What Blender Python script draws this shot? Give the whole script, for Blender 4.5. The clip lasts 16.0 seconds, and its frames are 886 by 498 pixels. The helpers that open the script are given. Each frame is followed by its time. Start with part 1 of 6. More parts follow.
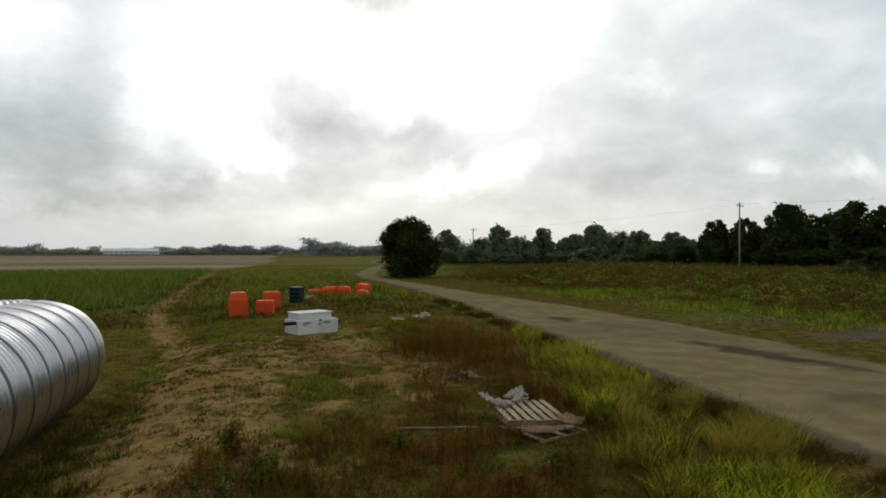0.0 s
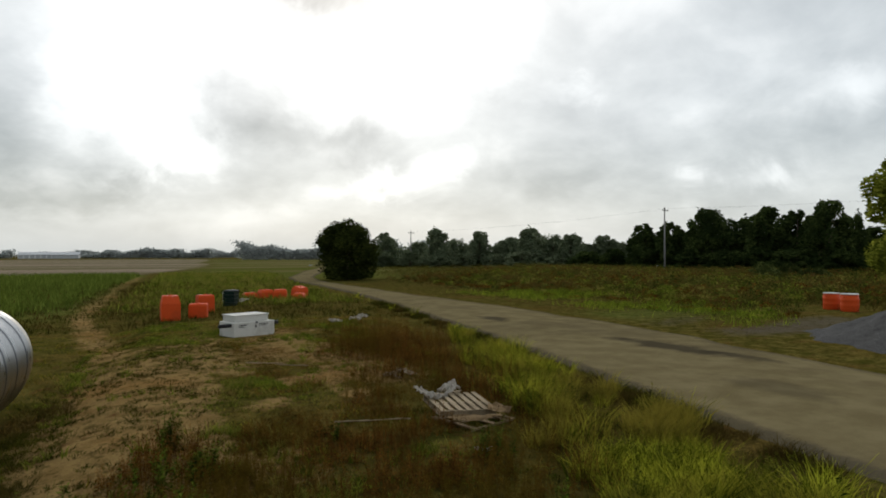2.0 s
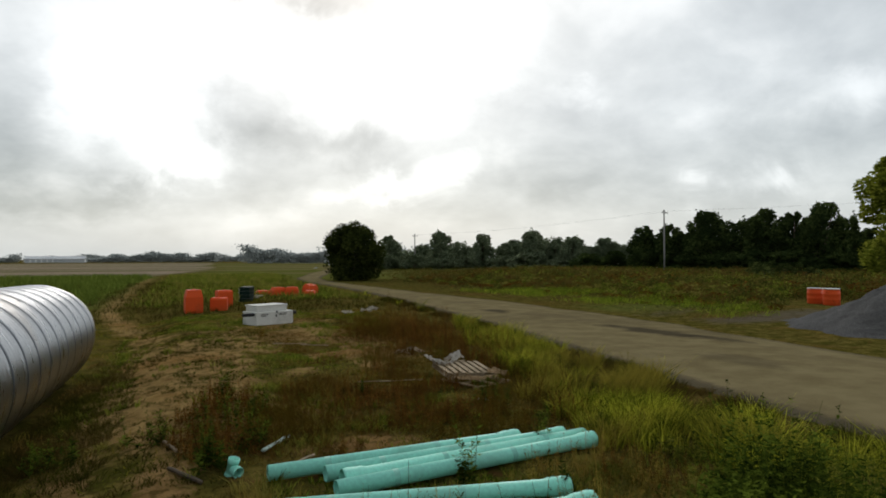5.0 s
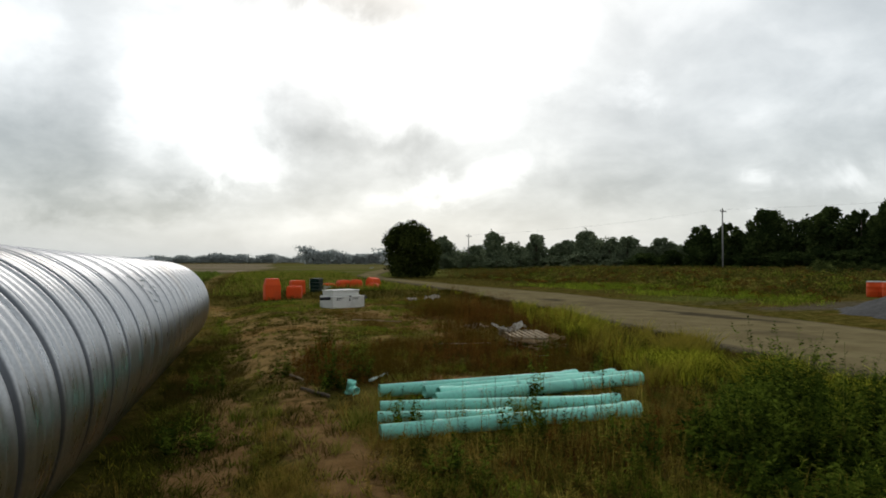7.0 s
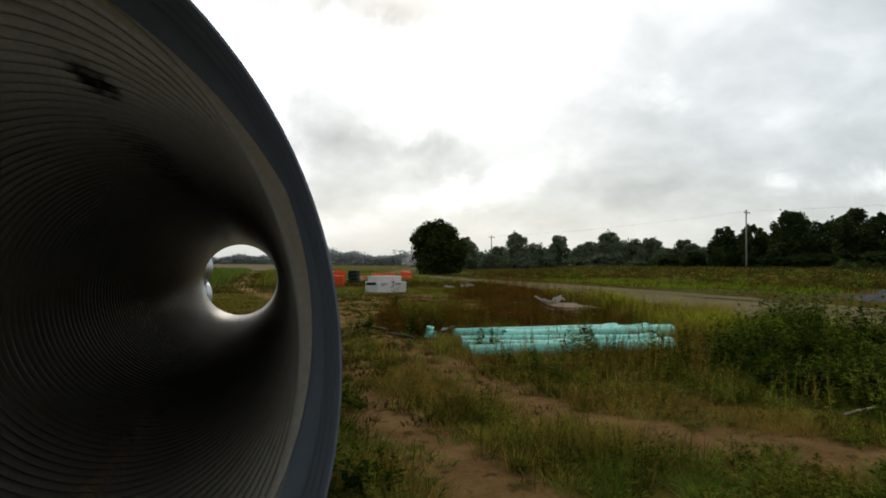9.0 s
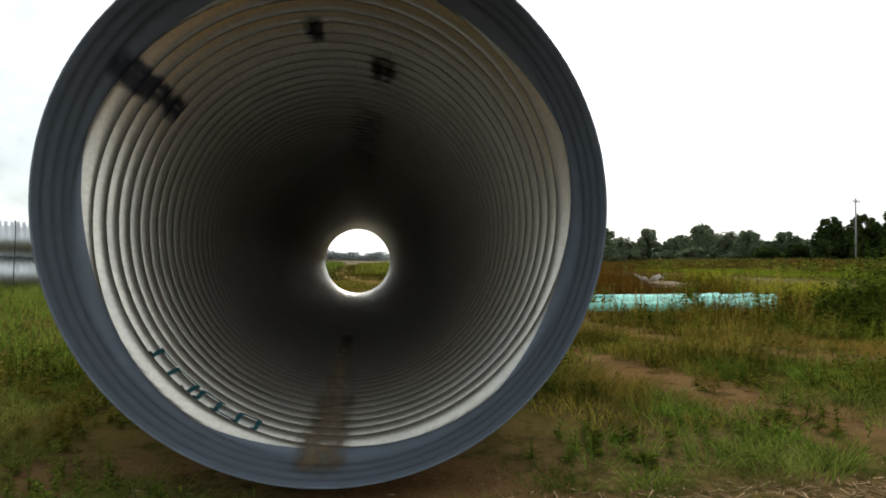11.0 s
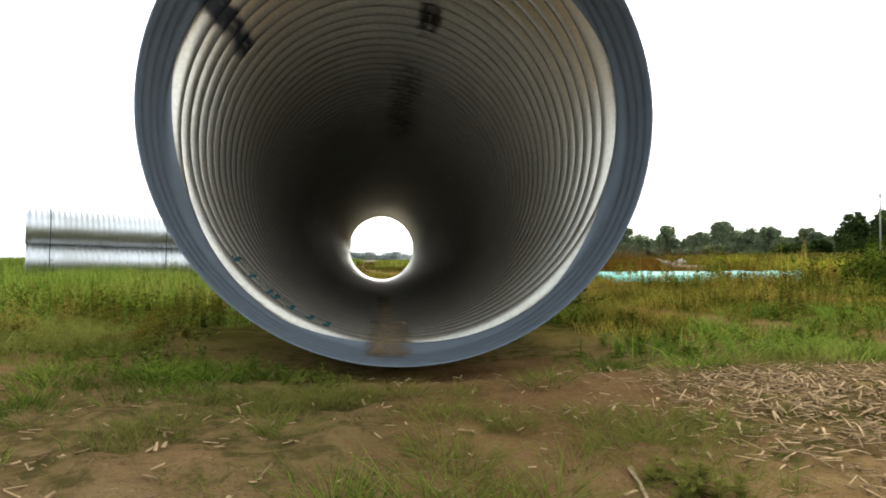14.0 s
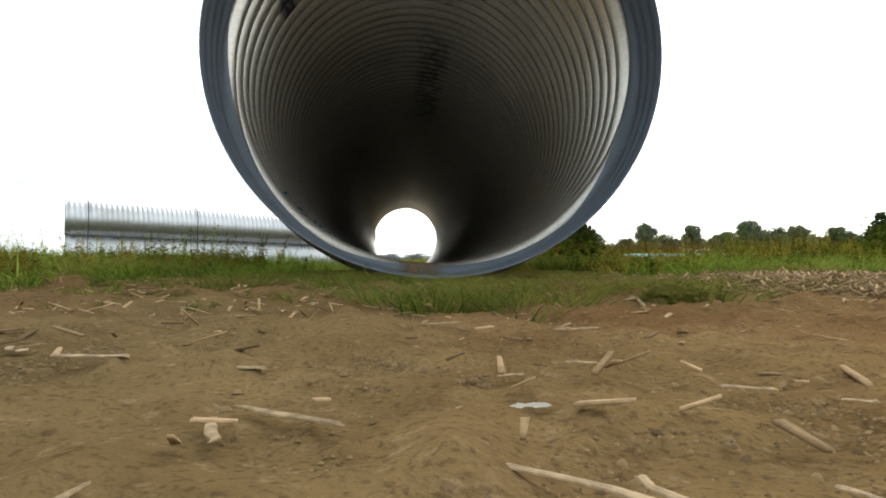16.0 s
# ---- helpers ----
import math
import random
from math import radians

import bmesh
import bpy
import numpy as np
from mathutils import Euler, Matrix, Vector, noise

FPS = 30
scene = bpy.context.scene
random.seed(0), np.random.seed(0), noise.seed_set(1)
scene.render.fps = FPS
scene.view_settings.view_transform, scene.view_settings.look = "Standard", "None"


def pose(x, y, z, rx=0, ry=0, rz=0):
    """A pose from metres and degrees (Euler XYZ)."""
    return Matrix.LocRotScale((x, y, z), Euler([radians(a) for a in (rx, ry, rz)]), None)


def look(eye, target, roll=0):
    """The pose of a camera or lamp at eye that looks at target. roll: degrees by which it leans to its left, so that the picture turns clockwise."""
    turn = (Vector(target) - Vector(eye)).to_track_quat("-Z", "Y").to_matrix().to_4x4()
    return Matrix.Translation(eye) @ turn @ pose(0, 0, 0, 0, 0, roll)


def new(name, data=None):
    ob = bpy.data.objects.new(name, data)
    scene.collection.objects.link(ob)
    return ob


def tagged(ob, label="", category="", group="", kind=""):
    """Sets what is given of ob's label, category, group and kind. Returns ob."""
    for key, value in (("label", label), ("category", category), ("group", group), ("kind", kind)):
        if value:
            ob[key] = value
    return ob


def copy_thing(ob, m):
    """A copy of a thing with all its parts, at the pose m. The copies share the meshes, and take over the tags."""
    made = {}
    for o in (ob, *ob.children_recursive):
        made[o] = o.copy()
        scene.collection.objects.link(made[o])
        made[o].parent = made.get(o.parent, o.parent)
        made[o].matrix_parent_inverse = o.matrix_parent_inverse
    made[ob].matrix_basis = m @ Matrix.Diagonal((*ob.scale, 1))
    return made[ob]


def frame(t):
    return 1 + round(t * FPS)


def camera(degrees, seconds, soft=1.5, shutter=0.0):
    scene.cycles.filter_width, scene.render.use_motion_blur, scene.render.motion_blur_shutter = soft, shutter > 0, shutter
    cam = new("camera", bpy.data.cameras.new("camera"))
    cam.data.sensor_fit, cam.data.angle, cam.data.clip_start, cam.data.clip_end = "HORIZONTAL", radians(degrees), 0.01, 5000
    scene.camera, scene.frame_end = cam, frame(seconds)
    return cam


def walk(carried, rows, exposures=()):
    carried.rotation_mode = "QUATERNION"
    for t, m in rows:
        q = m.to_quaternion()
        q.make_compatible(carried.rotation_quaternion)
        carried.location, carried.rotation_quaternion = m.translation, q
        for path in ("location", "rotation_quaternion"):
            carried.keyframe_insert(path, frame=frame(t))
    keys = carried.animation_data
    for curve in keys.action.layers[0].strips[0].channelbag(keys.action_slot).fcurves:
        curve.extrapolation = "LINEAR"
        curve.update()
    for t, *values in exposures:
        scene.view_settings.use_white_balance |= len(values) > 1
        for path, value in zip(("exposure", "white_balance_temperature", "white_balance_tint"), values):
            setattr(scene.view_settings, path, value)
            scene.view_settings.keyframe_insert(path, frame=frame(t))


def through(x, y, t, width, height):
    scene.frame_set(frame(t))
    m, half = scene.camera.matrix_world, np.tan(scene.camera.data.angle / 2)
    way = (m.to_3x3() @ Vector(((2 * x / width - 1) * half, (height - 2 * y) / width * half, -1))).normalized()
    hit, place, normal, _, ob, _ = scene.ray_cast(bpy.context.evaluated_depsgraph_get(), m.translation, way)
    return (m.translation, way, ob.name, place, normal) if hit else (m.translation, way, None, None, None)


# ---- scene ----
cam = camera(71.78, 16.0, soft=1.8)
PATH = [
    (0, pose(3.569, 3.528, 2.511, 90.20, -0.04, -16.53)),
    (0.5, pose(3.595, 3.342, 2.480, 90.37, 0.10, -22.64)),
    (1, pose(3.585, 3.226, 2.464, 90.50, 0.15, -23.53)),
    (1.5, pose(3.494, 3.110, 2.475, 90.53, 0.13, -22.81)),
    (2, pose(3.467, 3.087, 2.465, 90.50, 0.07, -22.32)),
    (2.5, pose(3.398, 3.002, 2.446, 90.58, 0.01, -22.50)),
    (3, pose(3.342, 2.897, 2.391, 90.70, -0.01, -22.24)),
    (3.5, pose(3.209, 2.654, 2.382, 90.71, 0.02, -22.13)),
    (4, pose(3.087, 2.343, 2.329, 90.82, 0.12, -22.16)),
    (6.5, pose(2.195, 0.487, 1.847, 91.06, 0.25, -20.12)),
    (7, pose(1.956, 0.222, 1.708, 91.10, 0.02, -17.15)),
    (7.5, pose(1.665, -0.104, 1.548, 91.15, -0.03, -15.06)),
    (8, pose(1.305, -0.520, 1.423, 91.32, -0.22, -14.99)),
    (8.5, pose(1.000, -0.850, 1.287, 91.39, -0.34, -15.44)),
    (9, pose(0.835, -1.130, 1.145, 91.39, -0.41, -15.31)),
    (9.5, pose(0.640, -1.440, 1.018, 91.31, -0.63, -14.92)),
    (10, pose(0.335, -1.950, 0.895, 91.21, -0.78, -9.85)),
    (12.5, pose(-0.003, -2.107, 0.628, 90.97, -0.13, -6.97)),
    (13, pose(-0.044, -2.092, 0.569, 90.95, -0.23, -6.92)),
    (13.5, pose(-0.078, -2.142, 0.476, 90.97, -0.12, -6.63)),
    (14, pose(-0.099, -2.241, 0.375, 91.00, -0.04, -6.08)),
    (14.5, pose(-0.104, -2.351, 0.273, 91.10, 0.00, -5.43)),
    (15, pose(-0.105, -2.466, 0.152, 91.18, 0.01, -3.94)),
    (15.5, pose(-0.121, -2.508, 0.051, 91.20, 0.01, -3.59)),
    (16, pose(-0.148, -2.487, 0.050, 91.21, 0.00, -3.99)),
]
EXPOSURES = [(0, 0.0), (8.5, 0.0), (9.5, 0.14), (10.0, 0.26), (10.5, 0.52), (12.0, 1.5), (13.5, 1.78), (15.0, 1.69), (16, 1.43)]
walk(cam, PATH, EXPOSURES)

# ---- light: overcast sky with the sun behind thin cloud ahead of the camera ----
SUN_AZ, SUN_EL = radians(14), radians(38)      # azimuth turned from +y towards +x
world = bpy.data.worlds.new("overcast_sky")
scene.world = world
world.use_nodes = True


class Nodes:
    """Short hand for building a node tree."""

    def __init__(self, tree):
        self.tree = tree

    def add(self, kind, **values):
        n = self.tree.nodes.new(kind)
        for k, v in values.items():
            if k == "op":
                n.operation = v
            elif k == "blend":
                n.blend_type = v
            elif k == "data":
                n.data_type = v
        return n

    def link(self, a, b):
        self.tree.links.new(a, b)

    def put(self, socket, v):
        if isinstance(v, bpy.types.NodeSocket):
            self.link(v, socket)
        elif isinstance(v, (tuple, list)) and len(v) == 3 and socket.type == "RGBA":
            socket.default_value = (*v, 1)
        else:
            socket.default_value = v

    def math(self, op, a, b=0.0, c=0.0, clamp=False):
        n = self.add("ShaderNodeMath", op=op)
        n.use_clamp = clamp
        for s, v in zip(n.inputs, (a, b, c)):
            self.put(s, v)
        return n.outputs[0]

    def vec(self, op, a, b=(0, 0, 0)):
        n = self.add("ShaderNodeVectorMath", op=op)
        self.put(n.inputs[0], a)
        self.put(n.inputs[1], b)
        return n.outputs["Value"] if op in ("DOT_PRODUCT", "LENGTH") else n.outputs[0]

    def mix(self, f, a, b, blend="MIX"):
        n = self.add("ShaderNodeMix", data="RGBA", blend=blend)
        self.put(n.inputs[0], f)
        self.put(n.inputs[6], a)
        self.put(n.inputs[7], b)
        return n.outputs[2]

    def noise(self, vector, scale, detail=4.0, rough=0.55, distortion=0.0, colour=False):
        n = self.add("ShaderNodeTexNoise")
        if vector is not None:
            self.link(vector, n.inputs["Vector"])
        n.inputs["Scale"].default_value = scale
        n.inputs["Detail"].default_value = detail
        n.inputs["Roughness"].default_value = rough
        n.inputs["Distortion"].default_value = distortion
        return n.outputs["Color" if colour else "Fac"]

    def ramp(self, f, stops):
        n = self.add("ShaderNodeValToRGB")
        self.link(f, n.inputs[0])
        e = n.color_ramp.elements
        while len(e) < len(stops):
            e.new(0.5)
        for el, (p, c) in zip(e, stops):
            el.position = p
            el.color = (*c, 1) if isinstance(c, tuple) else (c, c, c, 1)
        return n.outputs[0]

    def range(self, v, a, b, c=0.0, d=1.0):
        n = self.add("ShaderNodeMapRange")
        n.interpolation_type = "SMOOTHSTEP"
        for s, val in zip(n.inputs, (v, a, b, c, d)):
            self.put(s, val)
        return n.outputs[0]

    def bump(self, height, strength=0.4, distance=0.02):
        n = self.add("ShaderNodeBump")
        self.put(n.inputs["Strength"], strength)
        n.inputs["Distance"].default_value = distance
        self.link(height, n.inputs["Height"])
        return n.outputs[0]


w = Nodes(world.node_tree)
world.node_tree.nodes.clear()
out = w.add("ShaderNodeOutputWorld")
back = w.add("ShaderNodeBackground")
coord = w.add("ShaderNodeTexCoord").outputs["Generated"]
sky = w.add("ShaderNodeTexSky")
sky.sky_type, sky.sun_disc = "NISHITA", False
sky.sun_elevation, sky.sun_rotation = SUN_EL, SUN_AZ
sky.air_density, sky.dust_density = 1.0, 3.0
sun_way = (math.sin(SUN_AZ) * math.cos(SUN_EL), math.cos(SUN_AZ) * math.cos(SUN_EL), math.sin(SUN_EL))
sep = w.add("ShaderNodeSeparateXYZ")
w.link(coord, sep.inputs[0])
up = w.math("MAXIMUM", sep.outputs[2], 0.0)
flat = w.math("ADD", up, 0.42)
comb = w.add("ShaderNodeCombineXYZ")
w.put(comb.inputs[0], w.math("DIVIDE", sep.outputs[0], flat))
w.put(comb.inputs[1], w.math("DIVIDE", sep.outputs[1], flat))
comb.inputs[2].default_value = 0.35
big = w.noise(comb.outputs[0], 1.5, 2.0, 0.45, 0.12)
fine = w.noise(comb.outputs[0], 4.2, 5.0, 0.55, 0.15)
glow = w.range(w.vec("DOT_PRODUCT", coord, sun_way), 0.55, 0.99)
# azimuth and height over the horizon in degrees, ruffled so that the cloud edges are ragged
ruffle, curl = w.noise(coord, 5.5, 5.0, 0.6, 0.3), w.noise(coord, 7.5, 5.0, 0.62, 0.5)
azimuth = w.math("MULTIPLY", w.math("ARCTAN2", sep.outputs[0], sep.outputs[1]), 180 / math.pi)
height = w.math("MULTIPLY", w.math("ARCSINE", sep.outputs[2]), 180 / math.pi)
low = w.math("MULTIPLY", w.range(height, 16.0, 34.0, 1.0, 0.0), w.range(w.math("ABSOLUTE", w.math("SUBTRACT", azimuth, 18.0)), 50.0, 75.0, 1.0, 0.0))
azimuth = w.math("ADD", azimuth, w.math("MULTIPLY", w.math("SUBTRACT", ruffle, 0.5), 16.0))
height = w.math("ADD", height, w.math("MULTIPLY", w.math("SUBTRACT", curl, 0.5), 8.0))
calm = w.math("ADD", w.math("MULTIPLY", big, w.math("SUBTRACT", 1.0, w.math("MULTIPLY", low, 0.8))), w.math("MULTIPLY", low, 0.80 * 0.54))
lump = w.math("ADD", w.math("MULTIPLY", calm, 0.72), w.math("MULTIPLY", fine, 0.28))
lump = w.math("ADD", lump, w.math("MULTIPLY", w.math("MULTIPLY", glow, w.math("SUBTRACT", 1.0, low)), 0.10))
cloud = w.ramp(lump, [(0.38, (0.285, 0.32, 0.335)), (0.48, (0.42, 0.46, 0.472)), (0.55, (0.575, 0.615, 0.622)), (0.62, (0.80, 0.83, 0.83)), (0.72, (1.15, 1.15, 1.14))])
# banks and rifts of the cloud: azimuth, height, reach in both, thinner (+) or thicker (-)
BANKS = [(17, 16.5, 8, 4.0, 0.62), (24, 20, 5, 4.5, 0.45), (9, 18.5, 8, 2.8, 0.5), (-1, 18.5, 7, 3.0, 0.35), (-6.5, 12.5, 4.2, 4.5, 0.55), (-1.5, 7.8, 3.6, 2.2, 0.5), (-4, 16, 5, 3, 0.3),
         (5.5, 11.3, 5.0, 1.7, -0.20), (13, 10.6, 5, 1.5, -0.16), (8.5, 7.5, 3.5, 1.8, -0.04), (23, 8.6, 3.2, 1.2, 0.5), (15, 6.2, 3.2, 1.2, 0.35), (19, 7.2, 3.5, 1.0, 0.25),
         (-16, 8.5, 6.5, 4.0, -0.20), (-17, 4.8, 8, 1.8, -0.14), (-7, 4.8, 6, 1.1, -0.16), (-34, 7, 9, 8, -0.30), (-19, 17, 4, 4, 0.30), (9, 23.2, 7, 1.5, -0.34), (33, 7, 7, 2.6, -0.10), (51, 10.3, 5, 2.2, -0.10),
         (35, 14.5, 3, 1.0, 0.18), (44.5, 6.3, 1.6, 1.0, 0.28), (49.8, 6.8, 2.4, 0.9, 0.26), (56, 12.6, 3, 1.6, 0.25), (45, 13, 6, 2, 0.08), (3, 3.2, 7, 1.6, 0.10)]
rift = None
for az, el, wide, tall, much in BANKS:
    du = w.math("DIVIDE", w.math("SUBTRACT", azimuth, az), wide)
    dv = w.math("DIVIDE", w.math("SUBTRACT", height, el), tall)
    bell = w.math("EXPONENT", w.math("MULTIPLY", w.math("ADD", w.math("MULTIPLY", du, du), w.math("MULTIPLY", dv, dv)), -1.0))
    rift = w.math("MULTIPLY_ADD", bell, much, rift if rift is not None else 0.04)
haze = w.range(up, 0.0, 0.10, 1.0, 0.0)
cloud = w.mix(w.math("MULTIPLY", haze, 0.75), cloud, (0.56, 0.605, 0.61))
shade = w.add("ShaderNodeCombineXYZ")
for socket in shade.inputs:
    w.put(socket, rift)
cloud = w.vec("MAXIMUM", w.vec("ADD", cloud, shade.outputs[0]), (0.2, 0.21, 0.22))
thin = w.mix(0.02, cloud, sky.outputs[0])
w.link(thin, back.inputs[0])
back.inputs[1].default_value = 1.0
w.link(back.outputs[0], out.inputs[0])

sun = new("sun", bpy.data.lights.new("sun", "SUN"))
sun.data.energy, sun.data.angle, sun.data.color = 0.5, radians(22), (1.0, 0.96, 0.9)
sun.matrix_world = look((sun_way[0] * 60, sun_way[1] * 60, sun_way[2] * 60), (0, 0, 0))


# ---- materials ----
PIPE_LENGTH, PIPE_RADIUS, PIPE_DROP = 15.5, 0.94, 0.240


def material(name):
    m = bpy.data.materials.new(name)
    m.use_nodes = True
    m.node_tree.nodes.clear()
    n = Nodes(m.node_tree)
    o = n.add("ShaderNodeOutputMaterial")
    b = n.add("ShaderNodeBsdfPrincipled")
    n.link(b.outputs[0], o.inputs[0])
    return m, n, b


def paint(name, colour, rough=0.5, metal=0.0, vary=0.12, dirt=(0.12, 0.09, 0.06), dirty=0.25, scale=6.0, bump=0.15):
    """A worn surface: colour with fine and broad variation, dirt in patches, slight relief."""
    m, n, b = material(name)
    at = n.add("ShaderNodeTexCoord").outputs["Object"]
    broad = n.noise(at, scale * 0.35, 4, 0.6)
    grain = n.noise(at, scale * 9, 3, 0.6)
    base = n.mix(n.range(grain, 0.3, 0.7), tuple(c * (1 - vary) for c in colour), tuple(min(1, c * (1 + vary)) for c in colour))
    base = n.mix(n.math("MULTIPLY", n.range(broad, 0.5, 0.72), dirty), base, dirt)
    n.put(b.inputs["Base Color"], base)
    n.put(b.inputs["Roughness"], n.range(broad, 0.3, 0.7, rough * 0.8, min(1, rough * 1.25)))
    b.inputs["Metallic"].default_value = metal
    b.inputs["Specular IOR Level"].default_value = 0.45 if rough < 0.5 else 0.12
    n.put(b.inputs["Normal"], n.bump(grain, bump, 0.01))
    return m


def leafy(name, dark, light, dry=None, through=0.25, clumps=1.5):
    """Leaves or blades: each its own shade, with drifts of a second colour over the ground."""
    m, n, b = material(name)
    geo = n.add("ShaderNodeNewGeometry")
    own = geo.outputs["Random Per Island"]
    drift = n.noise(geo.outputs["Position"], 0.55, 3, 0.6)
    clump = n.noise(geo.outputs["Position"], clumps, 3, 0.6)
    vigour = n.math("MULTIPLY", own, n.range(clump, 0.34, 0.66, 0.35, 1.45), clamp=True)
    base = n.mix(n.math("POWER", vigour, 1.4), dark, light)
    if dry:
        f = n.math("ADD", n.range(drift, 0.42, 0.66), n.math("MULTIPLY", n.math("SUBTRACT", own, 0.5), 0.8), clamp=True)
        base = n.mix(f, base, dry)
    n.put(b.inputs["Base Color"], base)
    b.inputs["Roughness"].default_value = 0.9
    b.inputs["Specular IOR Level"].default_value = 0.0
    tr = n.add("ShaderNodeBsdfTranslucent")
    n.put(tr.inputs[0], base)
    mixer = n.add("ShaderNodeMixShader")
    mixer.inputs[0].default_value = through
    n.link(b.outputs[0], mixer.inputs[1])
    n.link(tr.outputs[0], mixer.inputs[2])
    o = [x for x in n.tree.nodes if x.bl_idname == "ShaderNodeOutputMaterial"][0]
    n.link(mixer.outputs[0], o.inputs[0])
    return m


def ground_material():
    m, n, b = material("ground_soil_and_turf")
    geo = n.add("ShaderNodeNewGeometry")
    at = geo.outputs["Position"]
    zone = n.add("ShaderNodeAttribute")
    zone.attribute_name = "zone"
    parts = n.add("ShaderNodeSeparateColor")
    n.link(zone.outputs["Color"], parts.inputs[0])
    soil, crop, grit = parts.outputs[0], parts.outputs[1], parts.outputs[2]
    broad = n.noise(at, 0.35, 4, 0.6)
    mid = n.noise(at, 2.2, 5, 0.62)
    fine = n.noise(at, 16, 5, 0.65)
    clod = n.noise(at, 60, 4, 0.6)
    turf = n.mix(n.range(mid, 0.35, 0.65), (0.050, 0.048, 0.009), (0.120, 0.094, 0.024))
    turf = n.mix(n.math("MULTIPLY", n.range(broad, 0.45, 0.7), 0.6), turf, (0.120, 0.074, 0.021))
    turf = n.mix(n.math("MULTIPLY", n.range(fine, 0.45, 0.65), 0.55), turf, (0.016, 0.015, 0.004))
    where = n.add("ShaderNodeSeparateXYZ")
    n.link(at, where.inputs[0])
    thin = n.mix(n.range(fine, 0.35, 0.65), (0.060, 0.046, 0.016), (0.150, 0.098, 0.042))
    turf = n.mix(n.range(where.outputs[1], 0.0, 1.4), thin, turf)
    dry = n.mix(n.range(mid, 0.3, 0.7), (0.098, 0.062, 0.024), (0.195, 0.128, 0.056))
    dry = n.mix(n.math("MULTIPLY", n.range(where.outputs[0], 0.2, -0.9), 0.6), dry, n.mix(mid, (0.092, 0.068, 0.033), (0.170, 0.128, 0.066)))
    dry = n.mix(n.math("MULTIPLY", n.range(broad, 0.5, 0.7), 0.5), dry, (0.165, 0.080, 0.036))
    dry = n.mix(n.math("MULTIPLY", n.range(where.outputs[1], -1.3, -0.4), 0.65), dry, n.mix(mid, (0.090, 0.047, 0.019), (0.160, 0.084, 0.036)))
    packed = n.mix(n.range(mid, 0.30, 0.70), (0.150, 0.098, 0.034), (0.255, 0.172, 0.066))
    packed = n.mix(n.math("MULTIPLY", n.range(broad, 0.48, 0.7), 0.5), packed, (0.21, 0.105, 0.030))
    packed = n.mix(n.range(where.outputs[1], 6.0, 11.0), n.mix(n.range(mid, 0.3, 0.7), (0.105, 0.058, 0.021), (0.195, 0.118, 0.048)), packed)
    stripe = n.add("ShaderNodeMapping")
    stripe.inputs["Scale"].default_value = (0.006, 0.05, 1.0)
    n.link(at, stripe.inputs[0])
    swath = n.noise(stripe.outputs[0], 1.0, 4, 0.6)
    # far bare field with olive swaths, its soil colour paled to imitate haze
    hazed_tilled = n.mix(n.range(swath, 0.42, 0.62), n.mix(broad, (0.20, 0.155, 0.105), (0.30, 0.25, 0.19)), (0.125, 0.115, 0.055))
    packed = n.mix(n.range(where.outputs[1], 78.0, 90.0), packed, hazed_tilled)
    earth = n.mix(n.range(where.outputs[1], -0.2, 2.0), dry, packed)
    earth = n.mix(n.math("MULTIPLY", n.range(fine, 0.50, 0.68), 0.38), earth, (0.060, 0.034, 0.017))
    earth = n.mix(n.math("MULTIPLY", n.range(clod, 0.56, 0.70), 0.5), earth, (0.24, 0.165, 0.092))
    crumb = n.noise(at, 150, 2, 0.5)
    earth = n.mix(n.math("MULTIPLY", n.range(crumb, 0.54, 0.66), 0.45), earth, (0.05, 0.03, 0.016))
    edge = n.math("ADD", soil, n.math("MULTIPLY", n.math("SUBTRACT", fine, 0.5), 0.9))
    edge = n.math("ADD", edge, n.math("MULTIPLY", n.math("SUBTRACT", mid, 0.5), 0.8))
    base = n.mix(n.range(edge, 0.36, 0.62), turf, earth)
    speck = n.noise(at, 5.5, 3, 0.6)
    base = n.mix(n.math("MULTIPLY", n.math("MULTIPLY", n.range(speck, 0.55, 0.64), 0.6), n.range(where.outputs[1], -0.4, 1.2)), base, (0.026, 0.024, 0.006))
    scab = n.noise(at, 1.6, 4, 0.6, 0.5)
    base = n.mix(n.math("MULTIPLY", n.range(scab, 0.58, 0.70), n.math("MULTIPLY", n.range(where.outputs[1], 1.0, 4.0), 0.65)), base, (0.085, 0.036, 0.016))
    field = n.mix(n.range(mid, 0.3, 0.7), (0.058, 0.072, 0.014), (0.110, 0.118, 0.028))
    field = n.mix(n.math("MULTIPLY", n.range(n.noise(at, 0.09, 4, 0.6), 0.48, 0.66), 0.7), field, (0.105, 0.082, 0.034))
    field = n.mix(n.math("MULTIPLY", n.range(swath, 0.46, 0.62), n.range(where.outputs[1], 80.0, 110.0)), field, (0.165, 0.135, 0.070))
    base = n.mix(crop, base, field)
    stone = n.mix(n.range(fine, 0.35, 0.65), (0.058, 0.048, 0.031), (0.112, 0.094, 0.066))
    base = n.mix(n.range(n.math("ADD", grit, n.math("MULTIPLY", n.math("SUBTRACT", mid, 0.5), 0.9)), 0.25, 0.8), base, stone)
    n.put(b.inputs["Base Color"], base)
    b.inputs["Roughness"].default_value = 0.95
    b.inputs["Specular IOR Level"].default_value = 0.0
    relief = n.math("ADD", n.math("ADD", n.math("MULTIPLY", fine, 0.6), n.math("MULTIPLY", clod, 0.35)), n.math("MULTIPLY", crumb, 0.22))
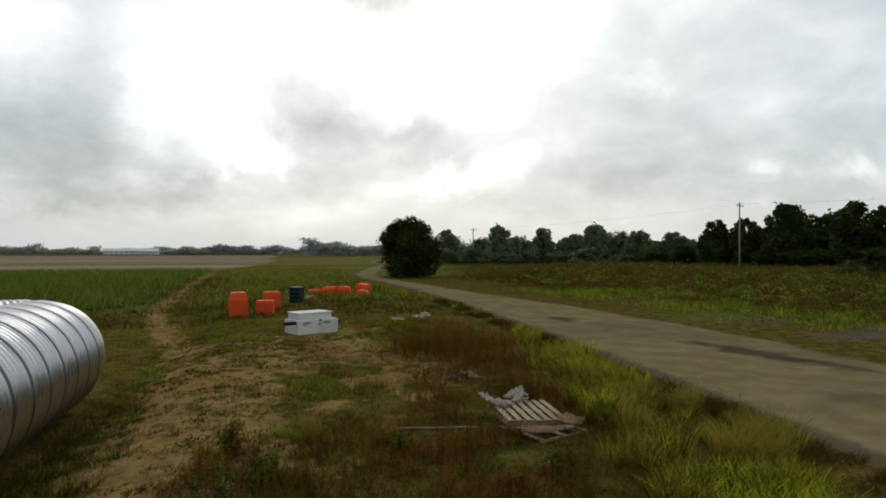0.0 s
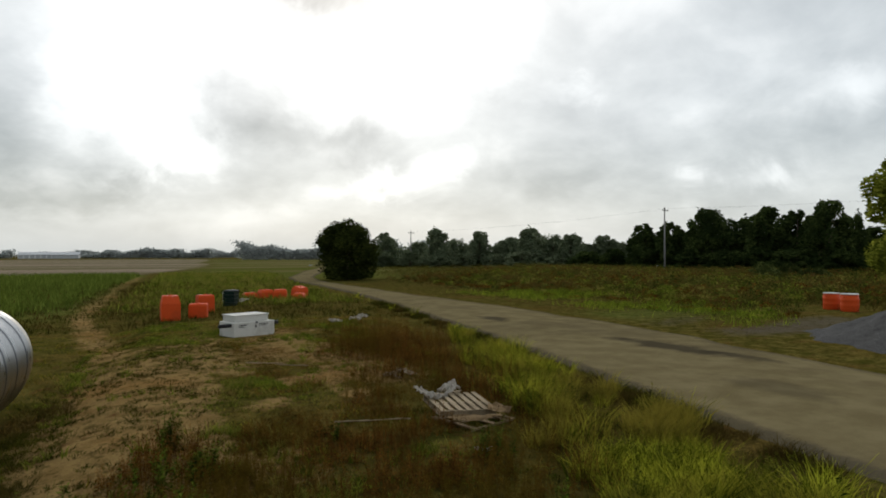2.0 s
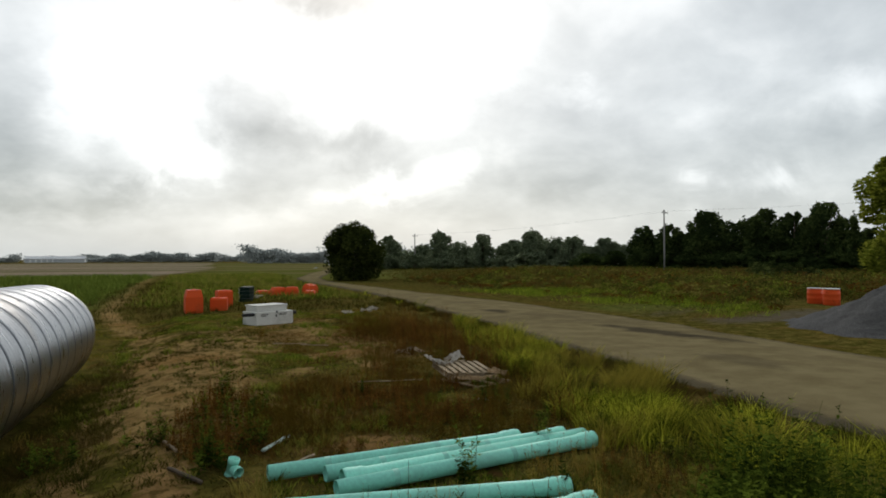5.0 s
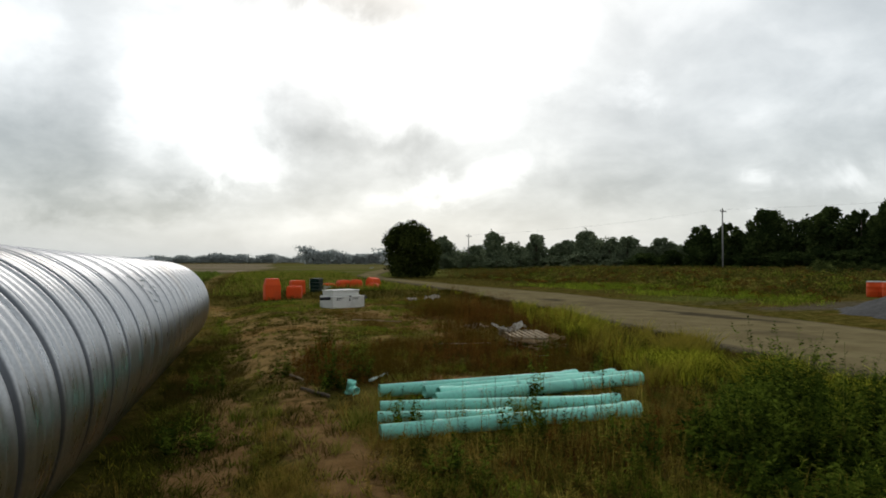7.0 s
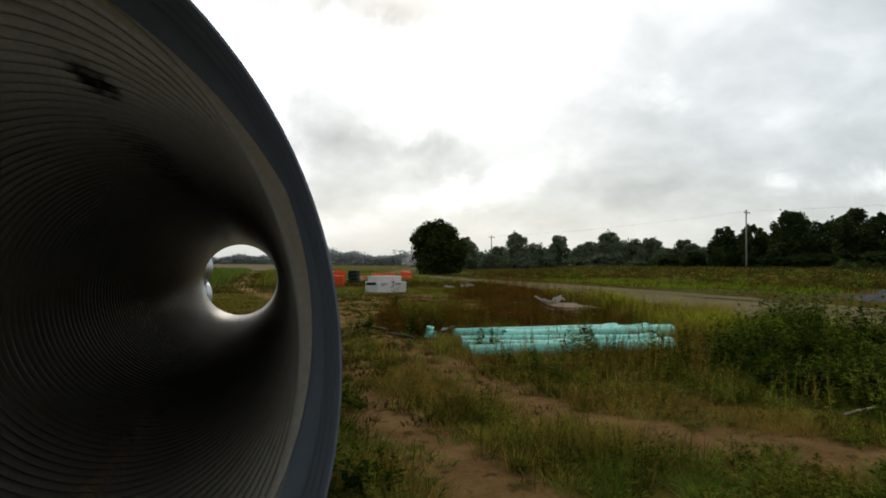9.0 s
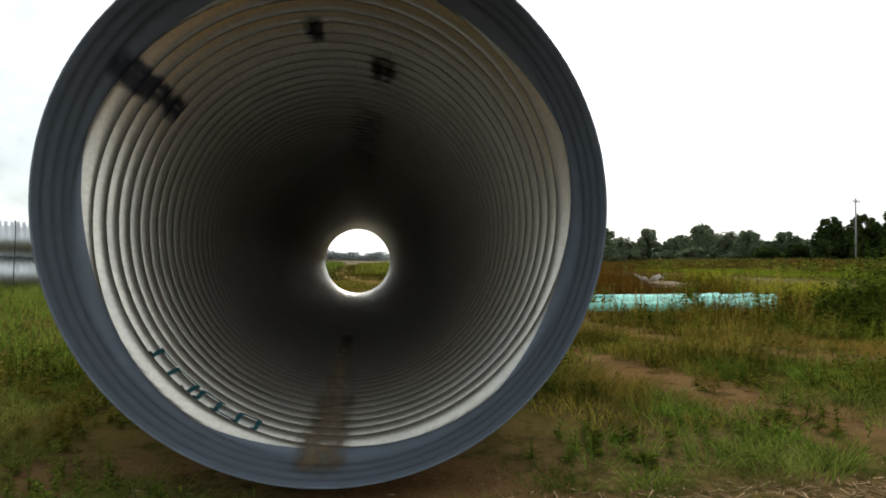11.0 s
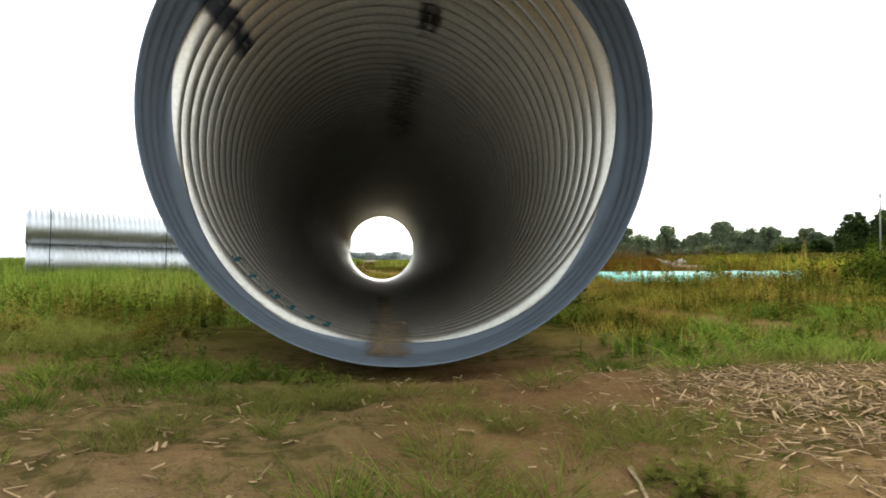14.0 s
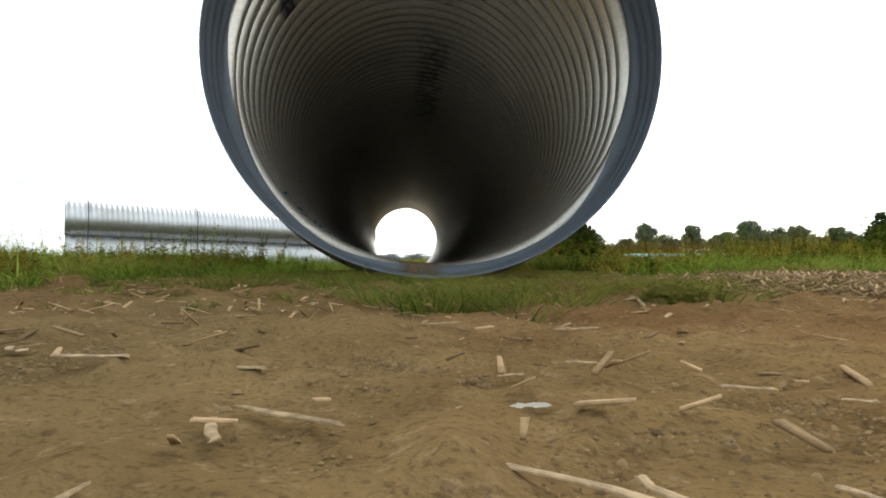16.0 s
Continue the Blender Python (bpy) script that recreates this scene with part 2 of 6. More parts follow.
    n.put(b.inputs["Normal"], n.bump(relief, n.range(where.outputs[1], 3.0, 8.0, 0.8, 0.35), 0.025))
    return m


def road_material():
    m, n, b = material("worn_chipseal")
    at = n.add("ShaderNodeNewGeometry").outputs["Position"]
    broad, mid, fine = n.noise(at, 0.22, 4, 0.6), n.noise(at, 1.3, 5, 0.6), n.noise(at, 45, 3, 0.7)
    base = n.mix(n.range(mid, 0.3, 0.7), (0.128, 0.102, 0.052), (0.180, 0.147, 0.079))
    base = n.mix(n.math("MULTIPLY", n.range(broad, 0.5, 0.68), 0.45), base, (0.068, 0.055, 0.033))
    base = n.mix(n.math("MULTIPLY", n.range(fine, 0.45, 0.7), 0.4), base, (0.20, 0.165, 0.08))
    where = n.add("ShaderNodeSeparateXYZ")
    n.link(at, where.inputs[0])
    for cx, cy, wide, long_, lean, dark in ((14.95, 15.6, 0.6, 2.0, -0.16, 0.8), (15.5, 13.7, 0.30, 1.1, -0.1, 0.6), (13.9, 23.6, 0.45, 1.0, 0.1, 0.75), (13.2, 11.0, 0.5, 1.2, 0.0, 0.35)):
        dy = n.math("SUBTRACT", where.outputs[1], cy)
        dx = n.math("SUBTRACT", n.math("SUBTRACT", where.outputs[0], cx), n.math("MULTIPLY", dy, lean))
        d = n.math("SQRT", n.math("ADD", n.math("POWER", n.math("DIVIDE", dx, wide), 2.0), n.math("POWER", n.math("DIVIDE", dy, long_), 2.0)))
        d = n.math("ADD", d, n.math("MULTIPLY", n.math("SUBTRACT", mid, 0.5), 1.6))
        base = n.mix(n.math("MULTIPLY", n.range(d, 0.45, 1.25, 1.0, 0.0), dark), base, (0.040, 0.034, 0.024))
    rim = n.add("ShaderNodeAttribute")
    rim.attribute_name = "rim"
    crumble = n.math("ADD", rim.outputs["Fac"], n.math("MULTIPLY", n.math("SUBTRACT", n.noise(at, 5.0, 5, 0.65), 0.5), 0.9))
    base = n.mix(n.math("MULTIPLY", n.range(crumble, 0.35, 0.8), 0.75), base, n.mix(fine, (0.035, 0.029, 0.018), (0.10, 0.085, 0.06)))
    n.put(b.inputs["Base Color"], base)
    n.put(b.inputs["Roughness"], n.range(broad, 0.35, 0.65, 1.0, 0.85))
    b.inputs["Specular IOR Level"].default_value = 0.0
    n.put(b.inputs["Normal"], n.bump(fine, 0.6, 0.012))
    return m


def steel_material(name, tone=(0.62, 0.64, 0.66), low=0.26, high=0.5, stain=(0.33, 0.27, 0.2), stained=0.3, lead=0.0, radius=0.0, metal=1.0):
    """Galvanised sheet: spangle, streaks round the pipe, dirt along the bottom run of water."""
    m, n, b = material(name)
    at = n.add("ShaderNodeTexCoord").outputs["Object"]
    map_n = n.add("ShaderNodeMapping")
    map_n.inputs["Scale"].default_value = (1, 7, 1)
    n.link(at, map_n.inputs[0])
    spangle = n.noise(at, 55, 2, 0.5)
    streak = n.noise(map_n.outputs[0], 2.2, 5, 0.65)
    broad = n.noise(at, 0.8, 4, 0.6)
    base = n.mix(n.range(spangle, 0.35, 0.65), tuple(c * 0.86 for c in tone), tone)
    base = n.mix(n.math("MULTIPLY", n.range(streak, 0.45, 0.7), 0.35), base, (0.36, 0.37, 0.38))
    base = n.mix(n.math("MULTIPLY", n.range(broad, 0.5, 0.7), stained), base, stain)
    rough = n.range(streak, 0.3, 0.7, low, high)
    if lead:                                        # lock seam winding round the pipe; its groove's shade is painted into the colour
        xyz = n.add("ShaderNodeSeparateXYZ")
        n.link(at, xyz.inputs[0])
        turn = n.math("DIVIDE", n.math("ARCTAN2", n.math("SUBTRACT", xyz.outputs[2], radius), xyz.outputs[0]), 2 * math.pi)
        u = n.math("FRACT", n.math("ADD", n.math("ADD", n.math("DIVIDE", xyz.outputs[1], lead), turn), 10.0))
        u = n.math("ABSOLUTE", n.math("SUBTRACT", n.math("MULTIPLY", n.math("SUBTRACT", u, 0.5), lead), 0.006))
        u = n.math("ADD", u, n.math("MULTIPLY", n.math("SUBTRACT", streak, 0.5), 0.012))
        body = n.math("MULTIPLY", n.range(xyz.outputs[1], 0.34, 0.40), n.range(xyz.outputs[1], PIPE_LENGTH - 0.40, PIPE_LENGTH - 0.34, 1.0, 0.0))
        seam = n.math("MULTIPLY", n.range(u, 0.036, 0.052, 1.0, 0.0), body)
        base = n.mix(n.math("MULTIPLY", seam, 0.9), base, (0.075, 0.083, 0.098))
        rough = n.math("ADD", rough, n.math("MULTIPLY", seam, 0.12))
    n.put(b.inputs["Base Color"], base)
    b.inputs["Metallic"].default_value = metal
    n.put(b.inputs["Roughness"], rough)
    n.put(b.inputs["Normal"], n.bump(spangle, 0.02, 0.004))
    return m


def grains(name, dark, light, rough=0.95):
    """Loose small pieces, each with its own shade."""
    m, n, b = material(name)
    own = n.add("ShaderNodeNewGeometry").outputs["Random Per Island"]
    at = n.add("ShaderNodeTexCoord").outputs["Object"]
    grain = n.noise(at, 120, 3, 0.6)
    base = n.mix(own, dark, light)
    base = n.mix(n.math("MULTIPLY", n.range(grain, 0.45, 0.7), 0.35), base, tuple(c * 0.7 for c in dark))
    n.put(b.inputs["Base Color"], base)
    b.inputs["Roughness"].default_value = rough
    b.inputs["Specular IOR Level"].default_value = 0.15
    n.put(b.inputs["Normal"], n.bump(grain, 0.4, 0.004))
    return m


def stain(name, colour, rough, most=1.0, size=30.0):
    """A thin film that thins out towards its edge."""
    m, n, b = material(name)
    at = n.add("ShaderNodeTexCoord").outputs["Object"]
    grain = n.noise(at, size, 4, 0.65)
    fade = n.add("ShaderNodeAttribute")
    fade.attribute_name = "fade"
    n.put(b.inputs["Base Color"], n.mix(grain, tuple(c * 0.6 for c in colour), tuple(c * 1.4 for c in colour)))
    b.inputs["Roughness"].default_value = rough
    b.inputs["Specular IOR Level"].default_value = 0.15
    cover = n.math("ADD", fade.outputs["Fac"], n.math("MULTIPLY", n.math("SUBTRACT", grain, 0.5), 0.9))
    n.put(b.inputs["Alpha"], n.math("MULTIPLY", n.range(cover, 0.12, 0.95), most))
    return m


END_BAND = paint("dull_blue_grey_zinc", (0.108, 0.126, 0.148), 0.5, 0.3, 0.06, (0.09, 0.10, 0.105), 0.35, 2.0, 0.05)
OUTER_BAND = paint("blue_grey_zinc_band", (0.30, 0.33, 0.37), 0.42, 0.55, 0.08, (0.14, 0.15, 0.16), 0.4, 3.0, 0.06)
CHIPS = grains("shredded_wood", (0.115, 0.070, 0.032), (0.42, 0.285, 0.150))
CRUMBS = grains("soil_crumbs", (0.085, 0.054, 0.024), (0.210, 0.140, 0.066))
GROUND = ground_material()
ROAD = road_material()
STEEL = steel_material("galvanised_steel_outside", (0.44, 0.45, 0.465), 0.25, 0.38, lead=0.61, radius=0.94)
STEEL_IN = steel_material("galvanised_steel_inside", (0.54, 0.51, 0.44), 0.31, 0.38, (0.40, 0.34, 0.25), 0.2, metal=0.90)
STEEL_WHITE = steel_material("weathered_zinc", (0.50, 0.51, 0.515), 0.36, 0.55, (0.30, 0.29, 0.26), 0.35)
MUD = stain("wet_mud", (0.105, 0.078, 0.048), 0.16, 0.9)
TAR = stain("black_tar", (0.020, 0.023, 0.032), 0.6, 0.85, 14.0)
SILT_FILM = stain("tan_silt_film", (0.21, 0.16, 0.095), 0.9, 0.7)
SOOT_BLACK = stain("black_soot", (0.034, 0.031, 0.027), 0.75, 0.85, 10.0)
SOOT = stain("dull_soot", (0.05, 0.046, 0.04), 0.8, 0.5, 12.0)
MARKER = paint("dark_green_spray_paint", (0.01, 0.05, 0.055), 0.6, 0, 0.2, dirty=0.1)
PVC = paint("pale_green_pvc", (0.24, 0.66, 0.53), 0.42, 0, 0.08, (0.13, 0.2, 0.15), 0.4, 3.0, 0.05)
ORANGE = paint("orange_plastic", (0.56, 0.070, 0.013), 0.6, 0, 0.1, (0.25, 0.05, 0.02), 0.5, 4.0, 0.06)
WHITE = paint("white_painted_metal", (0.54, 0.53, 0.49), 0.6, 0, 0.07, (0.28, 0.26, 0.22), 0.5, 3.0, 0.08)
BLACK = paint("black_plastic", (0.02, 0.02, 0.022), 0.5, 0, 0.2, dirty=0.2)
WOOD = paint("weathered_wood", (0.29, 0.225, 0.145), 0.9, 0, 0.25, (0.12, 0.09, 0.06), 0.6, 5.0, 0.4)
CARD = paint("torn_cardboard", (0.30, 0.205, 0.105), 0.9, 0, 0.15, (0.15, 0.1, 0.06), 0.5, 4.0, 0.2)
CHIP = paint("pale_wood_chips", (0.27, 0.195, 0.112), 0.9, 0, 0.35, (0.12, 0.085, 0.048), 0.7, 9.0, 0.3)
PLASTIC_FILM = paint("white_plastic_film", (0.50, 0.46, 0.40), 0.6, 0, 0.1, (0.2, 0.17, 0.13), 0.5, 5.0, 0.3)
GRAVEL = paint("grey_crushed_stone", (0.058, 0.057, 0.055), 1.0, 0, 0.5, (0.035, 0.034, 0.032), 0.6, 4.0, 0.9)
PALE_GRAVEL = paint("pale_gravel", (0.34, 0.32, 0.28), 0.95, 0, 0.2, (0.2, 0.17, 0.12), 0.5, 2.0, 0.3)
CRATE_GREEN = paint("dark_green_plastic", (0.006, 0.018, 0.013), 0.5, 0, 0.2, dirty=0.2)
BARK = paint("grey_brown_bark", (0.09, 0.07, 0.05), 0.95, 0, 0.3, bump=0.6)
POLE = paint("grey_weathered_pole", (0.26, 0.25, 0.23), 0.85, 0, 0.15, bump=0.3)
WIRE = paint("black_wire", (0.04, 0.04, 0.04), 0.6)
STRAP = paint("dark_banding_strap", (0.06, 0.065, 0.07), 0.5)
SHED = paint("pale_sheet_metal", (0.72, 0.73, 0.73), 0.6, 0, 0.05)
SHED_ROOF = paint("grey_roofing", (0.42, 0.44, 0.46), 0.6, 0, 0.08)
LEAF_BUSH = leafy("bush_leaves", (0.016, 0.024, 0.006), (0.068, 0.082, 0.018), None, 0.25, 0.6)
LEAF_TREE = leafy("tree_leaves", (0.022, 0.037, 0.012), (0.080, 0.108, 0.030), None, 0.25, 0.35)
LEAF_SHRUB = leafy("olive_shrub_leaves", (0.030, 0.042, 0.012), (0.135, 0.160, 0.045), None, 0.3, 0.5)
# yellow-green leaves of the near tree, colour raised to look lit
LEAF_LIT = leafy("lit_yellow_green_tree_leaves", (0.10, 0.125, 0.014), (0.32, 0.34, 0.045), None, 0.5)
# far woods: distance haze is put into this pale leaf colour
LEAF_FAR_HAZE = leafy("haze_paled_far_woods", (0.33, 0.355, 0.345), (0.40, 0.425, 0.41), None, 0.45)
# middle woods: a lighter leaf colour stands in for haze
LEAF_MID_HAZE = leafy("haze_paled_middle_woods", (0.105, 0.132, 0.076), (0.225, 0.262, 0.152), None, 0.3, 0.3)
GRASS = leafy("green_grass", (0.050, 0.058, 0.005), (0.285, 0.275, 0.024), (0.25, 0.155, 0.04), 0.35)
GRASS_VERGE = leafy("yellow_green_verge_grass", (0.034, 0.050, 0.004), (0.66, 0.68, 0.050), (0.26, 0.21, 0.032), 0.45, 2.2)
GRASS_GOLD = leafy("golden_rough_grass", (0.046, 0.046, 0.007), (0.40, 0.33, 0.055), (0.29, 0.185, 0.042), 0.35, 2.0)
WEED_LOW = leafy("low_olive_weed_leaves", (0.030, 0.040, 0.005), (0.19, 0.20, 0.026), (0.15, 0.12, 0.02), 0.35, 2.0)
GRASS_GREEN = leafy("fresh_green_grass", (0.045, 0.072, 0.006), (0.25, 0.31, 0.03), (0.24, 0.20, 0.045), 0.4)
STRAW = leafy("olive_field_weeds", (0.034, 0.044, 0.008), (0.175, 0.185, 0.034), (0.130, 0.078, 0.022), 0.25, 0.5)
GRASS_DRY = leafy("dry_brown_weeds", (0.045, 0.020, 0.005), (0.27, 0.120, 0.026), (0.095, 0.066, 0.009), 0.3, 2.5)
GRASS_DARK = leafy("dark_green_tuft_grass", (0.018, 0.022, 0.003), (0.10, 0.105, 0.013), (0.085, 0.058, 0.015), 0.3)
GRASS_BRIGHT = leafy("bright_field_grass", (0.07, 0.105, 0.008), (0.30, 0.37, 0.032), None, 0.4)
GRASS_LOW = leafy("low_dark_green_grass", (0.030, 0.058, 0.006), (0.20, 0.28, 0.034), (0.16, 0.15, 0.035), 0.4, 3.0)
GRASS_MEADOW = leafy("green_meadow_grass", (0.048, 0.092, 0.010), (0.26, 0.39, 0.05), (0.24, 0.25, 0.055), 0.4, 2.2)
WEED = leafy("broad_weed_leaves", (0.016, 0.029, 0.004), (0.14, 0.185, 0.022), None, 0.35, 2.0)
CROP = leafy("field_crop_leaves", (0.07, 0.10, 0.015), (0.19, 0.235, 0.04), None, 0.3)


# ---- mesh helpers ----
def mesh_np(name, verts, faces, mat=None, smooth=False):
    """A mesh from arrays: n x 3 corners and m x k faces."""
    verts, faces = np.asarray(verts, dtype=np.float32), np.asarray(faces, dtype=np.int32)
    me = bpy.data.meshes.new(name)
    me.vertices.add(len(verts))
    me.vertices.foreach_set("co", verts.ravel())
    me.loops.add(faces.size)
    me.loops.foreach_set("vertex_index", faces.ravel())
    me.polygons.add(len(faces))
    k = faces.shape[1]
    me.polygons.foreach_set("loop_start", np.arange(0, faces.size, k, dtype=np.int32))
    if smooth:
        me.polygons.foreach_set("use_smooth", np.ones(len(faces), dtype=bool))
    me.update(calc_edges=True)
    if mat:
        me.materials.append(mat)
    return me


def mesh_bm(name, bm, mat=None, smooth=False):
    me = bpy.data.meshes.new(name)
    bm.normal_update()
    for f in bm.faces:
        f.smooth = smooth
    bm.to_mesh(me)
    bm.free()
    if mat:
        me.materials.append(mat)
    return me


def part(name, bm, mat, parent, label="", smooth=False):
    """One mesh object under a thing or under a part."""
    ob = new(name, mesh_bm(name, bm, mat, smooth) if isinstance(bm, bmesh.types.BMesh) else bm)
    ob.parent = parent
    return tagged(ob, label)


def thing(name, m, label, category, group=""):
    ob = new(name)
    ob.empty_display_size = 0.2
    ob.matrix_world = m
    return tagged(ob, label, category, group)


def box(bm, x0, y0, z0, x1, y1, z1, bevel=0.0):
    r = bmesh.ops.create_cube(bm, size=1)
    vs = r["verts"]
    for v in vs:
        v.co = Vector(((x0 + x1) / 2 + v.co.x * (x1 - x0), (y0 + y1) / 2 + v.co.y * (y1 - y0), (z0 + z1) / 2 + v.co.z * (z1 - z0)))
    if bevel:
        es = list({e for v in vs for e in v.link_edges})
        bmesh.ops.bevel(bm, geom=es, offset=bevel, segments=2, profile=0.6, affect="EDGES")
    return bm


def boxed(*a, bevel=0.0):
    return box(bmesh.new(), *a, bevel=bevel)


def lathe(bm, profile, seg=24, cap=True):
    """Turns (radius, height) pairs round the z axis."""
    rings = []
    for r, z in profile:
        rings.append([bm.verts.new((r * math.cos(2 * math.pi * i / seg), r * math.sin(2 * math.pi * i / seg), z)) for i in range(seg)])
    for a, b in zip(rings, rings[1:]):
        for i in range(seg):
            bm.faces.new((a[i], a[(i + 1) % seg], b[(i + 1) % seg], b[i]))
    if cap:
        bm.faces.new(rings[0][::-1])
        bm.faces.new(rings[-1])
    return bm


def tube(bm, points, radii, seg=8):
    """A tapered tube along points, closed at both ends."""
    rings = []
    for i, p in enumerate(points):
        a, b = Vector(points[max(i - 1, 0)]), Vector(points[min(i + 1, len(points) - 1)])
        q = (b - a).to_track_quat("Z", "Y")
        rings.append([bm.verts.new(Vector(p) + q @ Vector((radii[i] * math.cos(2 * math.pi * k / seg), radii[i] * math.sin(2 * math.pi * k / seg), 0))) for k in range(seg)])
    for a, b in zip(rings, rings[1:]):
        for k in range(seg):
            bm.faces.new((a[k], a[(k + 1) % seg], b[(k + 1) % seg], b[k]))
    bm.faces.new(rings[0][::-1])
    bm.faces.new(rings[-1])
    return bm


def soft(v, a, b):
    """Smooth step of arrays from 0 at a to 1 at b."""
    t = np.clip((np.asarray(v, dtype=float) - a) / (b - a), 0, 1)
    return t * t * (3 - 2 * t)


def lumps(x, y, size, seed=0):
    """Value noise in 0..1 with blobs of that size."""
    x, y = np.asarray(x, dtype=float) / size, np.asarray(y, dtype=float) / size
    xi, yi = np.floor(x), np.floor(y)
    fx, fy = x - xi, y - yi
    fx, fy = fx * fx * (3 - 2 * fx), fy * fy * (3 - 2 * fy)

    def h(i, j):
        s = np.sin(i * 127.1 + j * 311.7 + seed * 74.7) * 43758.5453
        return s - np.floor(s)

    return (h(xi, yi) * (1 - fx) + h(xi + 1, yi) * fx) * (1 - fy) + (h(xi, yi + 1) * (1 - fx) + h(xi + 1, yi + 1) * fx) * fy


# ---- the lie of the land ----
ROAD_EDGE = [(-40, 9.5, 16.0), (0, 10.0, 16.3), (8, 10.4, 16.5), (14, 11.08, 16.98), (20, 11.75, 17.45), (28, 12.3, 17.2), (36, 12.8, 16.2), (44, 12.9, 15.6), (52, 12.7, 15.0), (60, 12.2, 14.6), (70, 13.0, 15.6), (95, 19.0, 22.0), (130, 29.0, 32.5), (180, 41.0, 45.0), (300, 64.0, 69.0)]
EDGE_Y = [e[0] for e in ROAD_EDGE]
EDGE_L, EDGE_R = [e[1] for e in ROAD_EDGE], [e[2] for e in ROAD_EDGE]


def road_left(y):
    return np.interp(y, EDGE_Y, EDGE_L)


def road_right(y):
    return np.interp(y, EDGE_Y, EDGE_R)


def land(x, y):
    """Height of the ground."""
    x, y = np.asarray(x, dtype=float), np.asarray(y, dtype=float)
    near = soft(-np.hypot(x - 2, y - 8), -60, -25)
    z = (lumps(x, y, 2.3, 1) - 0.5) * 0.05 * near + (lumps(x, y, 0.7, 2) - 0.5) * (0.025 - 0.015 * soft(y, 3, 7)) * soft(-np.hypot(x - 2, y - 4), -30, -12)
    z = z * (0.25 + 0.75 * soft(np.hypot(x, np.clip(y, 0, 14) - y), 0.6, 2.0))
    z -= PIPE_DROP * soft(y, 0, 15) * soft(-x, -2.6, -1.2) * soft(-y, -60, -25)
    z -= 0.030 * soft(-y, 0.35, 1.25) * soft(-np.abs(x), -14, -8)
    z -= 0.035 * np.exp(-((x - 0.0) / 0.6) ** 2) * soft(-y, -0.2, 0.3) * soft(y, -0.9, -0.3)
    z -= 0.085 * np.exp(-(x / 0.8) ** 2) * soft(y, -0.22, 0.0) * soft(-y, -1.3, -0.5)
    for c in (-1.28, -1.45, -0.95):
        z -= 0.010 * np.exp(-((y - c - 0.10 * x) / 0.035) ** 2) * soft(x, -0.2, 0.5) * soft(-x, -5, -3)
    z += 0.14 * soft(-x, 2.5, 6.5) * soft(y, 1.0, 6.0) * soft(-y, -40, -22)
    left, right = road_left(y), road_right(y)
    ditch = np.exp(-((x - left + 1.1) / 0.8) ** 2) * 0.12 + np.exp(-((x - right - 1.0) / 0.7) ** 2) * 0.06
    z -= ditch * soft(y, -20, 0) * soft(-y, -60, -35)
    on_road = soft(x, left - 0.4, left + 0.1) * soft(-x, -right - 0.4, -right - 0.1)
    return z * (1 - on_road) - 0.03 * on_road


def rut(x, y, pts, width):
    """How much a point lies on a track through pts."""
    best = np.full(np.shape(x), 1e9)
    for (ax, ay), (bx, by) in zip(pts, pts[1:]):
        t = np.clip(((x - ax) * (bx - ax) + (y - ay) * (by - ay)) / ((bx - ax) ** 2 + (by - ay) ** 2), 0, 1)
        best = np.minimum(best, np.hypot(x - ax - t * (bx - ax), y - ay - t * (by - ay)))
    return np.exp(-(best / width) ** 2)


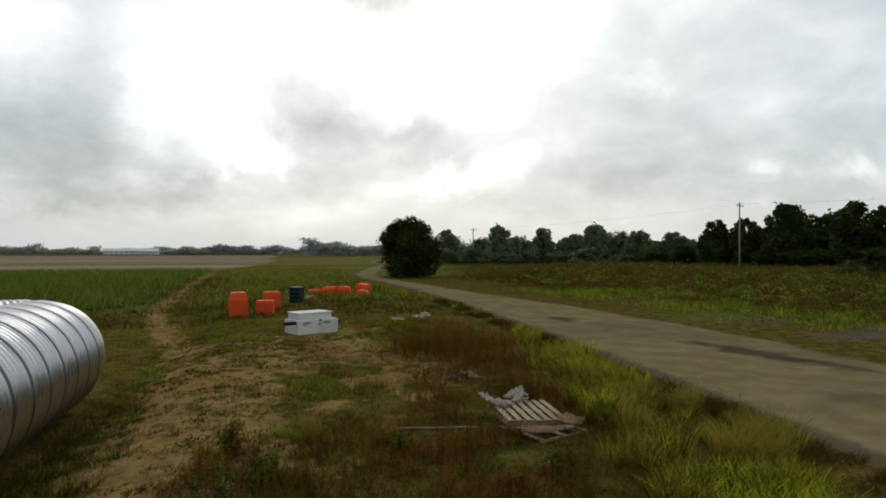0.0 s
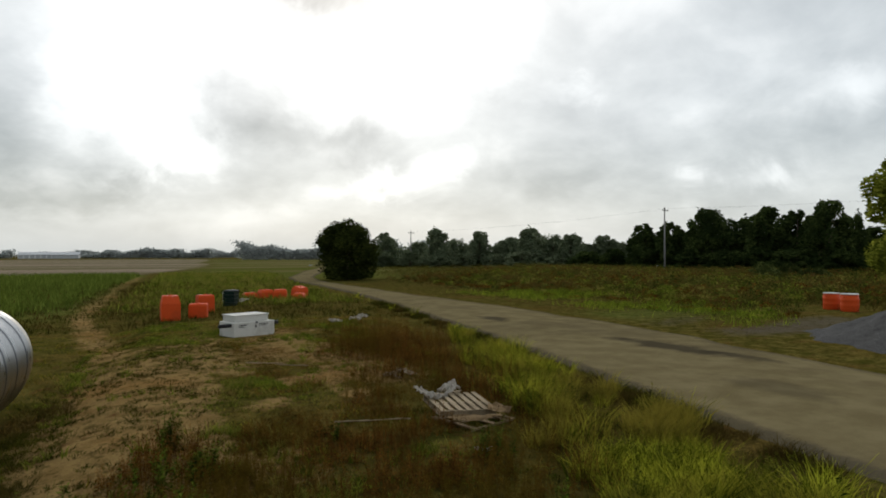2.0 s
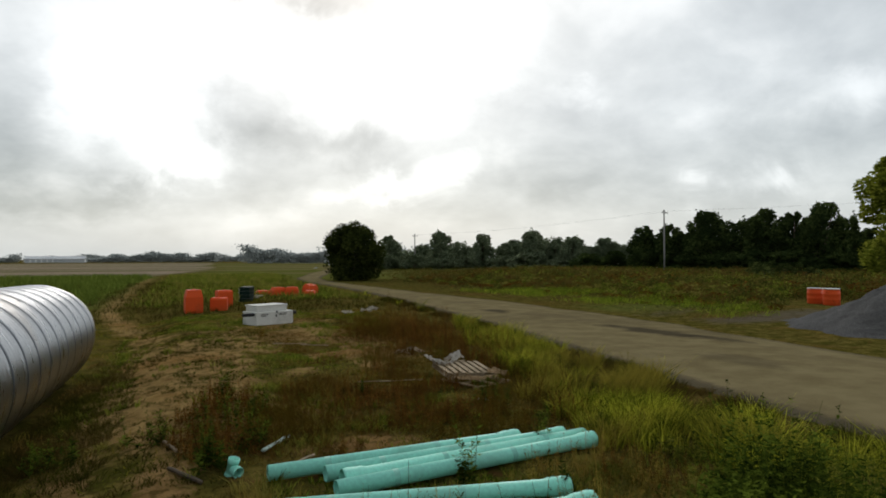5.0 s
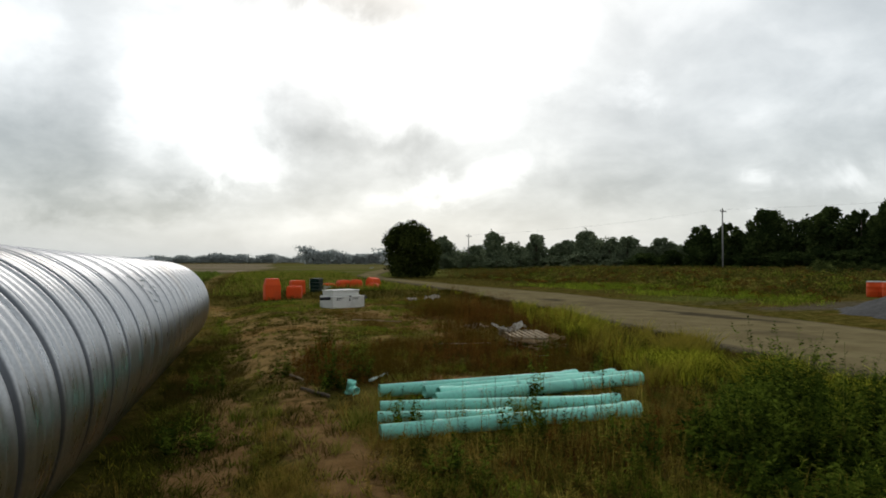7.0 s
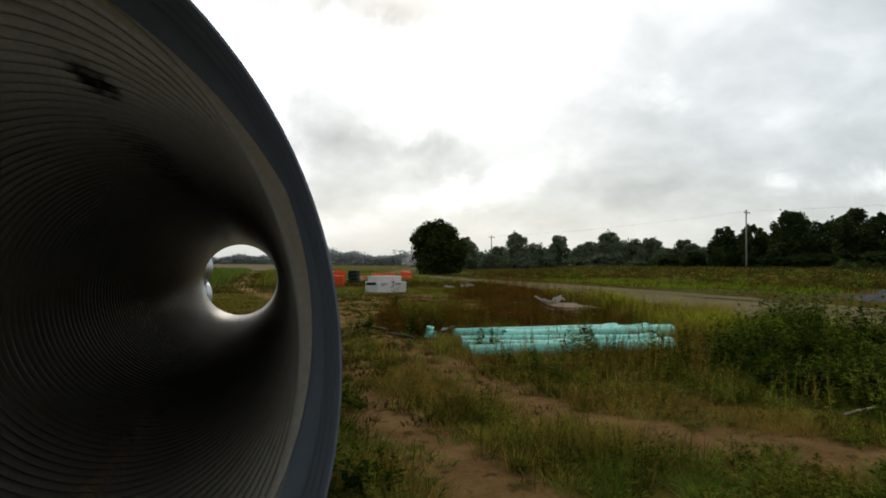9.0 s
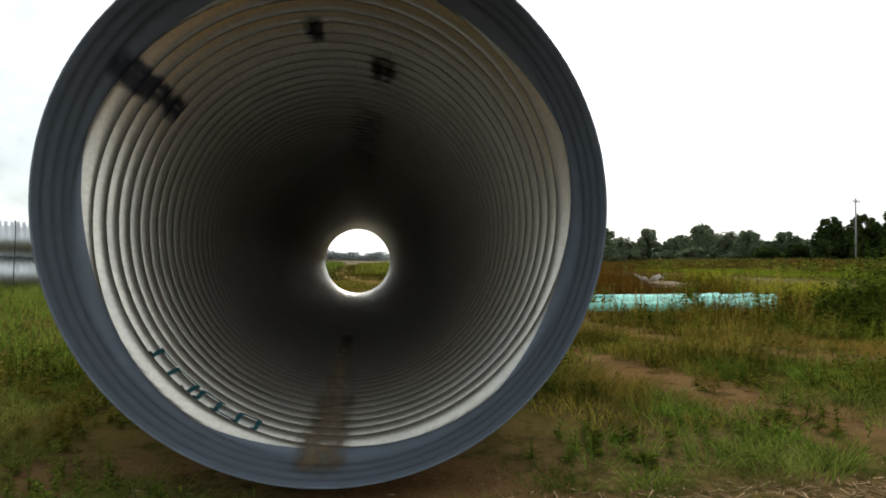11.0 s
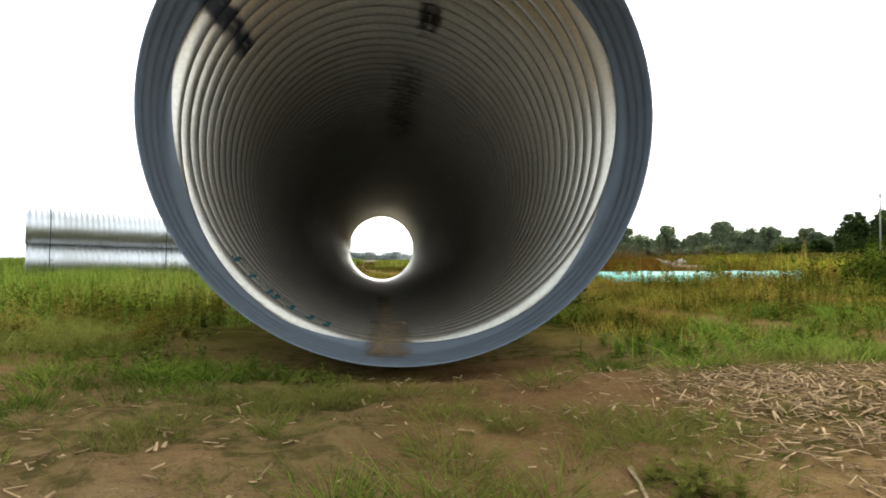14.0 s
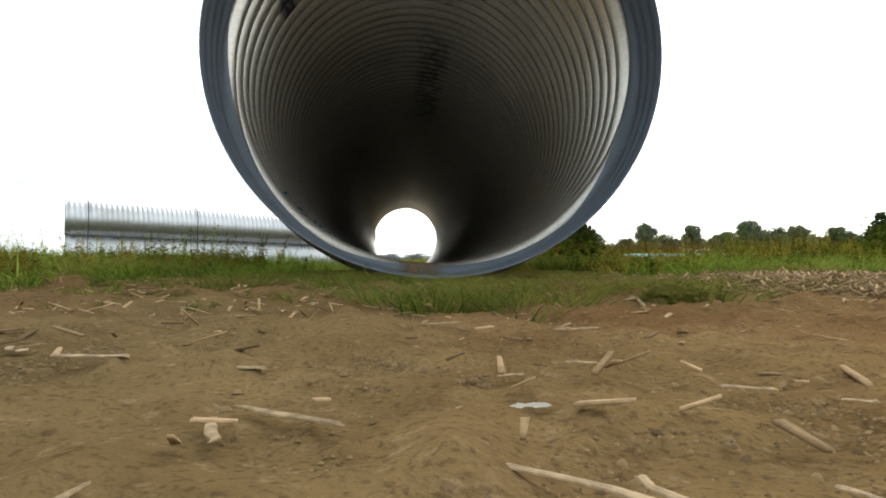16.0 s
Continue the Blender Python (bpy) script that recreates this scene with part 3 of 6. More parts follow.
def bare(x, y):
    """Share of bare soil, 0 to 1."""
    x, y = np.asarray(x, dtype=float), np.asarray(y, dtype=float)
    n = 0.6 * lumps(x, y, 1.6, 5) + 0.4 * lumps(x, y, 0.5, 6)
    yard = soft(-y, 0.62, 1.45) * 0.98
    front = soft(-y, -1.2, 0.2) * (0.10 + 0.85 * soft(n, 0.35, 0.65) + 0.55 * np.exp(-((x - 0.55) / 0.35) ** 2)) * (1 - 0.85 * soft(x, 0.8, 1.2) * soft(-x, -3.2, -2.2) * soft(y, -0.35, -0.05))
    near = soft(-y, -11, -5)
    tracks = rut(x, y, [(2.3, 0.3), (1.9, 1.8), (1.5, 4.5), (1.58, 6.6), (1.55, 10.7), (1.75, 15.5), (2.2, 18.0)], 0.44)
    tracks = np.maximum(tracks, rut(x, y, [(7.5, 0.7), (4.5, 1.7), (3.5, 2.4), (2.95, 3.1), (2.7, 5.2), (2.5, 7.1), (2.5, 9.0), (2.75, 13.1), (3.45, 19.5)], 0.42))
    tracks = tracks * (0.5 + 0.5 * near)
    lane = 0.62 * rut(x, y, [(2.0, 14.0), (1.4, 22.0), (0.2, 27.0), (-1.0, 33.0), (-1.2, 42.0), (-1.6, 60.0), (-1.8, 80.0)], 0.75) * soft(y, 10, 18)
    m = 0.45 * lumps(x, y, 2.6, 5) + 0.35 * lumps(x, y, 0.9, 6) + 0.2 * lumps(x, y, 0.35, 7)
    patch = soft(m, 0.36, 0.62) * np.exp(-((x - 2.6 - 0.03 * y) / 2.6) ** 2) * soft(y, 4, 9) * soft(-y, -30, -21) * 0.72
    patch = np.maximum(patch, soft(m, 0.40, 0.60) * np.exp(-((x - 6.0) / 2.4) ** 2) * soft(y, 8, 11) * soft(-y, -30, -22) * 0.80)
    worn = 0.95 * np.exp(-((x - 2.5) / 1.5) ** 4) * soft(y, 8.5, 12.5) * soft(-y, -21, -15) * (0.55 + 0.6 * soft(m, 0.25, 0.5))
    tracks = np.maximum(np.maximum(tracks, lane), worn)
    front = np.maximum(front, 0.95 * np.exp(-((x - 0.3) / 0.5) ** 2) * soft(-y, -0.6, -0.2))
    tracks = np.maximum(tracks, 0.9 * np.exp(-((x - 4.6) / 0.9) ** 2 - ((y - 8.6) / 0.4) ** 2))
    s = np.maximum.reduce([yard, front, tracks * (0.75 + 0.5 * n), patch])
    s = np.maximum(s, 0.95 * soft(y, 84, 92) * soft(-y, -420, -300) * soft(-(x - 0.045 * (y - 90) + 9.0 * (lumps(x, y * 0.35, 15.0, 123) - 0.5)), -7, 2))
    return np.clip(s, 0, 1)


def build_ground():
    """One sheet to the horizon, finer where the camera goes."""
    def steps(lo, hi, fine_lo, fine_hi, fine):
        v = list(np.arange(fine_lo, fine_hi, fine))
        s, p = fine, fine_hi
        while p < hi:
            v.append(p)
            s *= 1.13
            p += s
        v.append(hi)
        s, p = fine, fine_lo
        low = []
        while p > lo:
            s *= 1.13
            p -= s
            low.append(max(p, lo))
        return np.array(low[::-1] + v)
    xs, ys = steps(-2500, 2500, -5, 12, 0.14), steps(-600, 4000, -3.6, 22, 0.14)
    xs = np.unique(np.concatenate([xs, np.arange(-1.6, 1.6, 0.028)]))
    ys = np.unique(np.concatenate([ys, np.arange(-2.5, 0.3, 0.028), np.arange(-2.35, -1.3, 0.011)]))
    xs = np.unique(np.concatenate([xs, np.arange(-0.75, 0.6, 0.011)]))
    gx, gy = np.meshgrid(xs, ys)
    gz = land(gx, gy) + (lumps(gx, gy, 0.16, 9) - 0.5) * 0.016 * bare(gx, gy) * soft(-gy, -6, 0)
    gz += ((lumps(gx, gy, 0.06, 12) ** 2 - 0.3) * 0.014 + (lumps(gx, gy, 0.025, 15) ** 3 - 0.2) * 0.010 + (lumps(gx, gy, 0.11, 13) ** 2 - 0.3) * 0.018 + (lumps(gx, gy, 0.27, 14) - 0.5) * 0.018) * soft(-gy, -0.2, 0.6) * soft(-np.abs(gx), -1.8, -1.4)
    n, k = len(xs), len(ys)
    ids = np.arange(n * k).reshape(k, n)
    faces = np.stack([ids[:-1, :-1], ids[:-1, 1:], ids[1:, 1:], ids[1:, :-1]], -1).reshape(-1, 4)
    me = mesh_np("ground", np.stack([gx, gy, gz], -1).reshape(-1, 3), faces, GROUND, True)
    soil = bare(gx, gy)
    wander = 5.0 * (lumps(gx, gy, 13.0, 121) - 0.5) + 2.0 * (lumps(gx, gy, 4.0, 122) - 0.5)
    crop = soft(-(gx + 1.2), -0.5, 0.8) * soft(gy, 30, 36) * soft(-gy, -86, -82) * (1 - soil)
    crop = np.maximum(crop, soft(gx + wander, -1.0, 4) * soft(gy + 2.0 * wander, 50, 75) * soft(-gx, -80, -60) * soft(-gy, -420, -300) * 0.8 * (1 - soil))
    crop = np.maximum(crop, 0.85 * rut(gx, gy, [(18.5, 23.0), (24.0, 24.0), (31.0, 27.0)], 2.2) * soft(gx - road_right(gy), 0.5, 2.0))
    grit = rut(gx, gy, [(20.0, 17.5), (22.5, 17.5), (26.0, 19.0)], 1.5) * 0.7
    grit = np.maximum(grit, rut(gx, gy, [(19.0, 20.2), (21.5, 21.5)], 1.0) * 0.5)
    col = me.attributes.new("zone", "FLOAT_COLOR", "POINT")
    col.data.foreach_set("color", np.stack([soil, crop, grit, np.ones_like(soil)], -1).astype(np.float32).ravel())
    ob = new("ground", me)
    return tagged(ob, "red-brown soil with patchy turf and worn wheel tracks", "ground", kind="structure")


def build_road():
    ys = np.concatenate([np.arange(-40, 70, 0.6), np.arange(70, 300, 4.0)])
    t = np.linspace(0, 1, 33)
    l, r = road_left(ys), road_right(ys)
    l = l + (lumps(ys, ys * 0, 1.4, 3) - 0.5) * 0.10 + (lumps(ys, ys * 0, 0.7, 4) - 0.5) * 0.06
    r = r + (lumps(ys, ys * 0, 1.7, 7) - 0.5) * 0.4
    x = l[:, None] + (r - l)[:, None] * t
    y = np.repeat(ys[:, None], len(t), 1)
    z = 0.02 + 0.05 * (1 - (2 * t - 1) ** 2)[None] + (lumps(x, y, 1.2, 8) - 0.5) * 0.004
    z[:, 0] -= 0.07
    z[:, -1] -= 0.07
    ids = np.arange(x.size).reshape(x.shape)
    faces = np.stack([ids[:-1, :-1], ids[:-1, 1:], ids[1:, 1:], ids[1:, :-1]], -1).reshape(-1, 4)
    me = mesh_np("road", np.stack([x, y, z], -1).reshape(-1, 3), faces, ROAD, True)
    rim = np.maximum(soft(-(x - l[:, None]), -0.75, 0.0), 0.8 * soft(-(r[:, None] - x), -0.9, 0.0))
    me.attributes.new("rim", "FLOAT", "POINT").data.foreach_set("value", rim.astype(np.float32).ravel())
    ob = new("road", me)
    return tagged(ob, "worn pale chip-sealed lane with dark patches", "road", kind="structure")


build_ground()
build_road()


# ---- corrugated culvert pipes ----
def rib_radius(y, a, length, radius, pitch, depth, lead, seam, end, flare=0.0):
    """Outer and inner radius of the corrugated wall at y, a."""
    s = y + lead * a / (2 * np.pi)
    body = soft(y, end * 0.8, end) * soft(length - y, end * 0.8, end)
    ridge = np.cos(2 * np.pi * s / pitch)
    fine = 0.30 if seam else 0.5
    outer = radius + 0.034 + depth * fine * ridge * body + (-0.030 + flare * (y < length / 2)) * (1 - body)
    outer = outer + 0.003 * np.cos(2 * np.pi * y / 0.07) * (1 - body)
    if seam:                                        # a wide rolled groove at every turn of the sheet
        u = ((s / lead) % 1.0 - 0.5) * lead
        outer = outer - (0.6 * seam * np.exp(-(u / 0.042) ** 4) - 0.006 * np.exp(-((np.abs(u) - 0.072) / 0.014) ** 2)) * body
    near = soft(y, end * 0.74, end * 1.12) * soft(length - y, end * 0.74, end * 1.12)
    band = radius + 0.010 - 0.012 * np.clip(np.minimum(y, length - y) / end, 0, 1) + 0.003 * np.cos(2 * np.pi * y / 0.07)
    fold = 1.0 - 2.0 * np.sqrt(np.cos(np.pi * s / pitch) ** 2 + 0.02)      # round crests, narrow grooves
    inner = band * (1 - near) + (radius - 0.021 + depth * 0.92 * fold) * near if seam else outer - 0.008
    return outer, inner


def ribbed_pipe(length, radius, pitch, depth, lead, seam, seg=96, step=0.0122, end=0.28, flare=0.0):
    """Skins of a helically corrugated pipe along +y from 0: outer and inner grid, and the ring faces at both ends."""
    ys = np.linspace(0, length, int(length / step))
    th = np.linspace(0, 2 * np.pi, seg, endpoint=False)
    y, a = np.meshgrid(ys, th, indexing="ij")
    skins = []
    for r in rib_radius(y, a, length, radius, pitch, depth, lead, seam, end, flare):
        skins.append(np.stack([r * np.cos(a), y, radius + r * np.sin(a)], -1).reshape(-1, 3))
    ids = np.arange(len(ys) * seg).reshape(len(ys), seg)
    nxt = np.roll(ids, -1, 1)
    faces = np.stack([ids[:-1], nxt[:-1], nxt[1:], ids[1:]], -1).reshape(-1, 4)
    return skins, faces, ids, nxt


def culvert(name, m, label, length, radius, pitch, depth, lead, seam, out_mat, in_mat, seg=96, step=0.0122, end=0.28, flare=0.0, band_mat=None):
    pipe = thing(name, m, label, "culvert pipe", "culvert pipes")
    skins, faces, ids, nxt = ribbed_pipe(length, radius, pitch, depth, lead, seam, seg, step, end, flare)
    hull = mesh_np("outer_skin", skins[0], faces[:, ::-1], out_mat, True)
    if band_mat:
        hull.materials.append(OUTER_BAND)
        hull.polygons.foreach_set("material_index", (skins[0][faces[:, 0], 1] < end * 0.9).astype(np.int32))
    part("outer_skin", hull, None, pipe)
    n = len(skins[0])
    rims = np.concatenate([np.stack([ids[k], nxt[k], nxt[k] + n, ids[k] + n], -1) for k in (0, -1)])
    inner = np.concatenate([skins[0], skins[1]])
    skin = mesh_np("inner_skin", inner, np.concatenate([faces + n, rims]), in_mat, True)
    if band_mat:
        ys = inner[faces[:, 0], 1]
        index = np.zeros(len(skin.polygons), dtype=np.int32)
        index[:len(faces)] = ys < end * 0.97
        index[len(faces):] = 1
        skin.materials.append(band_mat)
        skin.polygons.foreach_set("material_index", index)
    skin.polygons.foreach_set("use_smooth", np.arange(len(skin.polygons)) < len(faces))
    part("inner_skin", skin, None, pipe, "dull zinc with brown water stain")
    return pipe


BIG_WALL = (PIPE_LENGTH, PIPE_RADIUS, 0.122, 0.032, 0.61, 0.040, 0.280, 0.010)
TILT = -math.degrees(math.atan2(PIPE_DROP, PIPE_LENGTH))
big_pipe = culvert("culvert_pipe", pose(0, 0, 0.0, TILT), "huge galvanised spiral corrugated steel culvert pipe on bare ground",
                   *BIG_WALL[:6], STEEL, STEEL_IN, seg=128, step=0.0095, end=BIG_WALL[6], flare=BIG_WALL[7], band_mat=END_BAND)

# the two smaller pipes stacked behind it, held by banding straps
STACK_FROM, STACK_TURN, STACK_LEN = (-9.07, 14.45), -61.0, 9.0
for k, (r0, z0) in enumerate(((0.445, 0.0), (0.44, 0.885))):
    sx, sy = STACK_FROM
    culvert("culvert_pipe", pose(sx, sy, float(land(sx, sy)) - 0.02 + z0, -1.45, 0, STACK_TURN),
            "weathered pale zinc corrugated pipe in a strapped stack of two", STACK_LEN, r0, 0.125, 0.022, 0.125, 0.0, STEEL_WHITE, STEEL_WHITE, 44, 0.021, 0.05)


def strap_band(at_y):
    """A steel band round the stacked pair, standing off at the top."""
    bm = bmesh.new()
    pts = []
    for i in range(25):
        a = 2 * math.pi * i / 24
        up = math.sin(a)
        pts.append((0.492 * math.cos(a), at_y, 0.445 + 0.495 * up + (0.885 if up > 0 else 0.0)))
    tube(bm, pts, [0.014] * 25, 5)
    return bm


for along in (0.5, 3.24, 7.7):
    sx, sy = STACK_FROM
    ob = new("banding_strap", mesh_bm("banding_strap", strap_band(along), STRAP))
    ob.matrix_world = pose(sx, sy, float(land(sx, sy)) - 0.02, -1.45, 0, STACK_TURN)
    tagged(ob, "dark steel banding strap round two stacked pipes", "strap", "banding straps")


def on_pipe(y, deg, r):
    """A place on the big pipe's wall: metres from the near end, degrees round from +x."""
    a = radians(deg)
    return Matrix.Rotation(radians(TILT), 4, "X") @ Vector((r * math.cos(a), y, PIPE_RADIUS + r * math.sin(a)))


def wall_r(y, deg):
    return float(rib_radius(np.float64(y), np.float64(radians(deg % 360)), *BIG_WALL)[1]) - 0.006


def spray_stroke(points, fixed, width=0.016):
    """A sprayed line on the pipe wall through (metres in, degrees round) pairs."""
    bm = bmesh.new()
    last = None
    for i in range(len(points)):
        r = fixed or wall_r(*points[i])
        p = on_pipe(points[i][0], points[i][1], r)
        a, b = points[max(i - 1, 0)], points[min(i + 1, len(points) - 1)]
        way = on_pipe(b[0], b[1], r) - on_pipe(a[0], a[1], r)
        out = Vector((p.x, 0, p.z - PIPE_RADIUS + p.y * PIPE_DROP / PIPE_LENGTH)).normalized()
        side = way.cross(out).normalized() * width / 2
        pair = [bm.verts.new(p - side), bm.verts.new(p + side)]
        if last:
            bm.faces.new((last[0], last[1], pair[1], pair[0]))
        last = pair
    return bm


# sprayed survey marks, unreadable, as plain strokes: inside the mouth and outside on the flank
marks = new("spray_marks")
tagged(marks, "dark green spray-painted strokes inside the pipe mouth", "marking")
mark_r = None
RIB_MARKS = ([(0, 218), (1.5, 219)], [(1, 218), (1, 224)], [(0.1, 223), (1.2, 226)], [(1, 226), (1, 232)], [(0, 229), (1, 232)], [(0, 233), (1.4, 234)], [(1, 234), (1, 240)], [(0, 238), (0.9, 239)], [(0, 239), (0, 244)], [(0, 244), (1.2, 245)], [(1, 245), (1, 250)], [(0, 249), (1.2, 250)], [(1.6, 238), (1.2, 250)])
for stroke in RIB_MARKS:                            # ribs in, degrees round
    stroke = [(0.372 + 0.122 * q - 0.61 * (d - 219) / 360, d) for q, d in stroke]
    fine = []
    for (y0, d0), (y1, d1) in zip(stroke, stroke[1:]):
        fine += [(y0 + (y1 - y0) * i / 40, d0 + (d1 - d0) * i / 40) for i in range(41)]
    part("stroke", spray_stroke(fine, mark_r, 0.017), MARKER, marks)
flank = new("spray_marks")
tagged(flank, "faint dark green spray-painted strokes on the pipe flank", "marking")
for stroke in ([(7.35, 47), (7.55, 45)], [(7.85, 43), (8.15, 42)], [(7.5, 40), (7.75, 38)], [(8.0, 37), (8.2, 34)], [(7.75, 34), (7.95, 31)], [(8.3, 37), (8.45, 35)], [(8.1, 30), (8.3, 29)], [(7.8, 27), (8.0, 25)], [(8.25, 25), (8.35, 22)]):
    fine = []
    for (y0, d0), (y1, d1) in zip(stroke, stroke[1:]):
        fine += [(y0 + (y1 - y0) * i / 40, d0 + (d1 - d0) * i / 40) for i in range(41)]
    part("stroke", spray_stroke(fine, PIPE_RADIUS + 0.044, 0.016), MARKER, flank)


def wall_patch(name, y0, y1, deg, half, mat, label, seed, proud=0.003, rows=520, ends=0.15, dense=1.0):
    """A stain on the inside wall that thins out at its edges."""
    ys = np.linspace(y0, y1, rows)
    t = np.linspace(-1, 1, 25)
    y, q = np.meshgrid(ys, t, indexing="ij")
    a = np.radians(deg + q * half + 1.5 * (lumps(y, y * 0, 0.3, seed + 2) - 0.5))
    r = rib_radius(y, a, *BIG_WALL)[1] - proud
    fade = dense * soft(1 - np.abs(q), 0, 0.8) * soft(y - y0, -0.01, ends) * soft(y1 - y, 0, ends) * (0.35 + 0.5 * lumps(y * 6, a * 6, 0.5, seed) + 0.5 * lumps(y * 22, a * 22, 0.5, seed + 5))
    ids = np.arange(a.size).reshape(a.shape)
    faces = np.stack([ids[:-1, :-1], ids[:-1, 1:], ids[1:, 1:], ids[1:, :-1]], -1).reshape(-1, 4)
    me = mesh_np(name, np.stack([r * np.cos(a), y, PIPE_RADIUS + r * np.sin(a)], -1).reshape(-1, 3), faces, mat, True)
    me.attributes.new("fade", "FLOAT", "POINT").data.foreach_set("value", fade.astype(np.float32).ravel())
    ob = new(name, me)
    ob.matrix_world = pose(0, 0, 0, TILT)
    return tagged(ob, label, "stain", kind="stuff")


wall_patch("wet_silt", 0.0, 1.35, 267, 9.0, MUD, "wet brown silt over the ribs of the pipe bottom", 31, rows=520, ends=0.25, dense=0.95)
wall_patch("dried_silt", 0.9, 4.5, 267, 6.0, SILT_FILM, "thin tan silt film along the pipe bottom", 36, rows=700, ends=0.6)
wall_patch("tar_stain", 0.10, 0.98, 147, 6.0, TAR, "dark tar stain on the pipe wall", 41, ends=0.22, dense=1.15)
wall_patch("tar_stain", 0.60, 1.0, 99, 4.2, TAR, "dark tar stain on the pipe crown", 43, ends=0.14, dense=1.15)
wall_patch("soot_streak", 0.85, 1.75, 77, 7.0, SOOT_BLACK, "dark sooty streak on the pipe crown", 47, rows=500, ends=0.5, dense=1.1)
wall_patch("soot_streak", 1.4, 5.5, 82, 15.0, SOOT, "dull dark streak deeper along the pipe crown", 49, rows=700, ends=1.2, dense=0.6)


# ---- green sewer pipes lying in the weeds ----
def sewer_pipe(length, r=0.078):
    """A plastic pipe along +x with wall thickness and a wider bell at one end."""
    holder = thing("sewer_pipe", Matrix(), "pale green plastic sewer pipe lying in the weeds", "sewer pipe", "sewer pipes")
    bm = bmesh.new()
    b = r + 0.014
    prof = [(r - 0.007, 0.0), (r, 0.0), (r, length - 0.24), (b, length - 0.19), (b, length - 0.09), (b + 0.005, length - 0.075), (b + 0.005, length - 0.045), (b, length - 0.03), (b, length), (b - 0.008, length), (b - 0.008, length - 0.17), (r - 0.007, length - 0.24)]
    lathe(bm, prof + [prof[0]], 28, cap=False)
    bmesh.ops.remove_doubles(bm, verts=bm.verts, dist=0.0005)
    bmesh.ops.rotate(bm, verts=bm.verts, cent=(0, 0, 0), matrix=Matrix.Rotation(radians(90), 3, "Y"))
    bmesh.ops.recalc_face_normals(bm, faces=bm.faces)
    part("barrel", bm, PVC, holder, smooth=True)
    for at in (0.55, length * 0.62):
        ring = bmesh.new()
        lathe(ring, [(r + 0.0012, at), (r + 0.0016, at + 0.06)], 28, cap=False)
        bmesh.ops.rotate(ring, verts=ring.verts, cent=(0, 0, 0), matrix=Matrix.Rotation(radians(90), 3, "Y"))
        part("print_band", ring, PVC_PRINT, holder, "faint grey printed band", True)
    return holder


PVC_PALE = paint("bleached_plastic", (0.42, 0.52, 0.46), 0.5, 0, 0.12, dirty=0.4)
PVC_PRINT = paint("greyed_pvc_print", (0.17, 0.47, 0.38), 0.45, 0, 0.1, dirty=0.3)


def lay(ob, a, b, z0, z1, bell_at_b=True):
    """Poses a pipe from a to b, both on the plan, at those heights of its axis."""
    if not bell_at_b:
        a, b, z0, z1 = b, a, z1, z0
    pa, pb = Vector((*a, z0)), Vector((*b, z1))
    way = (pb - pa).normalized()
    side = Vector((0, 0, 1)).cross(way).normalized()
    m = Matrix((way, side, way.cross(side))).transposed().to_4x4()
    m.translation = pa
    ob.matrix_world = m
    return ob


PVC_RUNS = [((3.45, 7.74), (6.26, 7.86), 0.095, 0.10, 1), ((3.96, 7.50), (6.80, 7.76), 0.10, 0.10, 1), ((4.08, 7.30), (7.02, 7.66), 0.10, 0.10, 0), ((3.98, 7.10), (7.02, 7.47), 0.09, 0.10, 1),
            ((3.29, 6.88), (5.93, 6.31), 0.09, 0.11, 1), ((3.17, 6.42), (4.53, 6.12), 0.09, 0.09, 1), ((3.10, 5.93), (5.94, 5.97), 0.09, 0.10, 1)]
for a, b, z0, z1, bell in PVC_RUNS:
    run = math.dist(a, b)
    lay(sewer_pipe(run), a, b, z0, z1, bool(bell))


def sewer_fitting(m):
    """A short tee fitting left by the pipes."""
    holder = thing("pipe_fitting", m, "short pale green plastic tee fitting on the soil", "pipe fitting")
    bm = bmesh.new()
    lathe(bm, [(0.083, -0.16), (0.093, -0.16), (0.093, -0.09), (0.081, -0.08), (0.081, 0.08), (0.093, 0.09), (0.093, 0.16), (0.083, 0.16), (0.083, -0.16)], 24, cap=False)
    part("body", bm, PVC, holder, smooth=True)
    arm = bmesh.new()
    lathe(arm, [(0.081, 0.05), (0.081, 0.12), (0.093, 0.13), (0.093, 0.2), (0.083, 0.2), (0.083, 0.06)], 24, cap=False)
    bmesh.ops.rotate(arm, verts=arm.verts, cent=(0, 0, 0), matrix=Matrix.Rotation(radians(90), 3, "X"))
    part("branch", arm, PVC, holder, smooth=True)
    return holder


sewer_fitting(pose(3.14, 8.08, 0.08, 12, 8, 30) @ Matrix.Scale(0.62, 4))


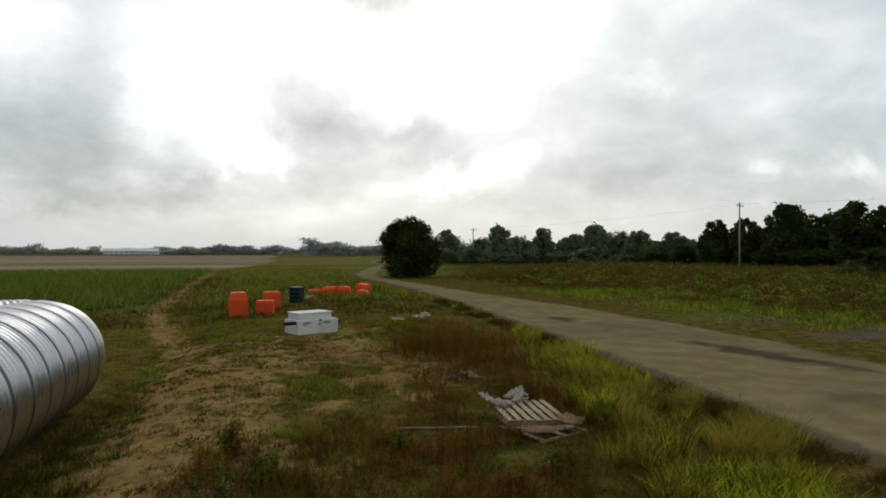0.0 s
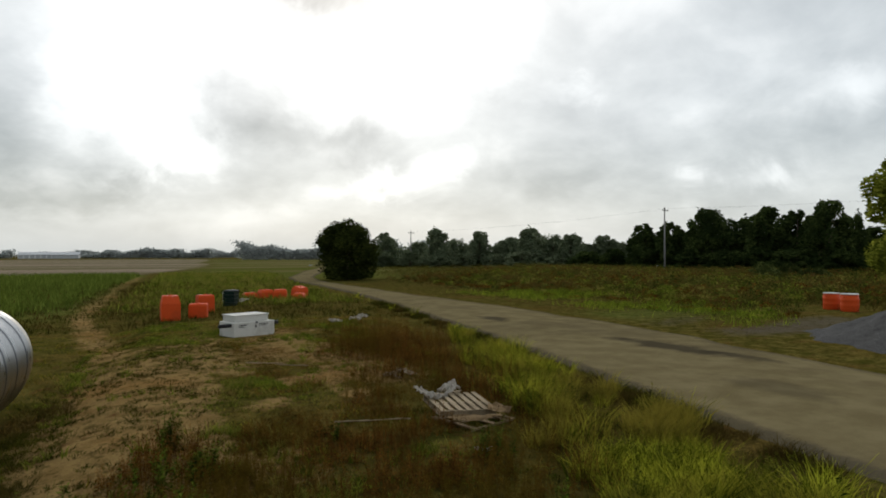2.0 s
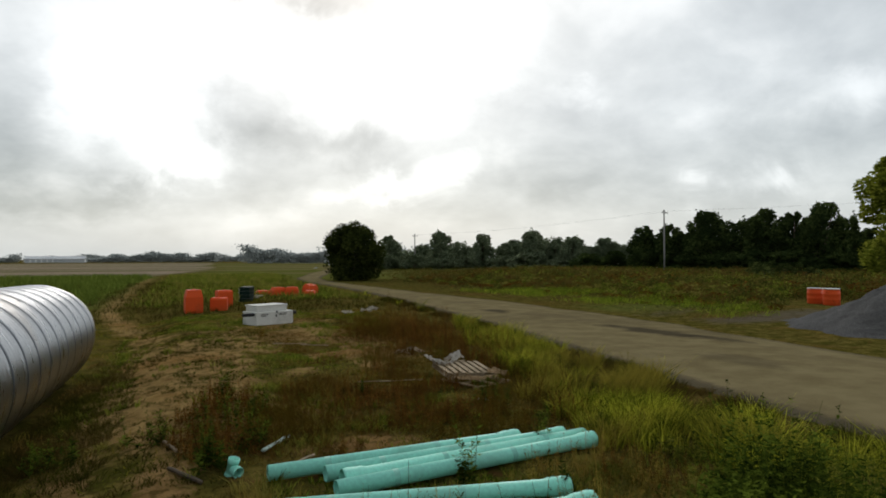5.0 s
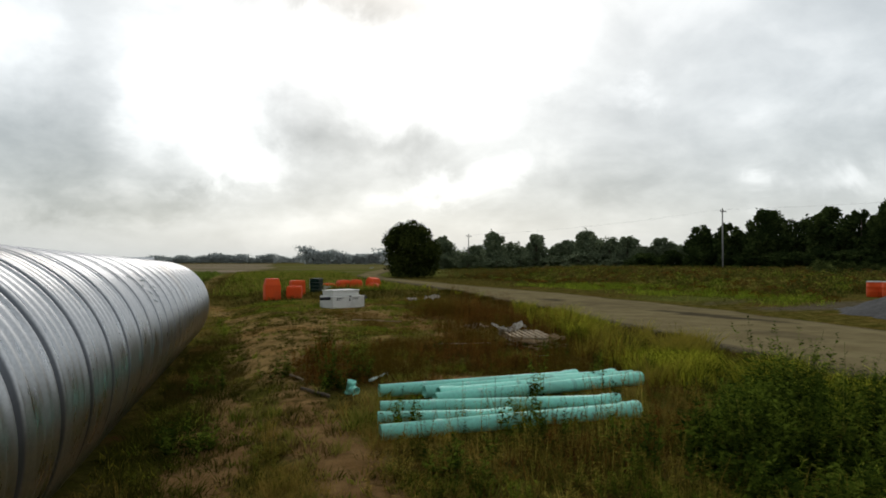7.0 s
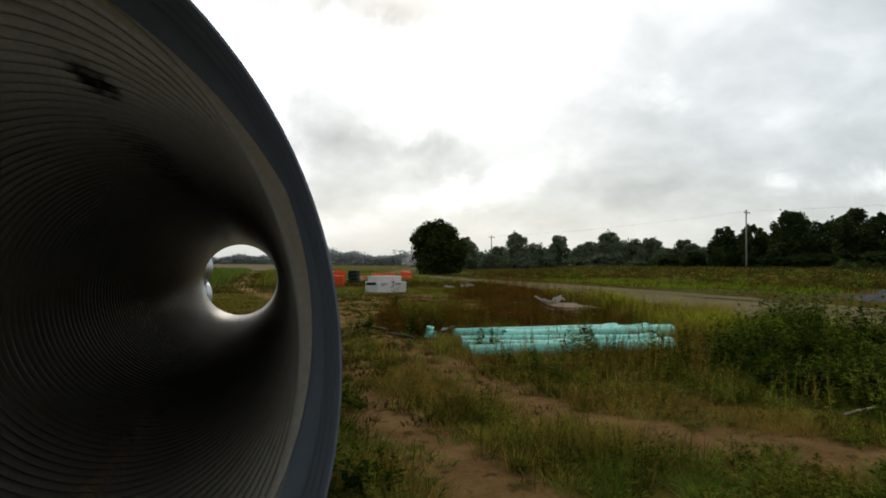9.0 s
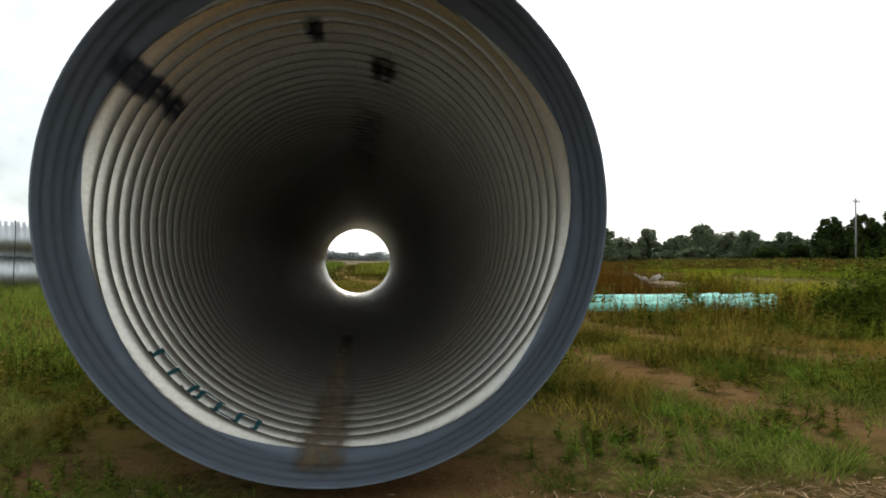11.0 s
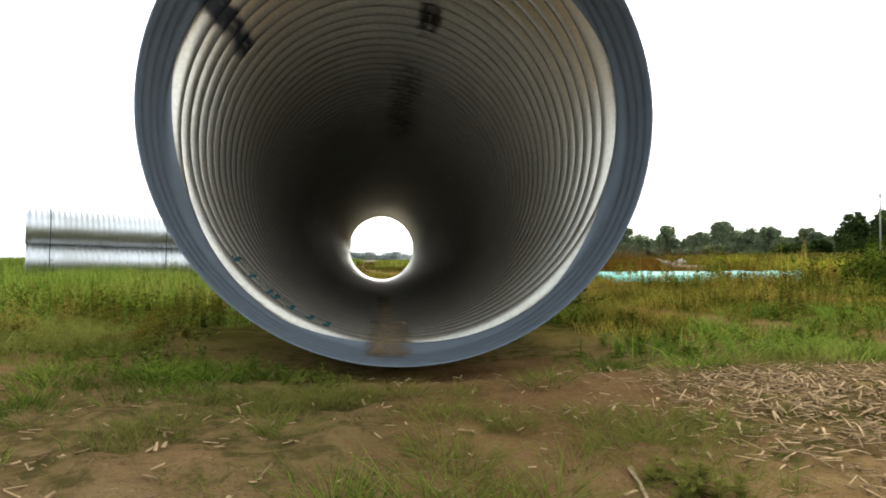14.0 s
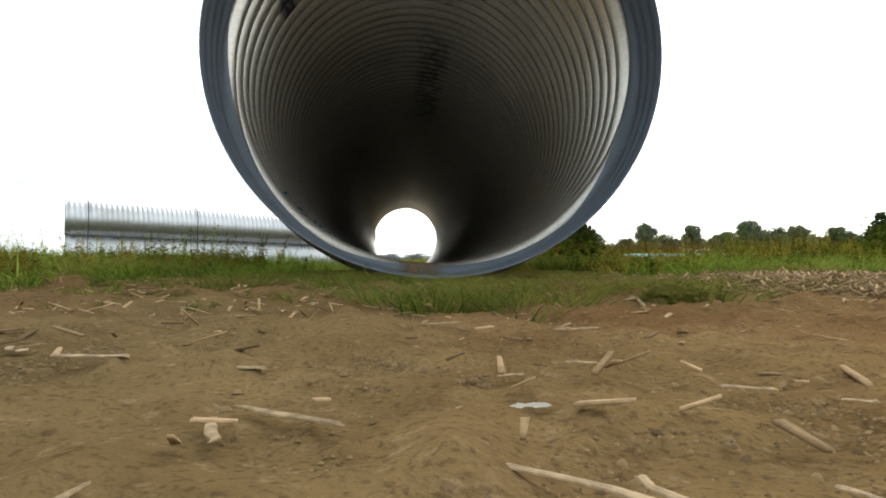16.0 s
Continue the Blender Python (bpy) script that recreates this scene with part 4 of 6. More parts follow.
# ---- orange plastic barriers and drums ----
def water_barrier(m, wide, deep, high, label, shoulder=0.70, top=0.80):
    """A hollow orange barrier with a stepped foot, sloped shoulders and a filler cap."""
    holder = thing("plastic_barrier", m, label, "barrier", "orange barriers")
    bm = bmesh.new()
    rows = [(0.96, 0.96, 0.0), (1.0, 1.0, 0.10), (1.0, 1.0, shoulder), (top, top - 0.04, 0.98), (top - 0.02, top - 0.06, 1.0)]
    rings = [[bm.verts.new((sx * wide / 2 * kx, sy * deep / 2 * ky, high * kz)) for sx, sy in ((-1, -1), (1, -1), (1, 1), (-1, 1))] for kx, ky, kz in rows]
    for a, b in zip(rings, rings[1:]):
        for i in range(4):
            bm.faces.new((a[i], a[(i + 1) % 4], b[(i + 1) % 4], b[i]))
    bm.faces.new(rings[0][::-1])
    bm.faces.new(rings[-1])
    bmesh.ops.bevel(bm, geom=bm.edges[:], offset=0.006, segments=1, affect="EDGES")
    part("shell", bm, ORANGE, holder)
    cap = bmesh.new()
    lathe(cap, [(0.06, high - 0.005), (0.06, high + 0.025), (0.045, high + 0.035)], 14)
    part("filler_cap", cap, ORANGE, holder, smooth=True)
    return holder


def drum(m, r, high, label, lid=True):
    """A round orange drum with rolled hoops, rim and a pale lid."""
    holder = thing("plastic_drum", m, label, "drum", "orange drums")
    bm = bmesh.new()
    lathe(bm, [(r * 0.9, 0), (r * 0.97, 0.03), (r, high * 0.2), (r * 1.0, high * 0.33), (r * 1.035, high * 0.36), (r, high * 0.39), (r * 0.995, high * 0.62), (r * 1.03, high * 0.65), (r * 0.99, high * 0.68), (r * 0.96, high * 0.93)], 32)
    part("body", bm, ORANGE, holder, smooth=True)
    if lid:
        top = bmesh.new()
        lathe(top, [(r * 0.98, high * 0.945), (r * 1.02, high * 0.95), (r * 1.02, high * 0.985), (r * 0.97, high), (r * 0.9, high * 0.985)], 32)
        part("lid", top, WHITE, holder, "pale grey lid", True)
    for s in (-1, 1):
        part("handle", boxed(s * r * 0.98 - 0.02, -0.07, high * 0.80, s * r * 0.98 + 0.02, 0.07, high * 0.84, bevel=0.008), ORANGE, holder)
    return holder


def ground_pose(x, y, turn=0.0, sink=0.02, rx=0.0, ry=0.0):
    return pose(x, y, float(land(x, y)) - sink, rx, ry, turn)


water_barrier(ground_pose(2.72, 28.4, 6), 0.66, 0.8, 0.95, "bright orange plastic water barrier standing end-on in grass")
water_barrier(ground_pose(3.72, 28.9, -8), 0.66, 0.55, 0.56, "squat orange plastic box barrier in grass", 0.86, 0.94)
water_barrier(ground_pose(4.0, 31.2, 12), 0.66, 0.55, 0.76, "dull orange plastic box barrier behind another one", 0.88, 0.94)
for x, y, turn, high, rx in ((7.3, 38.6, 20, 0.52, 0), (8.05, 38.3, -12, 0.55, 0), (9.25, 39.3, 35, 0.66, 12), (9.05, 37.9, 70, 0.36, 0), (6.6, 40.2, 5, 0.28, 0)):
    water_barrier(ground_pose(x, y, turn, 0.03, rx), 0.75, 0.6, high, "orange plastic barrier piece lying in weeds")
drum(ground_pose(29.75, 21.7), 0.33, 0.76, "orange plastic drum with a pale lid beside gravel")
drum(ground_pose(29.45, 20.68), 0.345, 0.78, "orange plastic drum with a pale lid beside gravel")


# ---- white vault box, black crate stack ----
def vault_box(m):
    """A pale two-tier utility vault with a recessed lid, unreadable stencils and black conduit stubs."""
    holder = thing("utility_vault", m, "pale grey utility vault box with black conduit stubs on grass", "utility box")
    part("body", boxed(-0.78, -0.5, 0, 0.78, 0.5, 0.50, bevel=0.02), WHITE, holder)
    part("lid", boxed(-0.66, -0.32, 0.50, 0.62, 0.48, 0.72, bevel=0.02), WHITE, holder)
    part("lid_lip", boxed(-0.69, -0.35, 0.70, 0.65, 0.51, 0.735, bevel=0.01), WHITE, holder)
    for sx, x0, x1, z in ((-1, -1.22, -0.60, 0.42), (1, 0.70, 1.02, 0.40)):
        bm = tube(bmesh.new(), [(x0, -0.30, z), (x1, -0.30, z)], [0.062, 0.062], 14)
        part("conduit_stub", bm, BLACK, holder, "black plastic conduit stub", True)
    for x0, x1, z0, z1 in ((-0.60, -0.30, 0.39, 0.415), (-0.60, -0.38, 0.34, 0.36), (0.16, 0.52, 0.405, 0.425), (0.16, 0.46, 0.36, 0.38), (0.02, 0.07, 0.30, 0.40), (-0.60, -0.24, 0.43, 0.44)):
        part("stencil_bar", boxed(x0, -0.505, z0, x1, -0.498, z1), BLACK, holder, "dark stencil bar")
    part("latch", boxed(0.03, -0.52, 0.44, 0.11, -0.49, 0.51, bevel=0.005), STRAP, holder, "grey metal latch")
    return holder


vault_box(ground_pose(5.05, 22.75, 25, 0.03) @ Matrix.Diagonal((0.87, 0.87, 0.9, 1)))


def crate_stack(m):
    holder = thing("crate_stack", m, "dark slatted crates stacked with a pale ribbed side", "crate")
    for k in range(4):
        z = 0.02 + k * 0.215
        part("crate", boxed(-0.34, -0.4, z, 0.34, 0.4, z + 0.2, bevel=0.012), CRATE_GREEN, holder)
        part("rim", boxed(-0.36, -0.42, z + 0.165, 0.36, 0.42, z + 0.195, bevel=0.008), CRATE_GREEN, holder)
        part("side_slat", boxed(-0.375, -0.38, z + 0.03, -0.342, 0.38, z + 0.15, bevel=0.006), WHITE, holder, "pale slat")
    part("cover", boxed(-0.35, -0.41, 0.88, 0.35, 0.41, 0.915, bevel=0.012), CRATE_GREEN, holder)
    return holder


crate_stack(ground_pose(5.25, 34.6, -24, 0.03) @ Matrix.Diagonal((0.78, 0.85, 0.86, 1)))


# ---- pallets and rubbish ----
def pallet(m, label, gaps=(), mat=None):
    """A timber pallet, deck boards along y, with missing boards left out."""
    mat = mat or WOOD
    holder = thing("pallet", m, label, "pallet", "pallets")
    for i, x in enumerate((-0.46, 0.0, 0.46)):
        bm = boxed(-0.5, -0.02, 0, 0.5, 0.02, 0.09, bevel=0.004)
        bmesh.ops.translate(bm, verts=bm.verts, vec=(0, x * 0.98, 0.02))
        part("stringer", bm, mat, holder)
    for i in range(7):
        if i in gaps:
            continue
        x = -0.46 + i * 0.153
        bm = boxed(x - 0.047, -0.52 + 0.01 * (i % 3), 0.112, x + 0.047, 0.52 - 0.015 * (i % 2), 0.13, bevel=0.004)
        part("deck_board", bm, mat, holder)
    for x in (-0.44, 0.0, 0.44):
        part("bottom_board", boxed(x - 0.05, -0.5, 0.0, x + 0.05, 0.5, 0.018, bevel=0.003), mat, holder)
    return holder


def crumpled(name, m, size, height, mat, label, category, seed, cells=26):
    """A crumpled sheet: folds in two sizes, torn edge, thickness."""
    xs = np.linspace(-0.5, 0.5, cells)
    x, y = np.meshgrid(xs, xs, indexing="ij")
    tear = np.hypot(x, y) + 0.16 * (lumps(x * 10, y * 10, 1.7, seed) - 0.5) < 0.47
    z = height * (0.6 * np.abs(lumps(x, y, 0.22, seed + 1) - 0.5) + 0.5 * lumps(x, y, 0.37, seed + 2) + 0.35 * np.abs(lumps(x, y, 0.1, seed + 3) - 0.5))
    bm = bmesh.new()
    grid = {}
    for i in range(cells):
        for j in range(cells):
            if tear[i, j]:
                grid[i, j] = bm.verts.new((x[i, j] * size[0], y[i, j] * size[1], z[i, j]))
    for i in range(cells - 1):
        for j in range(cells - 1):
            q = [(i, j), (i + 1, j), (i + 1, j + 1), (i, j + 1)]
            if all(k in grid for k in q):
                bm.faces.new([grid[k] for k in q])
    bmesh.ops.solidify(bm, geom=bm.faces[:], thickness=0.006)
    ob = new(name, mesh_bm(name, bm, mat))
    ob.matrix_world = m
    return tagged(ob, label, category)


pallet(ground_pose(7.32, 11.3, 20, 0.07) @ Matrix.Scale(0.85, 4), "dark broken wooden pallet lying in dry weeds", (1, 2, 4), CHIP)
pallet(ground_pose(7.24, 11.65, -3, -0.10, 4, 3) @ Matrix.Scale(0.88, 4), "weathered pale wooden pallet among torn rubbish")
pallet(ground_pose(7.55, 14.9, 35, 0.10, 12, 0) @ Matrix.Scale(0.8, 4), "grey broken pallet sunk in brown weeds", (0, 2, 3, 6))
film = ground_pose(6.92, 11.98, 20, -0.18)
crumpled("plastic_film", film, (0.60, 0.50), 0.32, PLASTIC_FILM, "crumpled dirty white plastic film on a pallet", "rubbish", 3)
crumpled("plastic_film", ground_pose(7.32, 12.2, 65, -0.20), (0.50, 0.40), 0.28, PLASTIC_FILM, "crumpled dirty white plastic film on a pallet", "rubbish", 9)
crumpled("cardboard_sheet", ground_pose(7.65, 11.1, 30, -0.14), (0.48, 0.42), 0.14, CARD, "torn brown cardboard sheet over a pallet corner", "rubbish", 14, 14)
crumpled("cardboard_sheet", ground_pose(7.15, 10.9, -20, -0.13), (0.9, 0.34), 0.12, CARD, "torn brown cardboard sheet over a pallet", "rubbish", 21, 14)
crumpled("plastic_film", ground_pose(6.86, 10.0, -10, -0.01), (0.34, 0.2), 0.05, PLASTIC_FILM, "scrap of dirty white plastic film in weeds", "rubbish", 27, 14)
for x, y, turn, size, seed in ((8.15, 24.5, 10, 0.55, 33), (9.0, 24.9, 40, 0.75, 35), (9.35, 25.3, 0, 0.5, 37), (5.9, 35.6, 20, 0.7, 39), (5.7, 35.0, 50, 0.5, 41)):
    crumpled("plastic_film", ground_pose(x, y, turn, -0.05), (size, size * 0.55), 0.3, PLASTIC_FILM, "scrap of white plastic film caught in grass", "rubbish", seed, 16)
for k, (x, y, w0) in enumerate(((6.9, 12.15, 0.3), (7.1, 12.3, 0.26), (7.4, 12.25, 0.3), (7.5, 12.4, 0.24))):
    bm = boxed(-w0 / 2, -0.045, 0, w0 / 2, 0.045, 0.02, bevel=0.004)
    ob = new("broken_board", mesh_bm("broken_board", bm, WOOD))
    ob.matrix_world = ground_pose(x, y, 65 + 17 * k, -0.17, 10 - 6 * k, 5 * k)
    tagged(ob, "short broken pale board on the pallet", "board", "broken boards")


def stick(name, pts, radii, mat, label, category, group="", seg=7):
    ob = new(name, mesh_bm(name, tube(bmesh.new(), pts, radii, seg), mat, True))
    return tagged(ob, label, category, group)


def laid(x0, y0, x1, y1, lift=0.02, sag=0.003, n=6):
    return [(x0 + (x1 - x0) * i / n + 0.002 * math.sin(i * 2.1), y0 + (y1 - y0) * i / n, float(land(x0 + (x1 - x0) * i / n, y0 + (y1 - y0) * i / n)) + lift + sag * math.sin(i * 1.7)) for i in range(n + 1)]


stick("timber_stake", laid(5.35, 11.75, 6.45, 11.5, 0.07), [0.011] * 7, WOOD, "thin pale timber stake lying on brown weeds", "stake", "stakes")
stick("timber_stake", laid(4.6, 17.4, 5.35, 17.0, 0.06), [0.013] * 7, WOOD, "thin pale timber stake lying on grass", "stake", "stakes")
stick("timber_stake", laid(5.2, 16.9, 5.8, 16.5, 0.06), [0.012] * 7, WOOD, "thin pale timber stake lying on grass", "stake", "stakes")
stick("timber_stake", laid(3.55, 7.9, 4.0, 8.3, 0.05), [0.013] * 7, WOOD, "thin pale timber stake beside green pipes", "stake", "stakes")
stick("timber_stake", laid(2.55, 8.4, 2.85, 7.9, 0.03), [0.022] * 7, BARK, "short brown stick on the wheel track", "stake", "stakes")


stick("pale_strip", laid(3.49, 8.6, 3.83, 9.07, 0.05), [0.022] * 7, PVC_PALE, "pale weathered plastic strip on brown soil", "strip")
stick("timber_stake", laid(2.46, 9.42, 2.61, 8.96, 0.04), [0.018] * 7, WOOD, "short pale timber stake among dead weeds", "stake", "stakes")
stick("timber_stake", laid(5.0, 2.55, 5.75, 2.75, 0.05), [0.012] * 7, WOOD, "thin pale stick lying before green weeds", "stake", "stakes")
stick("timber_stake", laid(5.15, 2.35, 5.6, 2.62, 0.09), [0.010] * 7, WOOD, "thin pale stick lying before green weeds", "stake", "stakes")


# ---- gravel heap over the road ----
def gravel_heap(cx, cy, r, h):
    a, q = np.meshgrid(np.linspace(0, 2 * np.pi, 120, endpoint=False), np.linspace(0, 1, 60), indexing="xy")
    edge = r * (1 + 0.25 * (lumps(np.cos(a) * 3, np.sin(a) * 3, 1.0, 51) - 0.5))
    x, y = cx + edge * q * np.cos(a), cy + edge * q * np.sin(a)
    z = land(x, y) - 0.03 + h * (1 - q) ** 1.25 * (0.85 + 0.3 * lumps(x, y, 1.5, 52)) + (lumps(x, y, 0.25, 53) - 0.5) * 0.08 + (lumps(x, y, 0.09, 54) - 0.5) * 0.05
    ids = np.arange(x.size).reshape(x.shape)
    nxt = np.roll(ids, -1, 1)
    faces = np.stack([ids[:-1], nxt[:-1], nxt[1:], ids[1:]], -1).reshape(-1, 4)
    ob = new("gravel_heap", mesh_np("gravel_heap", np.stack([x, y, z], -1).reshape(-1, 3), faces[:, ::-1], GRAVEL, True))
    return tagged(ob, "heap of grey crushed stone beside the lane", "gravel", kind="stuff")


gravel_heap(23.0, 13.1, 3.7, 2.0)


# ---- utility poles and wires ----
def utility_pole(x, y, h, turn, arms=1):
    holder = thing("utility_pole", ground_pose(x, y, turn, 0.1), "tall grey weathered timber utility pole with crossarm", "utility pole", "utility poles")
    part("shaft", tube(bmesh.new(), [(0, 0, 0), (0, 0, h * 0.5), (0, 0, h)], [0.12, 0.10, 0.08], 12), POLE, holder, smooth=True)
    for k in range(arms):
        z = h - 0.5 - 0.95 * k
        arm = part("crossarm", boxed(-0.75, -0.16, z, 0.75, -0.06, z + 0.11, bevel=0.01), POLE, holder)
        for s in (-0.65, 0.0, 0.65):
            bm = lathe(bmesh.new(), [(0.02, z + 0.1), (0.02, z + 0.17), (0.05, z + 0.18), (0.035, z + 0.24), (0.02, z + 0.26)], 10)
            bmesh.ops.translate(bm, verts=bm.verts, vec=(s, -0.11, 0))
            part("insulator", bm, STRAP, arm, "dark insulator", True)
    return holder


POLES = [(61.2, 66.7, 8.75), (43.4, 117.0, 7.2), (79.5, 15.5, 9.0)]
for i, (x, y, h) in enumerate(POLES):
    utility_pole(x, y, h, 20, 1)
for (ax, ay, ah), (bx, by, bh) in ((POLES[0], POLES[1]), (POLES[0], POLES[2])):
    for s in (-0.65, 0.0, 0.65):
        pts = []
        for i in range(17):
            t = i / 16
            pts.append((ax + (bx - ax) * t + s * 0.9, ay + (by - ay) * t + s * 0.35, (ah - 0.3) * (1 - t) + (bh - 0.3) * t - 0.9 * 4 * t * (1 - t) * 0.6))
        stick("overhead_wire", pts, [0.0022] * 17, WIRE, "thin dark overhead wire between utility poles", "wire", "overhead wires", 4)
for x, y, h, w0 in ((63.2, 70.2, 0.9, 0.14), (65.0, 81.0, 1.4, 0.9)):
    ob = new("marker_box", mesh_bm("marker_box", boxed(-w0 / 2, -0.2, 0, w0 / 2, 0.2, h, bevel=0.03), WHITE))
    ob.matrix_world = ground_pose(x, y, 20)
    tagged(ob, "small white utility cabinet among tall weeds", "utility box", "marker boxes")


# ---- far sheds ----
def far_shed(x, y, turn, length, label):
    holder = thing("farm_shed", ground_pose(x, y, turn), label, "shed", "farm sheds")
    part("wall", boxed(-length / 2, -6, 0, length / 2, 6, 2.6), SHED, holder)
    bm = bmesh.new()
    v = [bm.verts.new(p) for p in ((-length / 2 - 0.5, -6.6, 2.5), (length / 2 + 0.5, -6.6, 2.5), (length / 2 + 0.5, 0, 4.3), (-length / 2 - 0.5, 0, 4.3), (-length / 2 - 0.5, 6.6, 2.5), (length / 2 + 0.5, 6.6, 2.5))]
    bm.faces.new((v[0], v[1], v[2], v[3]))
    bm.faces.new((v[3], v[2], v[5], v[4]))
    bm.faces.new((v[0], v[3], v[4]))
    bm.faces.new((v[1], v[5], v[2]))
    part("roof", bm, SHED_ROOF, holder)
    for i in range(6):
        x0 = -length / 2 + (i + 0.5) * length / 6
        part("door", boxed(x0 - 1.2, -6.06, 0, x0 + 1.2, -5.98, 2.1), SHED_ROOF, holder, "grey door")
    return holder


far_shed(-92.0, 483.0, 3, 19, "long low white farm shed beyond the fields")
far_shed(-74.0, 478.0, 3, 15, "low white farm shed beyond the fields")


# ---- trees and bushes ----
def leaf_quads(centres, size, rng, flat=0.35):
    """Leaf blades as diamonds round the given centres."""
    n = len(centres)
    d = rng.normal(size=(n, 3))
    d[:, 2] *= flat
    d /= np.linalg.norm(d, axis=1, keepdims=True)
    e = np.cross(d, rng.normal(size=(n, 3)))
    e /= np.linalg.norm(e, axis=1, keepdims=True)
    s = size * rng.uniform(0.6, 1.4, (n, 1))
    v = np.stack([centres - d * s, centres + e * s * 0.42, centres + d * s, centres - e * s * 0.42], 1).reshape(-1, 3)
    return v, np.arange(4 * n).reshape(-1, 4)


def crown_points(rng, low, high, wide, n, blobs, hollow=0.45):
    """Points in clumps that fill a rounded, uneven crown from low to high, with loose sprays at its outline."""
    centres, r = [], []
    while len(centres) < blobs:
        t = rng.uniform(0, 1)
        full = math.sqrt(max(0.05, 1 - ((t - 0.42) / 0.63) ** 2))
        size = rng.uniform(0.09, 0.17) * wide * (0.55 + 0.45 * full)
        reach = max(0.0, wide / 2 * full - size * 0.7) * math.sqrt(rng.uniform(0.1, 1.0))
        a = rng.uniform(0, 2 * math.pi)
        centres.append((reach * math.cos(a), reach * math.sin(a), low + (high - low) * t * 0.94))
        r.append(size)
    centres, r = np.array(centres), np.array(r)
    pick = rng.integers(0, blobs, n)
    d = rng.normal(size=(n, 3))
    d /= np.linalg.norm(d, axis=1, keepdims=True)
    p = centres[pick] + d * (r[pick] * rng.uniform(hollow, 1.08, n) ** 0.6)[:, None]
    stray = rng.uniform(0, 1, n) < 0.06
    p[stray] += d[stray] * rng.exponential(0.014 * wide, stray.sum())[:, None]
    return p[p[:, 2] > low * 0.5], centres


def tree(seed, high, wide, leaves, leaf_size, leaf_mat, label, category="tree", group="trees", low=0.28, blobs=26, trunk=0.03):
    rng = np.random.default_rng(seed)
    holder = thing("tree" if category == "tree" else "bush", Matrix(), label, category, group)
    pts, centres = crown_points(rng, high * low, high, wide, leaves, blobs)
    bm = bmesh.new()
    r = high * trunk
    tube(bm, [(0, 0, -0.2), (0.05, 0.03, high * 0.25), (0.02, -0.04, high * 0.55), (0, 0, high * 0.85)], [r * 1.3, r, r * 0.7, r * 0.2], 9)
    for c in centres[:10]:
        h0 = high * rng.uniform(0.18, 0.5)
        mid = (c[0] * 0.5, c[1] * 0.5, (h0 + c[2]) / 2 + 0.1)
        tube(bm, [(0, 0, h0), mid, tuple(c)], [r * 0.45, r * 0.3, r * 0.1], 6)
    part("trunk", bm, BARK, holder, smooth=True)
    v, f = leaf_quads(pts, leaf_size, rng)
    part("crown", mesh_np("crown", v, f, leaf_mat), None, holder)
    return holder


bush = tree(5, 5.6, 6.4, 30000, 0.135, LEAF_BUSH, "large round dark green bush beside the lane", "bush", "bushes", 0.05, 150, 0.02)
bush.matrix_world = ground_pose(17.4, 61.5)
near_tree = tree(6, 11.5, 9.5, 15000, 0.23, LEAF_LIT, "tall yellow-green leafy tree at the field edge", low=0.12, blobs=60)
near_tree.matrix_world = ground_pose(63.4, 37.6)
KINDS = [tree(20 + k, 10.0, 8.0 + k % 3, 7000, 0.36, LEAF_TREE, "dark green broadleaf tree in a wood edge", low=0.03, blobs=64 + 6 * k) for k in range(5)]
# same trees for the farther wood edge, in leaves paled by painted haze
MIDS = [tree(40 + k, 10.0, 8.0 + k % 3, 6000, 0.38, LEAF_MID_HAZE, "grey-green broadleaf tree in a distant wood edge, paled for haze", low=0.03, blobs=60 + 6 * k) for k in range(4)]
# x, y, height, width of the trees whose outlines stand out
EDGE_TREES = [(40.0, 123.3, 7.3, 6.3), (47.3, 112.6, 7.5, 6.2), (52.4, 114.8, 5.7, 5.0), (53.5, 106.8, 7.0, 5.6), (58.8, 107.8, 5.4, 5.0), (59.7, 98.7, 7.3, 6.4), (64.4, 98.9, 6.2, 5.0), (63.4, 91.7, 6.1, 5.4), (70.8, 96.3, 4.6, 5.0),
              (83.3, 108.3, 4.2, 5.0), (77.5, 96.7, 4.9, 4.4), (63.8, 73.9, 6.9, 5.4), (64.4, 69.2, 7.1, 5.2), (65.5, 63.7, 8.4, 6.2), (70.5, 63.8, 7.8, 5.5), (69.1, 57.8, 8.4, 6.2), (70.9, 55.0, 8.0, 5.6), (70.5, 50.8, 8.6, 5.6), (74.6, 51.2, 7.7, 3.6)]
TREE_RNG = np.random.default_rng(77)


def plant(kind, x, y, h, wide):
    ob = copy_thing(kind, Matrix())
    s = h / 10.0
    ob.matrix_world = ground_pose(x, y, float(TREE_RNG.uniform(0, 360)), 0.15) @ Matrix.Diagonal((wide / 9.0, wide / 9.0, s, 1))


